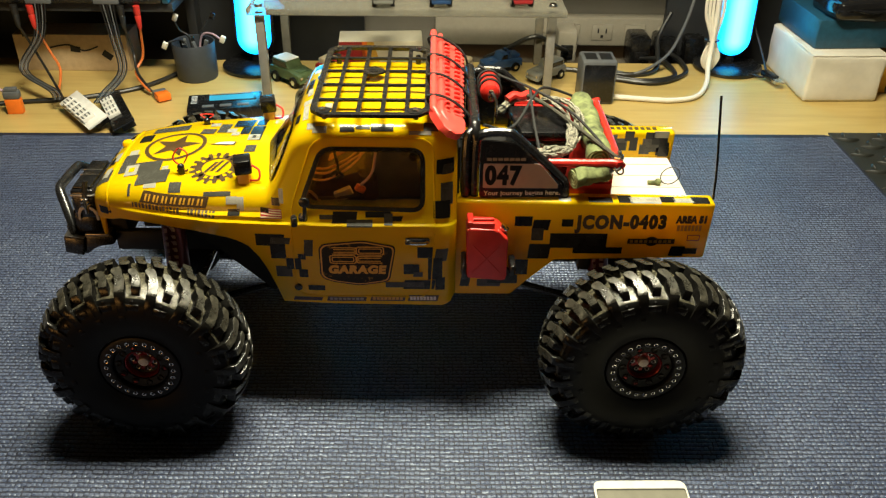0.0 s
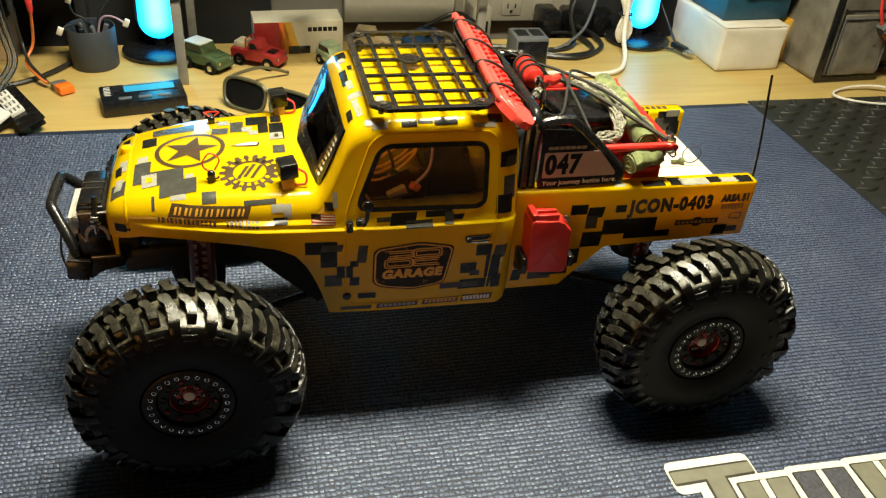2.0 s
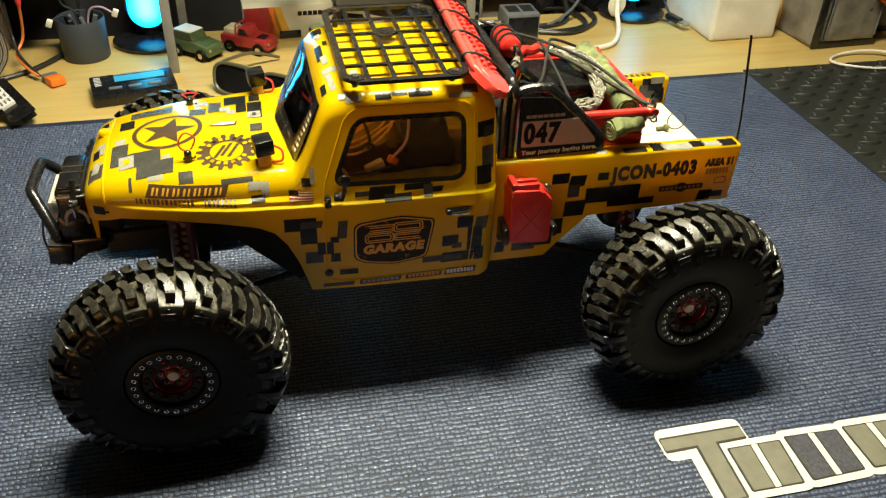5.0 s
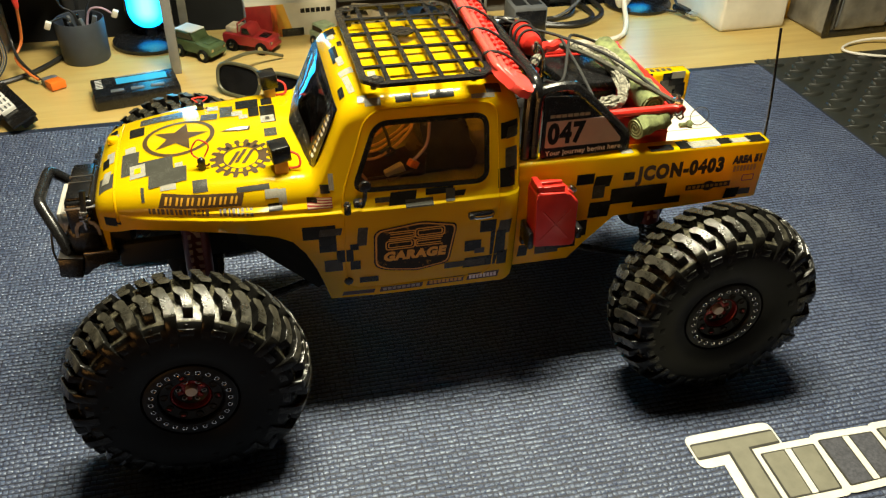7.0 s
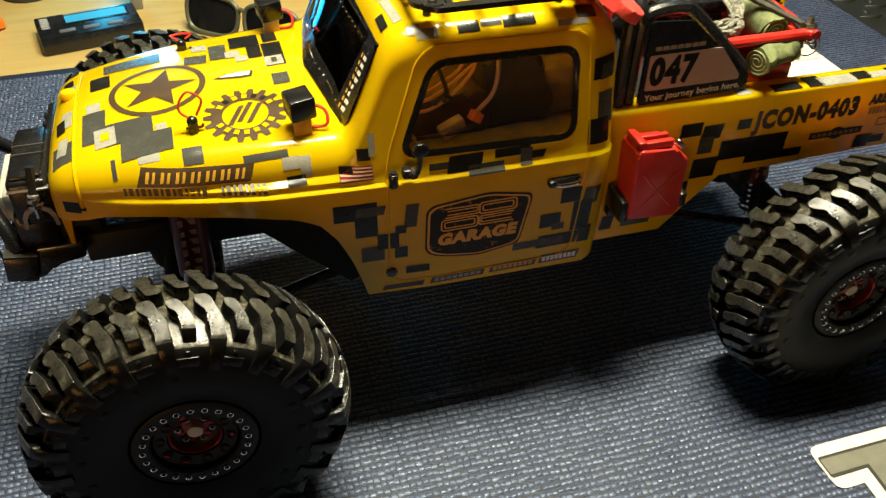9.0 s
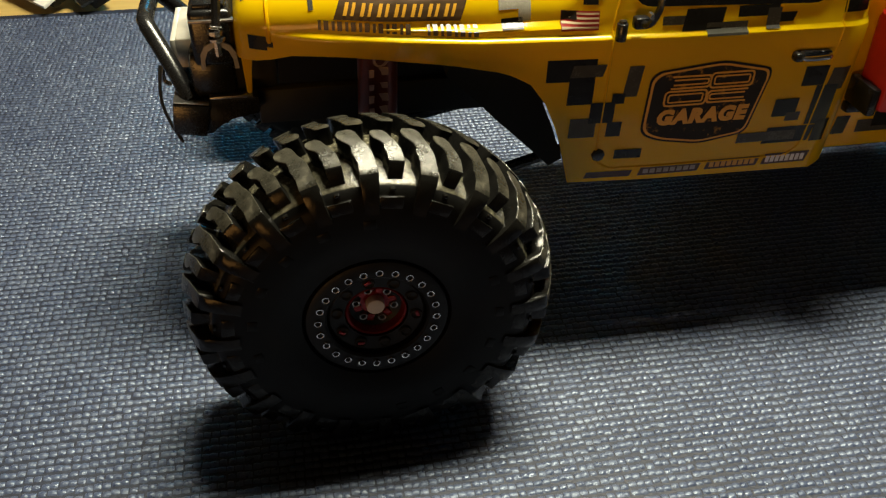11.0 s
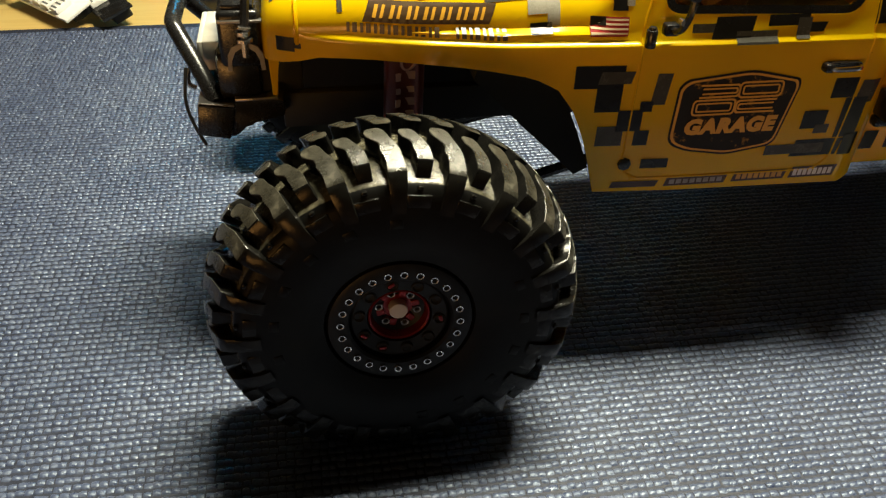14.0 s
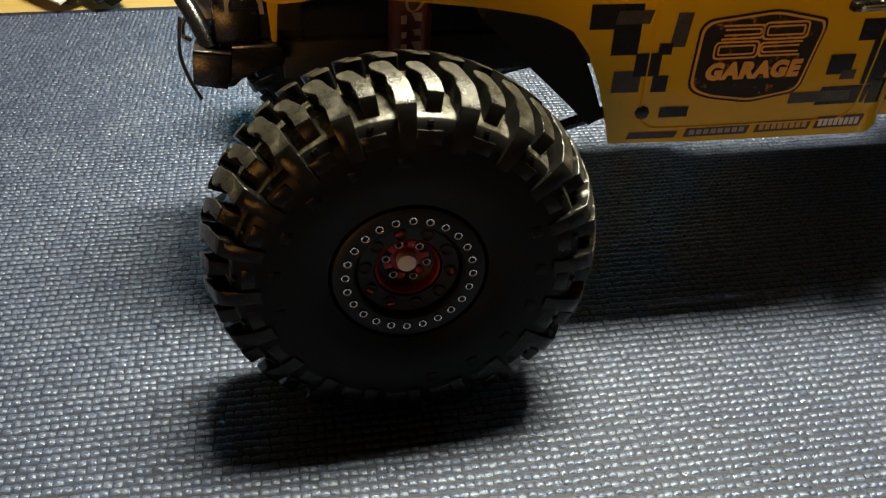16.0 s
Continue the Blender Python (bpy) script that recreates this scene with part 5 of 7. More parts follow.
pod(-0.1045, 0.0560, 0.1635)


def clip_pin(x, y, z, r):
    pin = part("bonnet_pin", merge(cy(0.0022, 0.0042, (x, y, z), n=10), ball(0.0024, (x, y, z + 0.005), n=10)), BLACK, truck, "black bonnet clip with a red wire loop")
    part("pin_clip", tube([(x - 0.003, y, z + 0.002), (x + 0.003, y, z + 0.002), (x + 0.0042, y, z + 0.0032)], 0.0006, 6), MAROON, pin)
    part("wire_loop", tube([(x, y, z + 0.006), (x - 0.004, y + 0.001, z + 0.009), (x - 0.004, y + 0.002, z + 0.009 + r * 0.5), (x, y + 0.003, z + 0.009 + r), (x + 0.005, y + 0.002, z + 0.009 + r * 0.55), (x + 0.002, y + 0.001, z + 0.007)], 0.0005, 6), WIRE_RED, pin)


clip_pin(-0.1482, -0.0320, 0.1628, 0.008)
clip_pin(-0.1490, 0.0450, 0.1610, 0.0)

# roof rack
RX0, RX1, RY0, RY1, RZ = -0.0580, 0.0165, -0.0550, 0.0690, 0.2138
rack_out = rounded([(RX0, RY0 + 0.008), (RX0 + 0.008, RY0), (RX1 - 0.008, RY0), (RX1, RY0 + 0.008), (RX1, RY1 - 0.008), (RX1 - 0.008, RY1), (RX0 + 0.008, RY1), (RX0, RY1 - 0.008)], 0.002, 2)
rack_in = [(-0.02075 + (x + 0.02075) * 0.895, YC + (y - YC) * 0.93) for x, y in rack_out]
rack = part("roof_rack", band(rack_out, rack_in, 0.0022, pose(0, 0, RZ)), SATIN, truck, "black roof rack grid")
for k in range(1, 5):
    x = RX0 + (RX1 - RX0) * k / 5
    part("rack_bar", span(x - 0.0014, x + 0.0014, RY0 + 0.003, RY1 - 0.003, RZ + 0.0002, RZ + 0.0020, 0.0004), SATIN, rack)
    y = RY0 + (RY1 - RY0) * k / 5
    part("rack_bar", span(RX0 + 0.003, RX1 - 0.003, y - 0.0014, y + 0.0014, RZ + 0.0004, RZ + 0.0022, 0.0004), SATIN, rack)
for x in (-0.0500, 0.0070):
    for y in (-0.0485, 0.0620):
        part("rack_post", cy(0.0018, 0.0090, (x, YC + (y - YC) * 0.86, RZ - 0.0088), n=12), SATIN, rack)
        part("rack_plate", cy(0.0050, 0.0006, (x, y, RZ + 0.0019), n=8), SATIN, rack)
        part("rack_screw", lathe([(0.0005, 0.0005), (0.0007, 0.0011), (0.0019, 0.0012), (0.0022, 0.0)], 12, (x, y, RZ + 0.0023)), STEEL, rack)
emb = [((0.0078 if (k // 2) % 2 else 0.0070) * math.cos(k * math.pi / 14), (0.0078 if (k // 2) % 2 else 0.0070) * math.sin(k * math.pi / 14)) for k in range(28)]
part("rack_emblem", prism(emb, 0.0012, pose(-0.0230, 0.0185, RZ + 0.0012)), BLACK, rack, "black toothed disc")
part("rack_emblem", loop_bm(0.006, 0.0045, 0.0008), SATIN, rack).matrix_basis = pose(-0.0230, 0.0185, RZ + 0.0027)

# bed cage
for side, y in ((-1, -0.0465), (1, 0.0605)):
    cage = part("cage_side", tube([(0.0450, y, 0.1560), (0.0450, y, 0.1900), (0.0470, y, 0.1985), (0.0540, y, 0.2010), (0.0640, y, 0.2010), (0.0710, y, 0.1975), (0.0990, y, 0.1710), (0.1035, y, 0.1650), (0.1040, y, 0.1560)], 0.0030, 10), SATIN, truck, "black tubular bed cage side")
    plate_poly = rounded([(0.0480, 0.1565), (0.1020, 0.1575), (0.1020, 0.1655), (0.0690, 0.1960), (0.0480, 0.1975)], 0.002, 3)
    plate = part("cage_plate", prism(plate_poly, 0.0016, pose(0, y + side * 0.0026 + (0 if side < 0 else 0.0016), 0) @ SIDE), BLACK, cage, "black triangular number plate panel")
    if side < 0:
        py = y - 0.0043
        part("plate_field", prism(rounded([(0.0500, 0.1640), (0.0985, 0.1640), (0.0985, 0.1665), (0.0860, 0.1815), (0.0500, 0.1815)], 0.001, 2), 0.0003, pose(0, py, 0) @ SIDE), PLATE, plate, "pale grey race number field")
        part("plate_number", moved(moved(lettering("047", 0.0180, 1.14, bold=0.0010), Matrix.Diagonal((0.76, 1, 1, 1))), pose(0.0626, py - 0.0004, 0.1725) @ SIDE), CAMO_BLACK, plate, "black number 047")
        part("plate_words", moved(lettering("Your journey begins here.", 0.0046, 1.02, bold=0.00008), pose(0.0755, py - 0.0004, 0.1605, 0, -1, 0) @ SIDE), WHITE_VINYL, plate)
        part("plate_mark", merge(*[bx(0.0030, 0.0004, 0.0020, (0.0535 + 0.0036 * k, py, 0.1835)) for k in range(7)]), CAMO_GREY, plate)
part("cage_bar", tube([(0.0450, -0.0465, 0.1960), (0.0440, -0.0440, 0.2025), (0.0440, -0.0300, 0.2050), (0.0440, 0.0450, 0.2050), (0.0440, 0.0580, 0.2025), (0.0450, 0.0605, 0.1960)], 0.0036, 12), SATIN, truck, "black cross tube of the bed cage")
part("rear_cab_wall", span(0.0340, 0.0352, -0.045, 0.058, 0.155, 0.190), DARK, truck)

part("bed_box", span(0.0365, 0.0770, -0.0405, 0.0535, 0.1345, 0.1560, 0.002), PIT_BLACK, truck, "black box under the bed cage")
part("cage_strut", tube([(0.0392, -0.0475, 0.1565), (0.0392, -0.0475, 0.1960), (0.0425, -0.0450, 0.2015)], 0.0030, 10, 3), SATIN, truck)
part("cage_strut", tube([(0.0392, 0.0615, 0.1565), (0.0392, 0.0615, 0.1960), (0.0425, 0.0590, 0.2015)], 0.0030, 10, 3), SATIN, truck)
# recovery board: two round rails, a studded web and a toothed rear edge
RAILS = pose(0.0265, 0.0, 0.2128, 4.5, 0, 0) @ pose(0, 0, 0, 0, 30, 0)
teeth = []
for k in range(18):
    y = -0.0500 + 0.0062 * k
    e = 0.0082 + 0.0034 * k / 17
    teeth += [(e, y), (e + 0.0026, y + 0.0012), (e + 0.0026, y + 0.0036), (e, y + 0.0048)]
web = [(-0.0125, -0.0500), (-0.0020, -0.0600), (0.0060, -0.0635), (0.0085, -0.0580)] + teeth + [(0.0100, 0.0640), (-0.0125, 0.0640)]
boards = part("recovery_board", prism(web, 0.0030, RAILS, 0.0004, 1), SALMON, truck, "ribbed red recovery board tied over the bed cage")
for u, r in ((-0.0118, 0.0023), (-0.0062, 0.0021)):
    part("rail", tube([RAILS @ Vector(p) for p in ((u + 0.0090, -0.0615, 0.0016), (u + 0.0010, -0.0500, 0.0034), (u, -0.0380, 0.0034), (u, 0.0600, 0.0034), (u, 0.0650, 0.0016))], r, 12, 3), SALMON, boards)
part("board_tip", prism(rounded([(-0.0135, -0.0420), (0.0105, -0.0420), (0.0100, -0.0600), (0.0040, -0.0680), (-0.0040, -0.0665), (-0.0120, -0.0540)], 0.005, 4), 0.0052, RAILS @ pose(0, 0, -0.0006), 0.0012, 2), SALMON, boards)
for k in range(17):
    y = -0.0460 + 0.0064 * k
    e = 0.0030 * k / 16 - 0.0030
    part("board_stud", merge(prism([(-0.0032, y), (0.0010 + e * 0.4, y + 0.0012), (0.0010 + e * 0.4, y + 0.0036), (-0.0032, y + 0.0024)], 0.0020, RAILS @ pose(0, 0, 0.0030), 0.0004, 1), prism([(0.0055 + e, y + 0.0012), (0.0100 + e, y + 0.0024), (0.0100 + e, y + 0.0048), (0.0055 + e, y + 0.0036)], 0.0022, RAILS @ pose(0, 0, 0.0030), 0.0004, 1)), SALMON, boards)
for v in (-0.034, -0.004, 0.026, 0.056):
    loop = [RAILS @ Vector(p) for p in ((-0.0150, v, 0.001), (-0.0090, v, 0.0068), (0.004, v + 0.001, 0.0066), (0.0150, v, 0.003), (0.0215, v, -0.0060), (0.0180, v, -0.0130), (0.002, v, -0.0090))]
    part("tie_cord", tube(loop, 0.0009, 6, 4, True), CORD, boards)

# extinguisher
EX, EZ = 0.0560, 0.2075
ext = part("extinguisher", lathe([(0.0, 0.0), (0.0042, 0.0006), (0.0062, 0.0022), (0.0068, 0.0048), (0.0068, 0.0270), (0.0060, 0.0300), (0.0040, 0.0318), (0.0, 0.0324)], 24, (EX, -0.002, EZ), "y"), RED, truck, "small red extinguisher bottle")
part("valve", merge(cy(0.0020, 0.005, (EX, -0.0065, EZ), "y", 10), cy(0.0015, 0.007, (EX, -0.0065, EZ - 0.002), "z", 8), tube([(EX, -0.0065, EZ + 0.004), (EX + 0.003, -0.010, EZ), (EX + 0.0035, -0.012, EZ - 0.009), (EX + 0.0025, -0.011, EZ - 0.016)], 0.0011, 8)), STEEL, ext, "bright metal valve")
part("valve", merge(cy(0.0020, 0.004, (EX, 0.0300, EZ), "y", 10), cy(0.0018, 0.006, (EX, 0.0335, EZ - 0.001), "z", 8)), STEEL, ext)
for y in (0.006, 0.014, 0.022):
    part("tie_cord", tube([(EX + 0.0076 * math.cos(a), y + 0.0015 * math.sin(a), EZ + 0.0076 * math.sin(a)) for a in [k * math.pi / 5 for k in range(10)]], 0.0008, 6, 3, True), CORD, ext)

# jerry can
can_poly = [(0.0405, 0.1085), (0.0650, 0.1065), (0.0665, 0.1090), (0.0665, 0.1385), (0.0590, 0.1455), (0.0410, 0.1470), (0.0395, 0.1445)]
can = part("jerry_can", prism(rounded(can_poly, 0.0018, 2), 0.0165, pose(0, -0.0570, 0) @ SIDE, 0.0012, 2), RED, truck, "red plastic jerry can strapped to the bed side")
for a, b in (((0.044, 0.113), (0.062, 0.134)), ((0.062, 0.113), (0.044, 0.134))):
    part("can_rib", tube([(a[0], -0.0731, a[1]), (b[0], -0.0731, b[1])], 0.0008, 6, 1), RED, can)
part("can_handle", merge(span(0.0400, 0.0575, -0.0720, -0.0690, 0.1460, 0.1500, 0.0008), span(0.0400, 0.0575, -0.0665, -0.0640, 0.1460, 0.1500, 0.0008), span(0.0400, 0.0440, -0.0720, -0.0590, 0.1460, 0.1505, 0.0008)), RED, can)
part("can_cap", moved(cy(0.0031, 0.003, (0, 0, 0), n=14, bev=0.0006), pose(0.0630, -0.0665, 0.1425, 0, 42, 0)), CHROME, can, "bright can cap")
part("can_bracket", merge(span(0.0370, 0.0410, -0.0720, -0.0550, 0.1060, 0.1180, 0.0012), span(0.0370, 0.0730, -0.0600, -0.0552, 0.1015, 0.1060, 0.001), span(0.0690, 0.0730, -0.0700, -0.0550, 0.1080, 0.1160, 0.0012)), BLACK, can, "black can bracket")
side_decal("can_loop", loop_bm(0.0090, 0.0200, 0.0012, 0.003), 0.0775, 0.1215, YELLOW, lift=0.0008)

# cargo in the bed
tray = part("cargo_tray", merge(span(0.078, 0.136, -0.0405, -0.0385, 0.150, 0.162, 0.0006), span(0.078, 0.136, 0.0505, 0.0525, 0.150, 0.178, 0.0006), span(0.134, 0.136, -0.0400, 0.0520, 0.150, 0.178, 0.0006), span(0.078, 0.136, -0.040, 0.052, 0.149, 0.151)), RED, truck, "red open cargo tray")
part("tray_rim", tube([(0.0780, -0.0435, 0.1790), (0.1330, -0.0440, 0.1790), (0.1375, -0.0400, 0.1790), (0.1385, 0.0500, 0.1790), (0.1350, 0.0545, 0.1790), (0.0780, 0.0550, 0.1790)], 0.0026, 10, 4), RED, tray)
chest = part("tool_chest", bx(0.036, 0.044, 0.028, (0.0900, 0.008, 0.1520), 0.003, 2, (0, 4, 8)), BLACK, truck, "black plastic tool chest")
part("chest_lid", bx(0.038, 0.046, 0.007, (0.0915, 0.008, 0.1795), 0.002, 2, (0, 4, 8)), BLACK, chest)
part("chest_latch", bx(0.006, 0.002, 0.007, (0.0890, -0.0155, 0.1720), 0.0005, 2, (0, 4, 8)), STEEL, chest)
part("chest_handle", tube([(0.072, 0.030, 0.188), (0.074, 0.030, 0.193), (0.090, 0.032, 0.194), (0.092, 0.032, 0.188)], 0.0018, 8), RED, chest)
rng = random.Random(4)


def roll(name, p, q, r, label):
    a, b = Vector(p), Vector(q)
    pts = [a.lerp(b, k / 10) + Vector((rng.uniform(-1, 1), rng.uniform(-1, 1), rng.uniform(-1, 1))) * r * 0.08 for k in range(11)]
    bm = tube(pts, r, 18, 3)
    for v in bm.verts:
        v.co += Vector(noise.noise_vector(v.co * 130)) * r * 0.22
    ob = part(name, bm, OLIVE, truck, label)
    d = (b - a).normalized()
    side = d.cross(Vector((0, 0, 1))).normalized()
    up = side.cross(d)
    spiral = [a - d * 0.0006 + (side * math.cos(k * 0.55) + up * math.sin(k * 0.55)) * r * (0.15 + 0.80 * k / 34) for k in range(35)]
    part("roll_edge", tube(spiral, r * 0.05, 6, 2), CANVAS_EDGE, ob)


roll("canvas_roll", (0.1085, -0.0490, 0.1705), (0.1320, -0.0400, 0.1720), 0.0068, "rolled olive canvas tarpaulin")
roll("canvas_roll", (0.1275, -0.0320, 0.1760), (0.1255, 0.0460, 0.1830), 0.0085, "rolled olive canvas tarpaulin")


def hank(name, line, spread, strands, r, seed, label):
    """A hank of thin braided cord: strands side by side along a line, pinched at its ends and loose in the middle."""
    g = random.Random(seed)
    ps = curve_points(line, 5)
    n = len(ps) - 1
    turns = []
    for k in range(strands):
        a, q = 2 * math.pi * k / strands + g.uniform(-0.3, 0.3), g.uniform(0.45, 1.0)
        path = []
        for i, p in enumerate(ps):
            u = i / n
            d = (ps[min(n, i + 1)] - ps[max(0, i - 1)]).normalized()
            side = d.cross(Vector((0, 0, 1))).normalized()
            up = side.cross(d)
            f = spread * q * (0.22 + 0.78 * math.sin(math.pi * u) ** 0.7)
            t = a + 1.1 * u + 0.25 * math.sin(9 * u + k)
            path.append(p + side * (f * math.cos(t)) + up * (0.55 * f * math.sin(t)) + Vector((g.uniform(-1, 1), g.uniform(-1, 1), g.uniform(-1, 1))) * 0.0005)
        turns.append(tube(path, r, 6, 2))
    ob = part(name, merge(*turns), ROPE, truck, label)
    mid = ps[int(n * 0.12)]
    part("hank_tie", tube([mid + Vector((0.0030 * math.cos(b), 0.0012 * math.sin(b), 0.0026 * math.sin(b))) for b in [j * math.pi / 4 for j in range(8)]], 0.0007, 6, 2, True), CORD, ob)
    return ob


hank("rope_hank", [(0.0960, 0.0380, 0.1880), (0.1060, 0.0280, 0.1905), (0.1130, 0.0080, 0.1900), (0.1120, -0.0130, 0.1870), (0.1080, -0.0280, 0.1820)], 0.0078, 15, 0.0009, 3, "hank of grey flecked braided rope")
hank("rope_hank", [(0.0830, -0.0330, 0.1800), (0.0900, -0.0385, 0.1830), (0.0990, -0.0370, 0.1835), (0.1080, -0.0290, 0.1810)], 0.0062, 13, 0.0009, 7, "hank of grey flecked braided rope")
hank("rope_hank", [(0.0640, 0.0180, 0.1870), (0.0760, 0.0330, 0.1905), (0.0900, 0.0380, 0.1910)], 0.0042, 8, 0.0008, 9, "hank of grey flecked braided rope")
part("red_grip", tube([(0.0700, 0.0270, 0.1920), (0.0750, 0.0300, 0.1940), (0.0800, 0.0300, 0.1930), (0.0860, 0.0320, 0.1945), (0.0910, 0.0320, 0.1925)], 0.0032, 10, 4), RED, truck, "red moulded grip among the cargo")
for pts in ([(0.0500, 0.0560, 0.206), (0.0700, 0.045, 0.201), (0.0870, 0.030, 0.1995), (0.1100, 0.000, 0.1960), (0.1280, -0.030, 0.1860), (0.1350, -0.0420, 0.1790)], [(0.0500, -0.0400, 0.203), (0.0700, -0.020, 0.1925), (0.0880, 0.020, 0.1980), (0.1000, 0.040, 0.1960), (0.1330, 0.0520, 0.1800)],
            [(0.0880, -0.0420, 0.1790), (0.0850, -0.010, 0.1930), (0.0860, 0.028, 0.1990)]):
    part("bungee_cord", tube(pts, 0.0010, 8, 5), CORD, truck, "black flecked bungee cord")
part("shackle", merge(tube([(0.1330, -0.0440, 0.1760), (0.1370, -0.0475, 0.1760), (0.1390, -0.0450, 0.1800), (0.1360, -0.0420, 0.1810)], 0.0013, 8), ball(0.0028, (0.1320, -0.0450, 0.1740), n=10)), STEEL, truck, "bright cord shackle")
for x0, x1, z0, z1, shade in ((0.1640, 0.1710, 0.1480, 0.1560, "b"), (0.1798, 0.1868, 0.1500, 0.1552, "b"), (0.1862, 0.1972, 0.1508, 0.1560, "g"), (0.1850, 0.1912, 0.1452, 0.1508, "b"), (0.1780, 0.1850, 0.1425, 0.1498, "d"), (0.1908, 0.1985, 0.1350, 0.1470, "b"),
                             (0.1500, 0.1580, 0.1455, 0.1530, "d"), (0.1570, 0.1650, 0.1400, 0.1465, "b")):
    part("camo_patch", span(x0, x1, BED_Y1 - 0.0139, BED_Y1 - 0.0134, z0, z1), SHADES[shade], truck)
CORD = plain("dark_olive_cord", (0.040, 0.038, 0.022), 0.7, var=0.5, scale=500, relief=0.8, fine=900)
part("tie_cord", tube([(0.0840, 0.0240, 0.1965), (0.0960, 0.0090, 0.1955), (0.1120, -0.0110, 0.1905), (0.1270, -0.0300, 0.1852), (0.1372, -0.0425, 0.1815)], 0.0015, 8, 5), CORD, truck, "dark olive cord tied to the tray corner")
part("corner_nut", merge(cy(0.0036, 0.0030, (0.1372, -0.0425, 0.1808), "z", 6, bev=0.0004), cy(0.0016, 0.0030, (0.1372, -0.0425, 0.1835), "z", 10)), STEEL, tray, "bright steel nut")
part("wire_tail", tube([(0.1360, -0.0440, 0.1800), (0.1345, -0.0475, 0.1765), (0.1375, -0.0490, 0.1735), (0.1405, -0.0470, 0.1740), (0.1390, -0.0445, 0.1790)], 0.0006, 6, 4), STEEL, tray)
pin = part("bed_pin", merge(ball(0.0026, (0.1810, 0.0090, 0.1370), n=10), cy(0.0014, 0.0060, (0.1740, 0.0100, 0.1362), "x", 8)), OLIVE, truck, "small dark clip with a wire ring")
part("wire_ring", tube([(0.1905 + 0.0068 * math.cos(a), 0.0130 + 0.004 * math.sin(a), 0.1400 + 0.0045 * math.sin(a) + 0.0020 * math.cos(a)) for a in [k * math.pi / 6 for k in range(12)]], 0.0004, 5, 2, True), DARK, pin)
part("wire_ring", tube([(0.1900 + 0.005 * math.cos(a), -0.036, 0.1390 + 0.006 * math.sin(a)) for a in [k * math.pi / 6 for k in range(7)]], 0.0004, 5, 2), DARK, pin)
part("antenna", tube([(0.2025, -0.0462, 0.1540), (0.2005, -0.0460, 0.1780), (0.1940, -0.0460, 0.2260)], 0.0008, 8, 4), BLACK, truck, "thin black whip antenna")

# wires and gear behind the windows
BROWN_CLOTH = plain("dark_brown_cloth", (0.070, 0.034, 0.018), 0.55, var=0.4)
PACK_GREY = plain("charcoal_pack", (0.045, 0.040, 0.030), 0.4, var=0.3)


def lump(poly, depth, y, rough):
    bm = prism(rounded(poly, 0.005, 3), depth, pose(0, y, 0) @ SIDE, 0.004, 3)
    bmesh.ops.triangulate(bm, faces=bm.faces)
    bmesh.ops.subdivide_edges(bm, edges=[e for e in bm.edges if e.calc_length() > 0.008], cuts=2)
    for v in bm.verts:
        v.co += Vector(noise.noise_vector(v.co * 90)) * rough
    return bm


part("cabin_cover", lump([(-0.0660, 0.1440), (-0.0180, 0.1440), (-0.0190, 0.1650), (-0.0280, 0.1680), (-0.0420, 0.1640), (-0.0500, 0.1650), (-0.0640, 0.1560)], 0.058, 0.022, 0.0016), BROWN_CLOTH, truck, "rumpled dark brown cover over the cabin electronics")
part("cabin_pack", lump([(-0.0225, 0.1440), (0.0150, 0.1440), (0.0130, 0.1600), (0.0075, 0.1680), (0.0060, 0.1770), (0.0000, 0.1820), (-0.0180, 0.1840), (-0.0225, 0.1800)], 0.060, 0.026, 0.0012), PACK_GREY, truck, "charcoal rounded electronics pack in the cab")
TAN_WIRE = plain("tan_wire", (0.55, 0.30, 0.15), 0.45, var=0.15)
for o, high, back in ((0.0, 0.0, 0.0), (0.0030, 0.0032, 0.0026), (0.0062, 0.0050, -0.0030)):
    part("cabin_wire", tube([(-0.0640, -0.042 + o, 0.1655 + high), (-0.0520, -0.047 + o, 0.1668 + high), (-0.0420, -0.046 + o, 0.1712 + high * 0.9), (-0.0340, -0.043 + o, 0.1760 + high * 0.7), (-0.0285 + back, -0.040 + o, 0.1815 + high * 0.4), (-0.0310 + back, -0.037 + o, 0.1850), (-0.0400, -0.036 + o, 0.1815), (-0.0500, -0.036 + o, 0.1755)], 0.00085, 6, 5), TAN_WIRE, truck)
for pts, mtl in (([(-0.0185, -0.036, 0.1930), (-0.0190, -0.044, 0.1840), (-0.0215, -0.047, 0.1720), (-0.0290, -0.047, 0.1630)], WIRE_VIOLET), ([(-0.0460, -0.030, 0.1920), (-0.0455, -0.040, 0.1850), (-0.0430, -0.046, 0.1760), (-0.0440, -0.047, 0.1700)], WIRE_BLACK),
                 ([(-0.0480, -0.047, 0.1700), (-0.0440, -0.049, 0.1740), (-0.0400, -0.047, 0.1700), (-0.0440, -0.045, 0.1670), (-0.0480, -0.047, 0.1700)], WIRE_BLACK), ([(0.0060, -0.046, 0.1930), (0.0010, -0.044, 0.1880), (-0.0040, -0.040, 0.1850)], WIRE_BLACK),
                 ([(-0.0655, -0.050, 0.1560), (-0.0615, -0.050, 0.1600), (-0.0560, -0.048, 0.1520)], TAN_WIRE), ([(-0.0590, -0.048, 0.1540), (-0.0400, -0.050, 0.1560), (-0.0300, -0.049, 0.1575)], BROWN_CLOTH)):
    part("cabin_wire", tube(pts, 0.0010, 6, 5), mtl, truck)
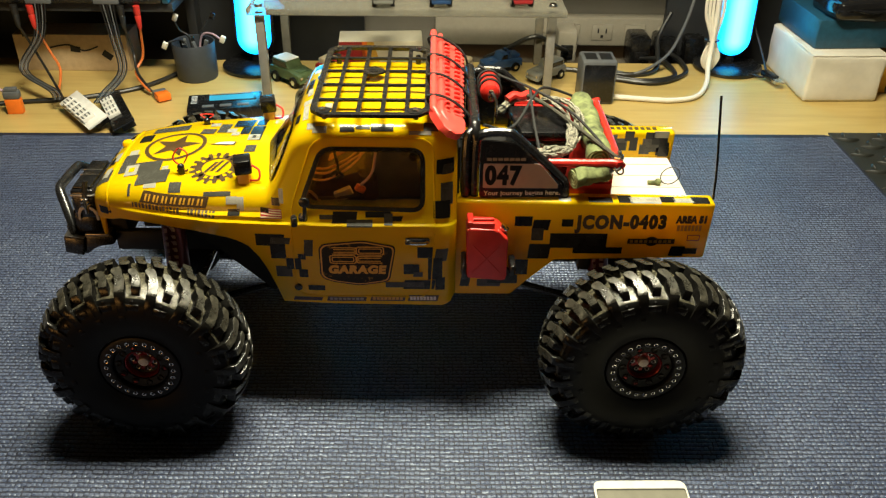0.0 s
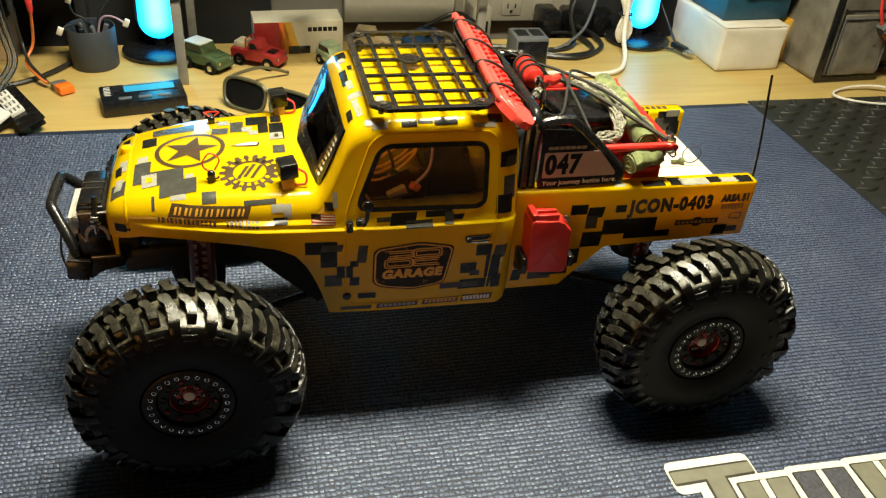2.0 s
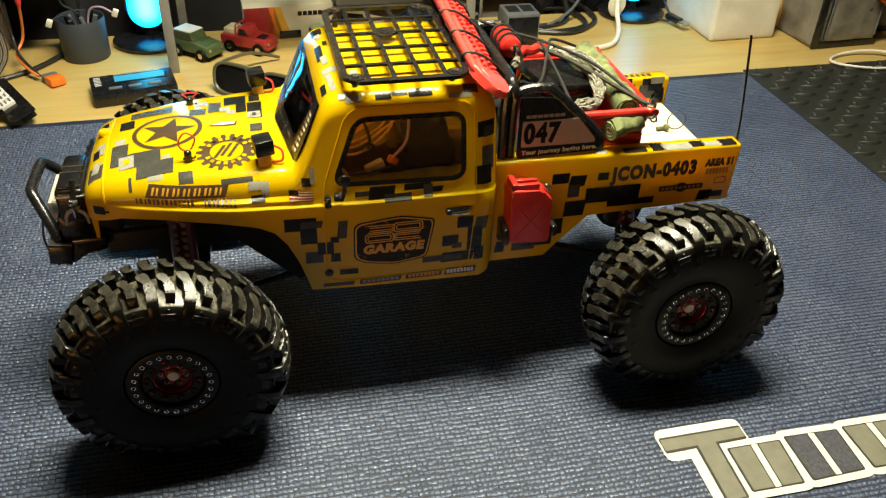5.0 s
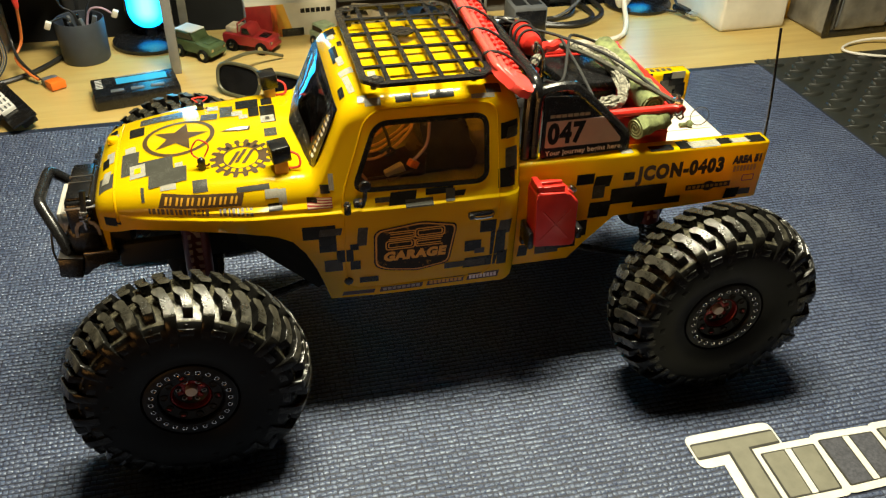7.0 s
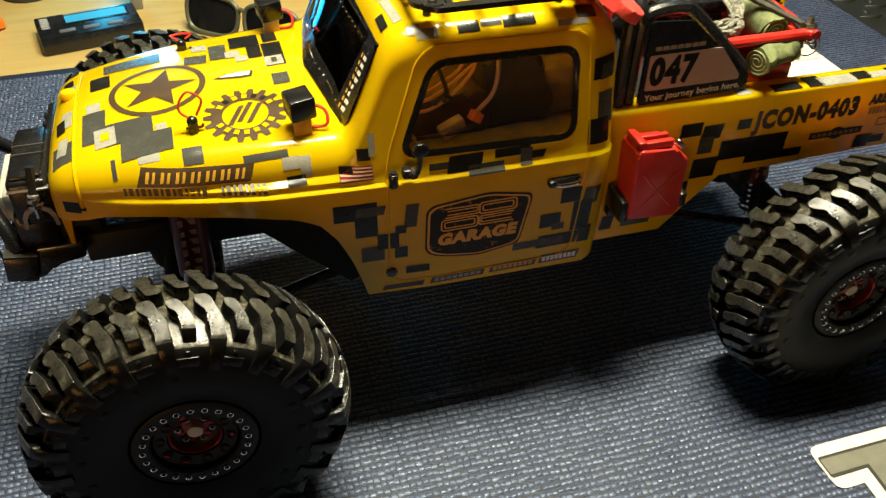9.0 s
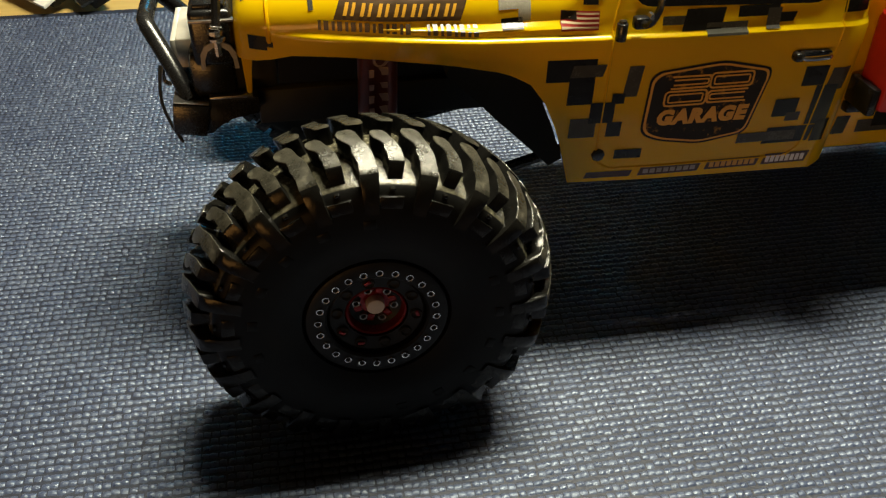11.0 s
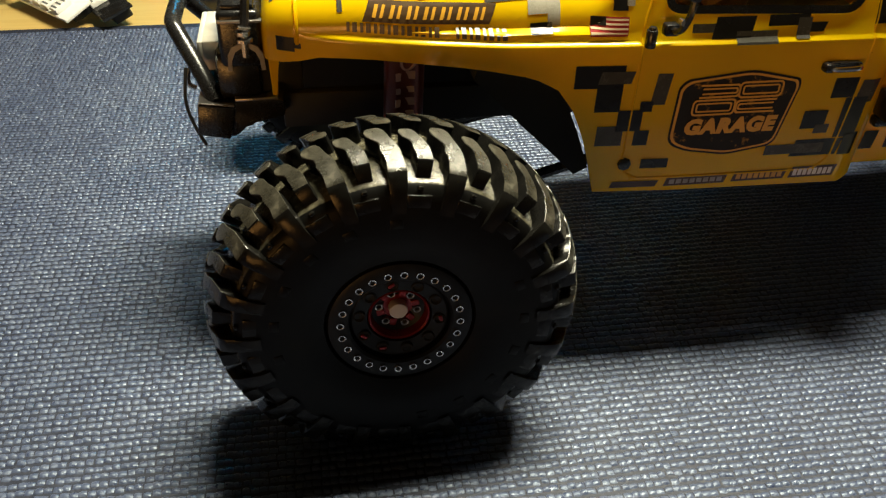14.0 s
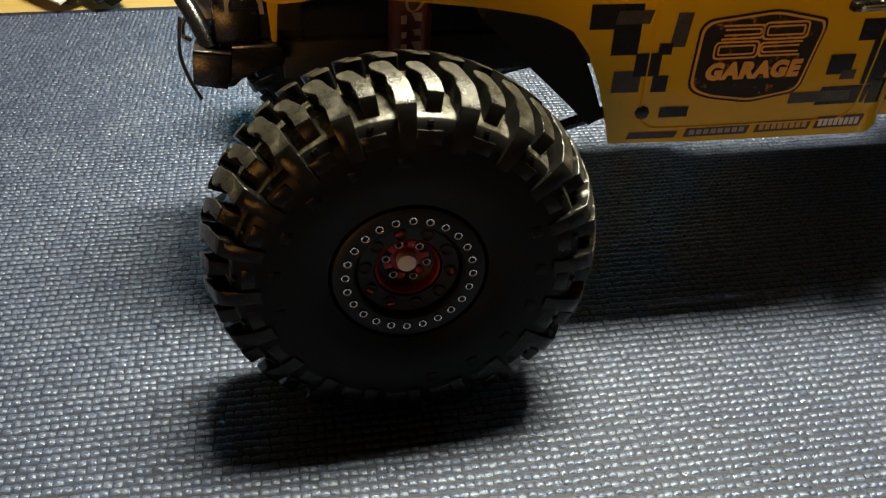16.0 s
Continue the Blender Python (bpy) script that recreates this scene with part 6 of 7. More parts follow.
part("wire_plug", bx(0.0065, 0.0038, 0.0045, (-0.0305, -0.0475, 0.1590), 0.0006, 2, (0, 35, 20)), WIRE_ORANGE, truck)
part("wire_plug", bx(0.0120, 0.0050, 0.0070, (-0.0390, -0.0470, 0.1535), 0.0010, 2, (0, -20, 10)), CARD, truck)


# ---- print on the work mat: a brand mark drawn as plain shapes ----
PRINT_Z = 0.0003
logo = thing("mat_print", (0.12, -0.16, 0.0), "large brand print of grey slanted blocks on a white outline", "print")


def flat(name, poly, z0, z1, material, r=0.002):
    return part(name, prism(rounded(poly, r, 3), z1 - z0, pose(0, 0, z0 + PRINT_Z)), material, logo)


BLOCKS = [([(0.1248, -0.1680), (0.1822, -0.1665), (0.1824, -0.1565), (0.1248, -0.1570)], PRINT_GREY), ([(0.1450, -0.2100), (0.1590, -0.2100), (0.1611, -0.1650), (0.1467, -0.1650)], PRINT_GREY),
          ([(0.1641, -0.2066), (0.1990, -0.2066), (0.2021, -0.1730), (0.1653, -0.1731)], PRINT_GREY), ([(0.2058, -0.2062), (0.2429, -0.2048), (0.2448, -0.1722), (0.2069, -0.1712)], PRINT_SLATE),
          ([(0.2500, -0.2050), (0.2882, -0.2050), (0.2899, -0.1714), (0.2499, -0.1710)], PRINT_GREY), ([(0.2957, -0.2050), (0.3380, -0.2040), (0.3400, -0.1690), (0.2975, -0.1710)], PRINT_GREY)]
for i, (poly, mtl) in enumerate(BLOCKS):
    flat("print_outline", grown(poly, 0.0078), 0.00005 * i, 0.0003 + 0.00005 * i, PRINT_WHITE, 0.006)
for i, (poly, mtl) in enumerate(BLOCKS):
    flat("print_edge", grown(poly, 0.0009), 0.0004, 0.00065 + 0.00003 * i, PRINT_INK, 0.0015)
    lo, hi = (poly[0], poly[1]), (poly[3], poly[2])
    if i < 2:
        flat("print_block", grown(poly, -0.0009), 0.0006, 0.0009 + 0.00003 * i, mtl, 0.001)
        continue
    for a, b in ((0.0, 0.44), (0.56, 1.0)):
        cut = [Vector(lo[0]).lerp(Vector(lo[1]), a), Vector(lo[0]).lerp(Vector(lo[1]), b), Vector(hi[0]).lerp(Vector(hi[1]), b), Vector(hi[0]).lerp(Vector(hi[1]), a)]
        flat("print_block", grown([tuple(p) for p in cut], -0.0009), 0.0006, 0.0009, mtl, 0.001)
    slit = [Vector(lo[0]).lerp(Vector(lo[1]), 0.47), Vector(lo[0]).lerp(Vector(lo[1]), 0.53), Vector(hi[0]).lerp(Vector(hi[1]), 0.53), Vector(hi[0]).lerp(Vector(hi[1]), 0.47)]
    flat("print_slit", grown([tuple(p) for p in slit], 0.0010), 0.0006, 0.0009, PRINT_WHITE, 0.0005)

# ---- tread-plate rubber mat ----
rubber_mat = thing("rubber_mat", (0.72, 0.06, DESK), "black rubber mat with raised tread-plate pattern", "mat")
part("sheet", span(0.4954, 0.98, -0.44, 0.394, DESK, DESK + 0.0022, 0.0006), RUBBER_MAT, rubber_mat)


def lens_mesh(length, width, height, bend):
    """A raised crescent of the tread pattern."""
    bm = bmesh.new()
    n, rows = 10, []
    for i in range(n + 1):
        u = -1 + 2 * i / n
        w = width / 2 * (1 - u * u) + 0.0003
        h = height * (1 - u * u) ** 0.5
        bow = bend * (1 - u * u)
        rows.append([bm.verts.new((length / 2 * u, bow + w * s, h * k)) for s, k in ((-1, 0), (-0.62, 0.72), (-0.2, 1), (0.2, 1), (0.62, 0.72), (1, 0))])
    for a, b in zip(rows, rows[1:]):
        for k in range(5):
            bm.faces.new((a[k], a[k + 1], b[k + 1], b[k]))
    return finish(bm, 60)


LENS, STUB = lens_mesh(0.0290, 0.0046, 0.0036, -0.0050), lens_mesh(0.0120, 0.0040, 0.0034, 0.0012)
for me in (LENS, STUB):
    me.materials.append(RUBBER_MAT)
for i in range(10):
    for j in range(15):
        x, y = 0.5110 + 0.0440 * i + (0.0220 if j % 2 else 0), 0.3760 - 0.0205 * j
        for me, ox, turn in ((LENS, 0.0, -4), (STUB, 0.0095, 84)):
            ob = new("tread_bump", me)
            ob.parent = rubber_mat
            ob.matrix_parent_inverse = world_of(rubber_mat).inverted()
            ob.matrix_basis = pose(x, y + ox, DESK + 0.0021, 0, 0, turn + (1.5 if (i + j) % 3 else -2))

# ---- behind the desk ----
solid("back_panel", span(-1.5, -0.085, 0.690, 0.700, -0.7, 0.9), PANEL_DARK, "matt black panel behind the desk", "panel", kind="structure")
solid("back_panel", span(0.36, 1.5, 0.690, 0.700, -0.7, 0.9), PANEL_DARK, "matt black panel behind the desk", "panel", kind="structure")
# dark board added in place of the shaded gap between desk and wall
solid("gap_board", span(-1.0, 1.1, 0.640, 0.742, -0.12, -0.075), PANEL_DARK, "dark board added in the gap behind the desk", "tray", kind="structure")
strip = thing("power_strip", (0.25, 0.742, 0.0), "off-white power strip with several outlets on the wall", "power strip")
part("housing", span(0.02, 0.46, 0.722, 0.744, -0.010, 0.034, 0.003), OUTLET, strip)
for k in range(5):
    x = 0.225 + 0.05 * k
    sock = part("outlet", span(x - 0.016, x + 0.016, 0.7206, 0.7225, 0.000, 0.024, 0.002), OUTLET, strip)
    for dx, w in ((-0.006, 0.002), (0.006, 0.002), (0.0, 0.004)):
        part("slot", span(x + dx - w / 2, x + dx + w / 2, 0.7196, 0.7215, 0.011 if w < 0.003 else 0.004, 0.018 if w < 0.003 else 0.008), DARK, sock)
for x, z, mtl in ((0.215, 0.004, OUTLET), (0.325, -0.006, BLACK), (0.365, -0.008, BLACK), (0.405, -0.004, BLACK)):
    plug = thing("plug_adapter", (x, 0.70, z), "chunky plug adapter pushed into the power strip", "plug", "plug adapters")
    part("case", span(x - 0.015, x + 0.015, 0.668, 0.7195, z - 0.022, z + 0.026, 0.005), mtl, plug)
    part("face", span(x - 0.009, x + 0.009, 0.6665, 0.669, z - 0.016, z + 0.006, 0.001), BLACK, plug)
    part("strain_relief", cy(0.004, 0.02, (x, 0.690, z - 0.040), "z", 10), mtl, plug)


def light_bar(x, y, lean):
    bar = thing("light_bar", (x, y, DESK), "glowing cyan light bar on a black round foot", "lamp", "light bars")
    cap = []
    for k in range(13):
        a = math.pi + math.pi * k / 12
        cap.append((0.0235 * math.cos(a), 0.0235 * math.sin(a)))
    m = pose(x, y, 0.040, 0, lean, 0)
    part("foot", lathe([(0.0, 0.0), (0.046, 0.0), (0.048, 0.002), (0.048, 0.005), (0.042, 0.008), (0.0, 0.009)], 40, (x, y + 0.004, DESK)), BLACK, bar, "black round foot")
    part("stem", cy(0.008, 0.03, (x, y + 0.006, DESK + 0.006), "z", 14), BLACK, bar)
    part("back", prism([(p[0] * 1.12, p[1] * 1.12) for p in cap] + [(0.0263, 0.30), (-0.0263, 0.30)], 0.018, m @ pose(0, 0.019, 0) @ SIDE, 0.002), BLACK, bar, "black back shell")
    bulb = bmesh.new()
    core = bulb.verts.layers.float.new("core")
    rows = []
    for f, depth in ((1.0, 0.0), (0.97, 0.004), (0.88, 0.0068), (0.70, 0.0080), (0.40, 0.0086), (0.0, 0.0088)):
        row = [bulb.verts.new((x * f, y * f, depth)) for x, y in cap] + [bulb.verts.new((0.0235 * f, 0.298, depth)), bulb.verts.new((-0.0235 * f, 0.298, depth))]
        for v in row:
            v[core] = 1 - f
        rows.append(row)
    for p, q in zip(rows, rows[1:]):
        for k in range(len(p)):
            bulb.faces.new((p[k], p[(k + 1) % len(p)], q[(k + 1) % len(p)], q[k]))
    bulb.faces.new(rows[0][::-1])
    bmesh.ops.remove_doubles(bulb, verts=bulb.verts, dist=1e-6)
    part("diffuser", moved(bulb, m @ pose(0, 0.001, 0) @ SIDE), CYAN_GLOW, bar, "glowing cyan diffuser")


light_bar(-0.2300, 0.600, 2.0)
light_bar(0.4380, 0.612, -1.5)

# ---- acrylic stand with toys ----
stand = thing("display_stand", (-0.016, 0.60, DESK), "smoky clear acrylic display stand", "display stand")
for x, y in ((-0.1985, 0.500), (0.1665, 0.510), (-0.190, 0.640 - 0.015), (0.1660, 0.625)):
    leg = part("leg", span(x - 0.0055, x + 0.0055, y - 0.0055, y + 0.0055, DESK, 0.106, 0.001), ACRYLIC, stand)
    part("leg_cap", lathe([(0.0, 0.004), (0.004, 0.0035), (0.0055, 0.001), (0.0055, 0.0)], 14, (x, y, 0.114)), STEEL, leg)
part("shelf", span(-0.212, 0.182, 0.488, 0.640, 0.1060, 0.1140, 0.001), CLEAR_ACRYLIC, stand, "clear acrylic shelf")


def toy_car(name, x, y, turn, paint, label, length=0.060, kind="jeep", size=1.0, floor=DESK):
    """A die-cast toy vehicle; its nose points along +x before it is turned."""
    car = thing(name, (x, y, floor), label, "toy car", "die-cast toy cars")
    m = pose(x, y, floor, 0, 0, turn) @ Matrix.Scale(size, 4)
    h = length / 2
    b = merge(prism(rounded([(-h, 0.007), (h, 0.007), (h, 0.0135), (h * 0.94, 0.016), (h * 0.30, 0.0175), (h * 0.28, 0.018), (-h * 0.96, 0.018), (-h, 0.016)], 0.001, 2), 0.024, pose(0, 0.012, 0) @ SIDE, 0.0009, 2),
              span(-h * 1.03, -h * 0.97, -0.011, 0.011, 0.006, 0.0095, 0.0008), span(h * 0.97, h * 1.04, -0.0115, 0.0115, 0.006, 0.0095, 0.0008))
    body_part = part("body", moved(b, m), paint, car)
    x0, x1 = (-h * 0.92, h * 0.24) if kind != "pickup" else (-h * 0.30, h * 0.26)
    cab = prism([(x0, 0.018), (x1, 0.018), (x1 - 0.005, 0.0265), (x0 + 0.002, 0.0265)], 0.0205, pose(0, 0.01025, 0) @ SIDE, 0.0010, 2)
    cabin = part("cabin", moved(cab, m), paint, car)
    part("window", moved(prism([(x0 + 0.003, 0.0192), (x1 - 0.0028, 0.0192), (x1 - 0.0058, 0.0252), (x0 + 0.0036, 0.0252)], 0.0212, pose(0, 0.0106, 0) @ SIDE), m), SHINY_BLACK, cabin)
    part("windscreen", moved(bx(0.0006, 0.0165, 0.0075, (x1 - 0.0012, 0, 0.0188), rot=(0, -30, 0)), m), SHINY_BLACK, cabin)
    if kind == "jeep":
        part("roof", moved(span(x0 + 0.002, x1 - 0.004, -0.0095, 0.0095, 0.0263, 0.0275, 0.0005), m), WHITE_VINYL if paint is GREEN_PAINT else paint, cabin)
        part("spare_wheel", moved(cy(0.0055, 0.004, (-h - 0.004, 0, 0.0150), "x", 14), m), RUBBER, car)
    else:
        part("load", moved(bx(h * 0.5, 0.017, 0.0065, (-h * 0.66, 0, 0.0175), 0.001), m), CREAM_PAINT if paint is RED_PAINT else paint, car)
        part("roll_bar", moved(tube([(-h * 0.36, -0.010, 0.018), (-h * 0.36, -0.009, 0.0285), (-h * 0.36, 0.009, 0.0285), (-h * 0.36, 0.010, 0.018)], 0.0008, 6, 1), m), paint, car)
    part("bonnet_vent", moved(bx(h * 0.34, 0.012, 0.0008, (h * 0.62, 0, 0.0168), 0.0003, rot=(0, 3, 0)), m), BLACK if paint is RED_PAINT else paint, body_part)
    for s in (-1, 1):
        part("headlight", moved(cy(0.0016, 0.0008, (h * 1.0, s * 0.0085, 0.0125), "x", 10), m), STEEL, body_part)
        for wx in (-h * 0.62, h * 0.62):
            w = part("wheel", moved(lathe([(0.0, 0.0022), (0.0034, 0.0022), (0.0040, 0.0026), (0.0062, 0.0026), (0.0066, 0.0018), (0.0066, -0.0018), (0.0062, -0.0026)], 18, (0, 0, 0), "y"), m @ pose(wx, s * 0.0112, 0.0064, 0, 0, 0 if s > 0 else 180)), RUBBER, car)
            part("rim", moved(cy(0.0030, 0.0007, (0, 0.0020, 0), "y", 12), m @ pose(wx, s * 0.0112, 0.0064, 0, 0, 0 if s > 0 else 180)), STEEL, w)
    return car


toy_car("toy_jeep", -0.172, 0.548, -42, GREEN_PAINT, "small olive green toy jeep with a white roof", 0.050, size=1.2)
toy_car("toy_pickup", -0.108, 0.556, -32, RED_PAINT, "small red toy pickup with a tan load", 0.054, "pickup", 1.2)
toy_car("toy_jeep", 0.045, 0.655 - 0.05, -20, CREAM_PAINT, "small cream and brown toy off-roader", 0.052)
toy_car("toy_pickup", 0.112, 0.598, 205, NAVY, "small blue toy pickup", 0.056, "pickup")
toy_car("toy_jeep", 0.172, 0.565, 222, GREY_PAINT, "small grey toy off-roader", 0.056)
toy_car("toy_jeep", -0.014, 0.545, -60, plain("pale_green_toy_paint", (0.30, 0.36, 0.22), 0.4, var=0.2), "small pale green toy off-roader", 0.048)

toy_car("toy_jeep", -0.045, 0.520, -88, GREY_PAINT, "small grey toy off-roader on the acrylic stand", 0.056, floor=0.114)
toy_car("toy_pickup", 0.025, 0.522, -86, NAVY, "small dark blue toy pickup on the acrylic stand", 0.056, "pickup", floor=0.114)
toy_car("toy_jeep", 0.125, 0.526, -84, RED_PAINT, "small red toy off-roader on the acrylic stand", 0.056, floor=0.114)

# striped carton
carton = thing("striped_carton", (-0.05, 0.618, DESK), "white carton with red and yellow stripes lying flat", "box")
m = pose(-0.056, 0.610, DESK, 0, 0, 3)
part("box", moved(bx(0.115, 0.045, 0.044, (0, 0, 0), 0.001), m), WHITE_CARD, carton)
for x0, x1, mtl in ((-0.0570, -0.026, RED_PAINT), (-0.026, -0.019, ORANGE), (-0.019, -0.010, GOLD_VINYL)):
    part("stripe", moved(prism([(x0, 0.001), (x1 + 0.012, 0.001), (x1, 0.043), (x0, 0.043)], 0.0004, pose(0, -0.0226, 0) @ SIDE), m), mtl, carton)
for k in range(6):
    part("print_mark", moved(bx(0.0052, 0.0004, 0.0056, (0.014 + 0.0066 * k, -0.0228, 0.030)), m), BADGE, carton)
part("label_patch", moved(bx(0.028, 0.0006, 0.010, (0.0, -0.0229, 0.001), 0.0002), m), BLACK, carton)

# ---- left of the desk: charger, leads, boards ----
box = thing("card_box", (-0.47, 0.60, DESK), "plain brown card box with a printed lead", "box")
part("box", span(-0.553, -0.400, 0.582, 0.632, DESK, 0.0480, 0.001), CARD, box)
part("print_line", tube([(-0.505, 0.5818, 0.030), (-0.480, 0.5818, 0.034), (-0.460, 0.5818, 0.026), (-0.440, 0.5818, 0.032)], 0.0011, 6), DARK, box)
part("print_plug", bx(0.013, 0.0006, 0.008, (-0.472, 0.5817, 0.024), rot=(0, 8, 0)), DARK, box)
part("print_plug", bx(0.014, 0.0006, 0.009, (-0.432, 0.5817, 0.016), rot=(0, 38, 0)), DARK, box)
part("print_mark", bx(0.030, 0.0006, 0.0035, (-0.524, 0.5817, 0.045)), DARK, box)

charger = thing("battery_charger", (-0.46, 0.59, 0.105), "black battery charger on a raised shelf with leads plugged in", "charger")
part("case", span(-0.66, -0.325, 0.528, 0.660, 0.1050, 0.1650, 0.006), SATIN, charger)
for x in (-0.60, -0.480, -0.395):
    part("balance_port", span(x - 0.016, x + 0.016, 0.525, 0.529, 0.1065, 0.1130, 0.001), GREY_PLASTIC, charger)
part("end_cap", span(-0.326, -0.318, 0.530, 0.640, 0.1060, 0.1640, 0.002), BLUE_CARD, charger)
riser = thing("desk_riser", (-0.49, 0.63, DESK), "dark wooden riser shelf over the desk", "shelf")
part("board", span(-0.70, -0.315, 0.536, 0.680, 0.0940, 0.1050, 0.001), PANEL_DARK, riser)
part("side", span(-0.335, -0.322, 0.655, 0.680, DESK, 0.0940, 0.001), PANEL_DARK, riser)
part("side", span(-0.700, -0.688, 0.575, 0.680, DESK, 0.0940, 0.001), PANEL_DARK, riser)


def lead(x, plug_mtl, wire_mtl, pts, r=0.0017):
    ob = thing("charge_lead", (x, 0.528, 0.100), "charging lead with a banana plug hanging from the charger", "cable", "charging leads")
    part("plug", lathe([(0.0, 0.0), (0.0042, 0.0), (0.0042, 0.010), (0.0034, 0.012), (0.0040, 0.013), (0.0030, 0.026), (0.0018, 0.030), (0.0, 0.030)], 12, (x, 0.526, 0.1050), "z"), plug_mtl, ob).data.transform(Matrix.Translation((x, 0.526, 0.1050)) @ pose(0, 0, 0, 180) @ Matrix.Translation((-x, -0.526, -0.1050)))
    part("wire", tube([(x, 0.526, 0.078)] + pts, r, 8, 6), wire_mtl, ob)


lead(-0.512, WIRE_BLACK, WIRE_BLACK, [(-0.508, 0.540, 0.045), (-0.478, 0.505, 0.020), (-0.452, 0.470, 0.004)])
lead(-0.492, WIRE_RED, WIRE_ORANGE, [(-0.486, 0.538, 0.040), (-0.470, 0.520, 0.022), (-0.462, 0.480, 0.004)])
lead(-0.378, WIRE_BLACK, WIRE_BLACK, [(-0.378, 0.540, 0.040), (-0.370, 0.520, 0.020), (-0.352, 0.500, 0.006), (-0.348, 0.496, 0.003)])
lead(-0.358, WIRE_RED, WIRE_ORANGE, [(-0.366, 0.540, 0.035), (-0.374, 0.525, 0.018), (-0.360, 0.505, 0.008), (-0.349, 0.494, 0.004)])
lead(-0.590, WIRE_RED, WIRE_VIOLET, [(-0.588, 0.520, 0.040), (-0.560, 0.470, 0.030), (-0.515, 0.440, 0.028), (-0.508, 0.437, 0.026)])
lead(-0.605, WIRE_BLACK, WIRE_BLACK, [(-0.606, 0.520, 0.040), (-0.585, 0.480, 0.026), (-0.525, 0.445, 0.027), (-0.510, 0.440, 0.026)])
for x, end in ((-0.480, (-0.446, 0.441, 0.014)), (-0.395, (-0.396, 0.440, 0.010))):
    ob = thing("ribbon_lead", (x, 0.526, 0.10), "grey balance lead of several thin wires", "cable", "balance leads")
    for k in range(5):
        o = 0.0026 * (k - 2)
        side = -1 if x < -0.45 else 0.4
        part("strand", tube([(x + o * 1.6, 0.526, 0.108), (x + o * 1.2 + 0.008 * side, 0.524, 0.066), (x + o + 0.030 * side, 0.505, 0.028), (end[0] + o * 1.2 + 0.012 * side, end[1] + 0.022, 0.016), (end[0] + o, end[1], end[2])], 0.0009, 6, 5), GREY_PLASTIC if k % 2 else WIRE_BLACK, ob)


def big_plug(x, y, z, turn, tilt, label, size=1.0):
    ob = thing("power_plug", (x, y, z), label, "plug", "orange power plugs")
    m = pose(x, y, z, tilt, 0, turn) @ Matrix.Scale(size, 4)
    part("housing", moved(bx(0.0165, 0.009, 0.0170, (0, 0, -0.0005), 0.0016), m), ORANGE, ob)
    part("collar", moved(merge(bx(0.0165, 0.0092, 0.0085, (0, 0, 0.0165), 0.0016), bx(0.013, 0.007, 0.004, (0, 0, 0.0245), 0.001)), m), GREY_PLASTIC, ob, "grey collar")


big_plug(-0.4985, 0.438, DESK + 0.0005, 5, 0, "orange power plug with a grey collar standing on the desk", 1.15)
big_plug(-0.3250, 0.4750, 0.0030, 213, 94, "orange power plug with a grey collar lying on the desk", 1.05)
solid("black_cable", tube([(-0.80, 0.470, 0.000), (-0.62, 0.430, 0.000), (-0.52, 0.462, 0.000), (-0.44, 0.478, 0.000), (-0.37, 0.515, 0.000), (-0.33, 0.570, 0.001), (-0.31, 0.622, 0.001)], 0.0030, 8, 8), WIRE_BLACK, "thick black cable lying along the desk", "cable")


def cell_board(x, y, turn, tilt, base_mtl, n, label):
    ob = thing("balance_board", (x, y, DESK), label, "circuit board", "balance boards")
    m = pose(x, y, DESK, 0, 0, turn) @ pose(0, 0, 0.0145, tilt, 0, 0)
    part("board", moved(bx(0.096, 0.027, 0.0030, (0, 0, 0), 0.0006), m), base_mtl, ob)
    part("stand_off", moved(bx(0.080, 0.016, 0.0100, (0, 0.004, -0.0100), 0.001), m), DARK, ob)
    for k in range(n):
        sock = part("socket", moved(bx(0.0112, 0.015, 0.0048, (-0.030 + 0.0146 * k, -0.004, 0.003), 0.0006), m), WHITE_VINYL, ob)
        for j in range(3):
            part("socket_slot", moved(bx(0.0080, 0.0016, 0.0006, (-0.030 + 0.0146 * k, -0.0088 + 0.0045 * j, 0.0076)), m), GREY_PLASTIC, sock)


cell_board(-0.4040, 0.4130, -50, 24, WHITE_VINYL, 5, "white balance board with five sockets leaning on the desk")
cell_board(-0.3640, 0.4120, -62, 20, BLACK, 4, "black balance board with pale sockets")
cell_board(-0.5300, 0.3990, -70, 12, GREY_PLASTIC, 4, "grey balance board with pale sockets")

# cup of cables
cup = thing("cable_cup", (-0.304, 0.562, DESK), "slate grey cup full of spare cables", "cup")
CUP = pose(-0.3045, 0.5640, DESK) @ Matrix.Scale(0.87, 4) @ pose(0.300, -0.553, -DESK)
part("cup", moved(lathe([(0.0, 0.0), (0.0300, 0.0), (0.0312, 0.002), (0.0325, 0.056), (0.0318, 0.0575), (0.0305, 0.0570), (0.0292, 0.006), (0.0, 0.005)], 40, (-0.300, 0.553, DESK)), CUP), CUP_GREY, cup)
for k in range(7):
    a = 2 * math.pi * k / 7
    x, y = -0.300 + 0.014 * math.cos(a), 0.553 + 0.014 * math.sin(a)
    solid("spare_plug", moved(bx(0.006, 0.004, 0.026, (x, y, 0.034), 0.001, 2, (14 * math.sin(a + 1), 20 * math.cos(a * 1.3), 40 * k)), CUP), (GREY_PLASTIC, BLACK, STEEL)[k % 3], "small spare plug standing in the cup", "plug", "spare plugs")
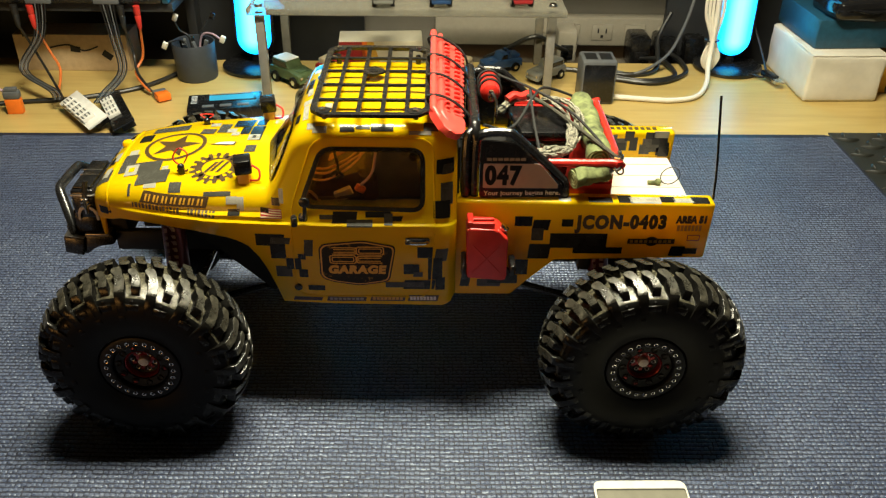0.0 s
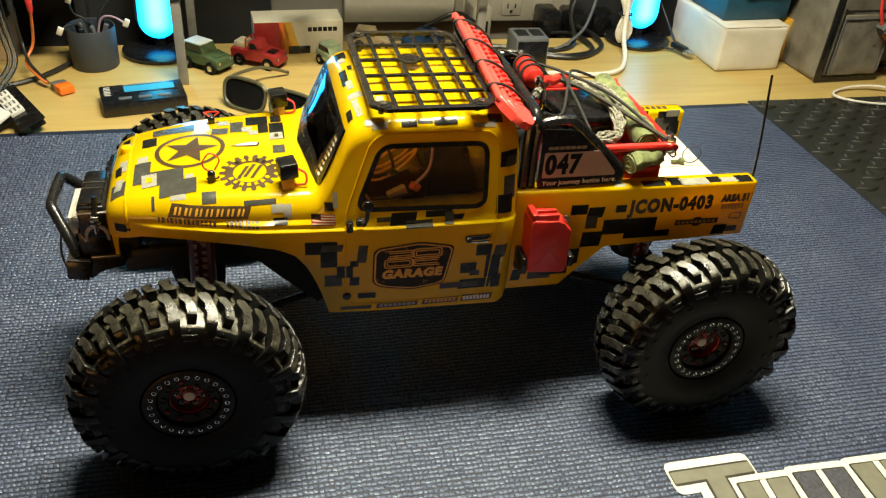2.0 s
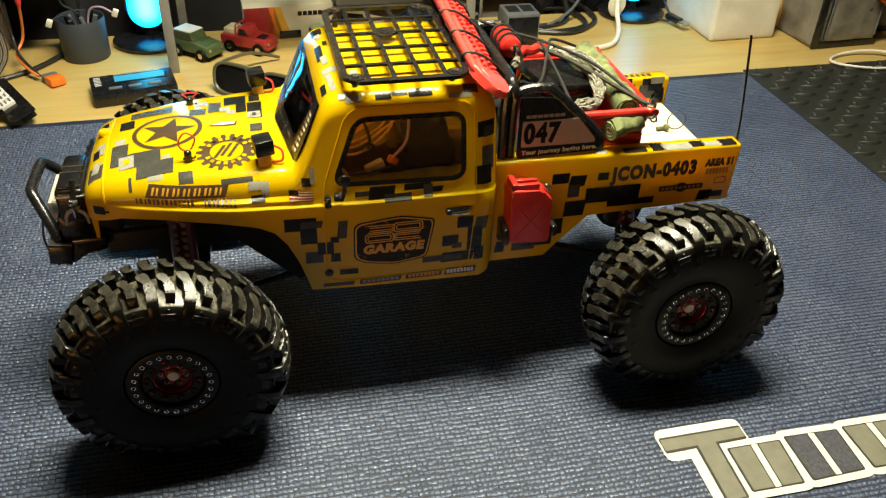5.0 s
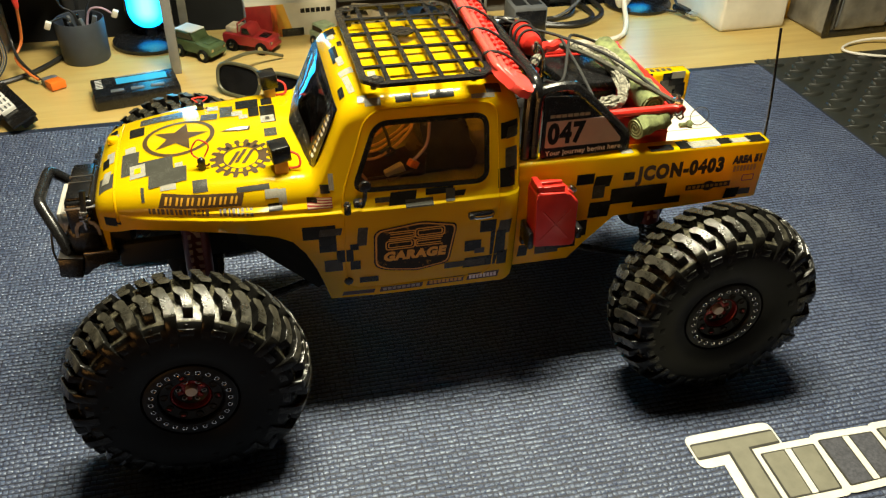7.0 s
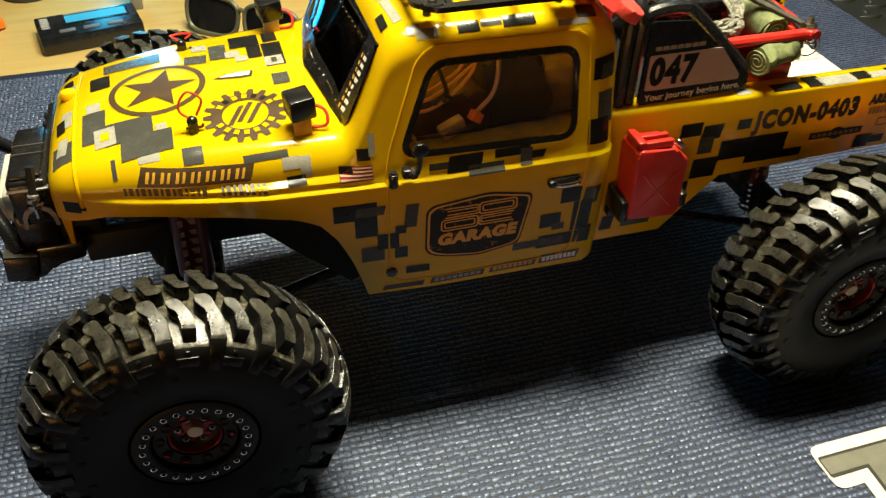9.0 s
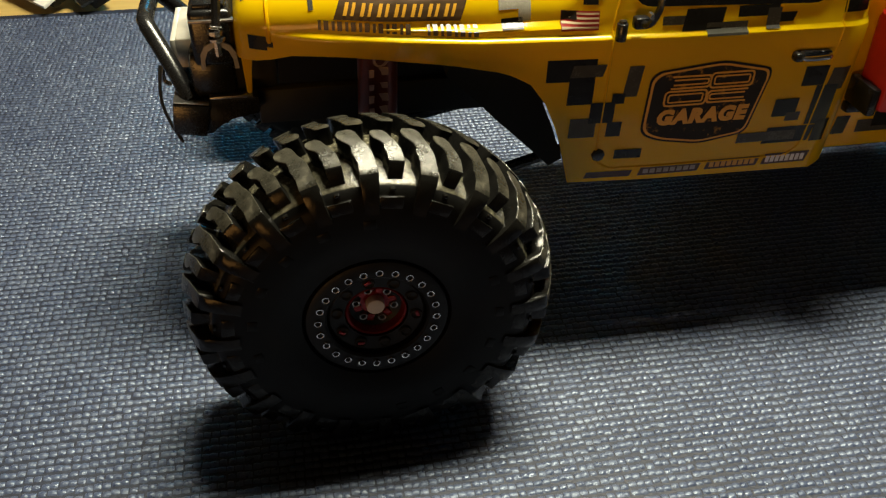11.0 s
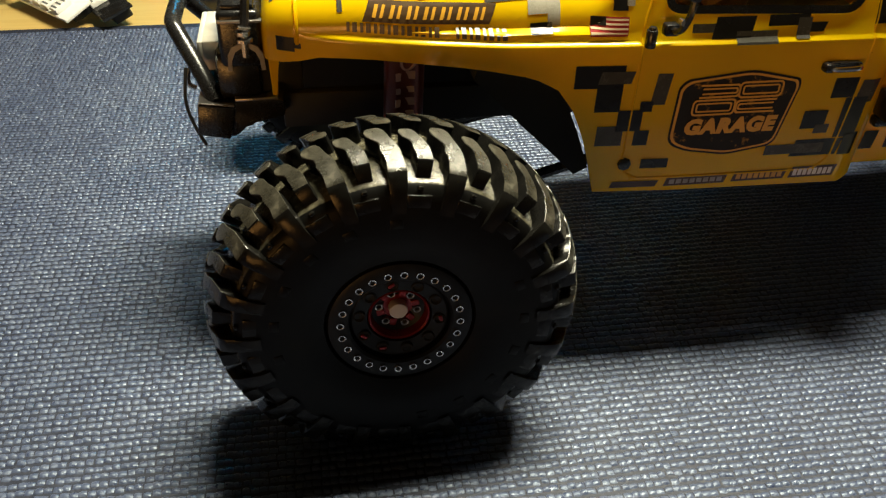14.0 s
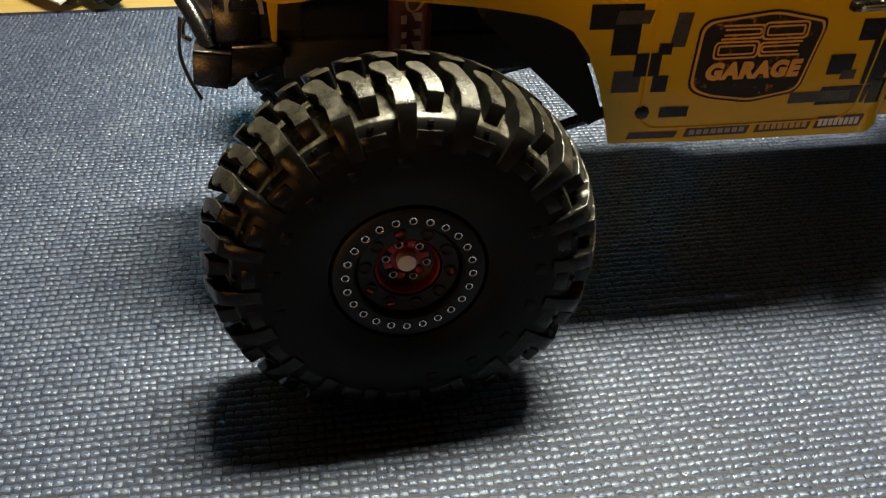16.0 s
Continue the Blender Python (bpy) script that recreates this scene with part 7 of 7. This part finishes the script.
for pts, mtl in (([(-0.302, 0.550, 0.02), (-0.304, 0.551, 0.060), (-0.318, 0.552, 0.072), (-0.322, 0.548, 0.092)], WIRE_BLACK), ([(-0.305, 0.545, 0.02), (-0.312, 0.540, 0.058), (-0.325, 0.528, 0.062), (-0.335, 0.520, 0.058)], WIRE_BLACK),
                 ([(-0.295, 0.553, 0.02), (-0.285, 0.550, 0.062), (-0.268, 0.543, 0.070), (-0.252, 0.538, 0.062)], WIRE_VIOLET), ([(-0.295, 0.558, 0.02), (-0.288, 0.560, 0.065), (-0.270, 0.565, 0.090)], WIRE_BLACK)):
    w = thing("spare_cable", pts[0], "thin spare cable with a small plug sticking out of the cup", "cable", "spare cables")
    part("wire", moved(tube(pts, 0.0015, 8, 6), CUP), mtl, w)
    part("end_plug", moved(bx(0.0075, 0.0055, 0.011, (pts[-1][0], pts[-1][1], pts[-1][2] - 0.004), 0.0012, 2, (10, 25, 0)), CUP), WIRE_WHITE if mtl is WIRE_VIOLET or pts[-1][2] in (0.092, 0.058) else BLACK, w)

# battery meter
meter = thing("battery_meter", (-0.240, 0.442, DESK), "black battery meter with a lit blue screen", "battery meter")
mm = pose(-0.2400, 0.4420, DESK, 0, 0, 11)
part("case", moved(bx(0.090, 0.050, 0.0170, (0, 0, 0), 0.002), mm), BLACK, meter)
part("screen_frame", moved(bx(0.060, 0.020, 0.0008, (0.008, 0.008, 0.0168), 0.0003), mm), SHINY_BLACK, meter)
part("screen", moved(bx(0.054, 0.0155, 0.0006, (0.008, 0.008, 0.0174)), mm), SCREEN_GLOW, meter, "lit blue screen")
for k in range(3):
    part("button", moved(bx(0.014, 0.006, 0.0016, (-0.020 + 0.021 * k, -0.0155, 0.0166), 0.0006), mm), GREY_PLASTIC, meter)
for k in range(6):
    part("print_mark", moved(bx(0.007, 0.0014, 0.0003, (-0.0370, 0.018 - 0.0042 * k, 0.0169)), mm), WHITE_VINYL, meter)
part("print_mark", moved(bx(0.050, 0.0024, 0.0003, (0.006, 0.0215, 0.0169)), mm), CAMO_GREY, meter)

# sunglasses
SPEC = pose(-0.148, 0.440, 0, 0, 0, -38) @ Matrix.Scale(1.12, 4) @ pose(0.148, -0.438, 0)
specs = thing("sunglasses", (-0.12, 0.435, DESK), "olive framed sunglasses with dark lenses", "sunglasses")
OLIVE_FRAME = plain("olive_frame", (0.085, 0.080, 0.045), 0.4, var=0.1)
for cx in (-0.123, -0.067):
    rim = []
    for k in range(24):
        a = 2 * math.pi * k / 24
        c, q = math.cos(a), math.sin(a)
        u, v = math.copysign(abs(c) ** 0.6, c), math.copysign(abs(q) ** 0.7, q)
        rim.append((cx + 0.0250 * u * (1 + 0.06 * v), 0.434 + 0.004 * v, DESK + 0.0175 + 0.0150 * v))
    f = part("rim", moved(tube(rim, 0.0019, 8, 2, True), SPEC), OLIVE_FRAME, specs)
    lens = bmesh.new()
    lens.faces.new([lens.verts.new((cx + (p[0] - cx) * 0.97, p[1], DESK + 0.0175 + (p[2] - DESK - 0.0175) * 0.97)) for p in rim])
    bmesh.ops.solidify(lens, geom=lens.faces[:], thickness=0.001)
    part("lens", moved(lens, SPEC), SHINY_BLACK, f, "dark glossy lens")
part("bridge", moved(tube([(-0.098, 0.437, 0.021), (-0.095, 0.435, 0.024), (-0.092, 0.437, 0.021)], 0.0018, 8), SPEC), OLIVE_FRAME, specs)
for x, s in ((-0.148, -1), (-0.041, 1)):
    part("temple_arm", moved(tube([(x, 0.438, 0.023), (x + s * 0.003, 0.462, 0.021), (x + s * 0.001, 0.500, 0.015), (x - s * 0.010, 0.532, 0.001)], 0.0018, 8), SPEC), OLIVE_FRAME, specs)

# ---- right of the desk ----
hub_box = thing("usb_tower", (0.228, 0.497, DESK), "dark grey upright charger with two ports on top", "usb charger")
part("case", span(0.2060, 0.2500, 0.478, 0.520, DESK, 0.0540, 0.003), GREY_PLASTIC, hub_box)
part("front", span(0.2085, 0.2475, 0.4772, 0.4785, 0.0, 0.0500, 0.0005), BLACK, hub_box)
for x in (0.2185, 0.2375):
    part("port", span(x - 0.0075, x + 0.0075, 0.488, 0.510, 0.0536, 0.0545, 0.0003), DARK, hub_box, "recessed port")
solid("white_cable", tube([(0.252, 0.493, 0.002), (0.285, 0.490, 0.001), (0.325, 0.485, 0.001), (0.362, 0.498, 0.001), (0.385, 0.535, 0.004), (0.395, 0.570, 0.020), (0.400, 0.585, 0.060), (0.400, 0.590, 0.120)], 0.0033, 10, 8), WIRE_WHITE, "white mains cable curving over the desk", "cable")
bundle = thing("cable_bundle", (0.402, 0.59, 0.02), "looped white cable bundle tied in the middle", "cable")
for k in range(6):
    o = 0.0024 * (k - 2.5)
    part("loop", tube([(0.400 + o * 0.4, 0.588 + 0.002 * (k % 3), 0.045), (0.398 + o * 1.3, 0.586, 0.020), (0.402 + o * 0.6, 0.588, 0.006), (0.407 + o * 1.2, 0.590, 0.022), (0.402 + o * 0.5, 0.590, 0.048), (0.398 + o * 2.0, 0.592, 0.085), (0.396 + o * 1.6, 0.594, 0.140)], 0.0021, 6, 5), WIRE_WHITE, bundle)
part("tie", tube([(0.400 + 0.010 * math.cos(a), 0.588 + 0.006 * math.sin(a), 0.046) for a in [k * math.pi / 5 for k in range(10)]], 0.0012, 6, 2, True), WIRE_BLACK, bundle)
for i, pts in enumerate(([(0.262, 0.560, 0.001), (0.320, 0.545, 0.001), (0.368, 0.580, 0.001), (0.372, 0.620, 0.004), (0.365, 0.668, 0.0)], [(0.258, 0.572, 0.001), (0.305, 0.552, 0.001), (0.352, 0.572, 0.001), (0.345, 0.625, 0.004), (0.325, 0.668, -0.01)],
                         [(0.180, 0.600, 0.001), (0.230, 0.588, 0.001), (0.290, 0.575, 0.001), (0.330, 0.592, 0.003), (0.340, 0.640, 0.030), (0.360, 0.665, 0.060)], [(0.215, 0.668, 0.0), (0.195, 0.630, 0.020), (0.160, 0.615, 0.040), (0.120, 0.620, 0.020), (0.090, 0.628, 0.003)],
                         [(0.268, 0.590, 0.001), (0.300, 0.575, 0.003), (0.345, 0.600, 0.020), (0.375, 0.640, 0.050), (0.390, 0.660, 0.090)])):
    solid("desk_cable", tube(pts, 0.0032 if i != 4 else 0.0022, 8, 7), WIRE_BLACK if i != 4 else GREY_PLASTIC, "black cable lying in loose loops", "cable", "desk cables")
usb = thing("usb_lead", (0.485, 0.555, DESK), "black lead with a bright usb plug", "cable")
part("wire", tube([(0.440, 0.620, 0.002), (0.458, 0.585, 0.001), (0.475, 0.565, 0.004), (0.480, 0.600, 0.020), (0.470, 0.640, 0.060)], 0.0017, 8, 6), WIRE_BLACK, usb)
part("moulding", bx(0.012, 0.028, 0.008, (0.479, 0.560, 0.003), 0.002, 2, (0, 0, 12)), BLACK, usb)
part("plug_shell", bx(0.012, 0.013, 0.0050, (0.4835, 0.5395, 0.004), 0.0006, 2, (0, 0, 12)), STEEL, usb)

wbox = thing("white_carton", (0.553, 0.56, DESK), "scuffed white card box", "box")
wm = pose(0.5480, 0.5620, DESK, 0, 0, 1.5)
crate = bx(0.098, 0.138, 0.0620, (0, 0, 0), 0.004, 3)
bmesh.ops.subdivide_edges(crate, edges=[e for e in crate.edges if e.calc_length() > 0.02], cuts=8, use_grid_fill=True)
for v in crate.verts:
    if v.co.z > 0.003:
        v.co += Vector(noise.noise_vector(v.co * 34)) * 0.0016 + Vector(noise.noise_vector(v.co * 110)) * 0.0006
part("box", moved(crate, wm), WHITE_CARD, wbox, smooth=60)
part("lid_flap", moved(bx(0.0985, 0.060, 0.0016, (0, -0.0385, 0.0612), 0.0006), wm), WHITE_CARD, wbox)
solid("blue_box", bx(0.100, 0.120, 0.038, (0.556, 0.578, 0.0600), 0.003, 2, (0, 0, 3)), BLUE_CARD, "dark blue box on the white carton", "box")
pouch = bx(0.092, 0.075, 0.030, (0, 0, 0), 0.011, 3)
bmesh.ops.subdivide_edges(pouch, edges=pouch.edges[:], cuts=2, use_grid_fill=True)
for v in pouch.verts:
    v.co += Vector(noise.noise_vector(v.co * 42)) * 0.0030
wallet = thing("vinyl_pouch", (0.566, 0.545, 0.0956), "glossy black vinyl pouch lying on the box", "pouch")
part("pouch", moved(pouch, pose(0.5660, 0.5450, 0.0960, 0, 0, 4)), SHINY_BLACK, wallet)
part("fold", tube([(0.524, 0.508, 0.1100), (0.545, 0.5065, 0.1130), (0.570, 0.5062, 0.1110), (0.608, 0.508, 0.1150)], 0.0022, 8), SHINY_BLACK, wallet)
part("clasp", bx(0.046, 0.032, 0.004, (0.560, 0.548, 0.1255), 0.001, 2, (0, 0, 5)), OUTLET, wallet)
solid("yellow_card", bx(0.016, 0.070, 0.060, (0.618, 0.560, DESK), 0.001), GOLD_VINYL, "yellow card packet beside the carton", "packet")


def fabric_box(name, x, y, w, d, h, turn, label):
    ob = thing(name, (x, y, DESK), label, "bag", "grey bags")
    fm = pose(x, y, DESK, 0, 0, turn)
    bm = bx(w, d, h, (0, 0, 0), 0.006, 3)
    bmesh.ops.subdivide_edges(bm, edges=[e for e in bm.edges if e.calc_length() > 0.02], cuts=10, use_grid_fill=True)
    for v in bm.verts:
        if v.co.z > 0.004:
            v.co += Vector(noise.noise_vector(v.co * 26 + Vector((x * 9, 0, 0)))) * 0.0050 + Vector(noise.noise_vector(v.co * 75)) * 0.0018
    part("body", moved(bm, fm), BAG_GREY, ob)
    pk = bx(w * 0.80, 0.006, h * 0.62, (w * 0.03, -d / 2 - 0.0015, h * 0.08), 0.0016)
    bmesh.ops.subdivide_edges(pk, edges=[e for e in pk.edges if e.calc_length() > 0.02], cuts=10, use_grid_fill=True)
    for v in pk.verts:
        v.co.y += noise.noise(v.co * 90) * 0.0022
    part("pocket", moved(pk, fm), BAG_GREY, ob, "flat wrinkled front pocket", 60)
    part("pocket_hem", moved(tube([(-w * 0.36, -d / 2 - 0.005, h * 0.12), (-w * 0.36, -d / 2 - 0.005, h * 0.66), (w * 0.42, -d / 2 - 0.005, h * 0.66), (w * 0.42, -d / 2 - 0.005, h * 0.12)], 0.0013, 6, 1), fm), GREY_PLASTIC, ob)
    part("zip", moved(tube([(-w * 0.37, -d / 2 - 0.003, h * 0.10), (-w * 0.37, -d / 2 - 0.003, h * 0.70), (-w * 0.30, -d / 2 - 0.003, h * 0.73), (w * 0.42, -d / 2 - 0.003, h * 0.73)], 0.0015, 6), fm), SATIN, ob)
    part("edge_band", moved(merge(bx(w * 1.01, 0.003, 0.010, (0, -d / 2 - 0.0006, 0.0005), 0.001), bx(0.010, 0.003, h * 0.9, (-w * 0.47, -d / 2 - 0.0012, 0.004), 0.001)), fm), SATIN, ob)
    part("patch", moved(bx(w * 0.55, 0.0018, h * 0.22, (w * 0.06, -d / 2 - 0.0028, h * 0.36), 0.0008), fm), GREY_PLASTIC, ob)


fabric_box("storage_bag", 0.6720, 0.5250, 0.100, 0.150, 0.135, 3, "grey fabric storage bag with a zipped front pocket")
fabric_box("storage_bag", 0.8000, 0.5550, 0.110, 0.130, 0.120, -14, "grey fabric storage bag with a zipped front pocket")
big_plug(0.7270, 0.4400, 0.0560, -90, 55, "orange power plug with a grey collar hanging over a bag", 1.4)
solid("plug_lead", tube([(0.696, 0.440, 0.078), (0.688, 0.443, 0.100), (0.690, 0.456, 0.128), (0.694, 0.485, 0.141), (0.700, 0.540, 0.139)], 0.0022, 8, 6), WIRE_RED, "red lead of the orange plug", "cable")
solid("cable_ring", tube([(0.672 + 0.050 * math.cos(a), 0.392 + 0.028 * math.sin(a), 0.0022 + 0.0016 * math.sin(a * 2)) for a in [2 * math.pi * k / 16 for k in range(16)]], 0.0018, 8, 4, True), WIRE_WHITE, "white cable lying in a ring", "cable")

laptop = thing("laptop", (0.80, 0.26, DESK), "open silver laptop with a dark screen", "laptop")
lm = pose(0.7835, 0.1980, DESK + 0.0052, 0, 0, -30)
part("base", moved(bx(0.30, 0.20, 0.0120, (0, 0, 0), 0.003), lm), SILVER, laptop)
part("keyboard", moved(bx(0.26, 0.09, 0.0010, (0, 0.03, 0.0118), 0.0004), lm), BLACK, laptop)
part("lid", moved(bx(0.30, 0.006, 0.19, (0, 0.100, 0.0100), 0.002, 2, (-14, 0, 0)), lm), GREY_PLASTIC, laptop, "dark lid")
part("screen", moved(bx(0.285, 0.0008, 0.172, (0, 0.0965, 0.0190), 0.0, 2, (-14, 0, 0)), lm), SHINY_BLACK, laptop, "dark glossy screen")
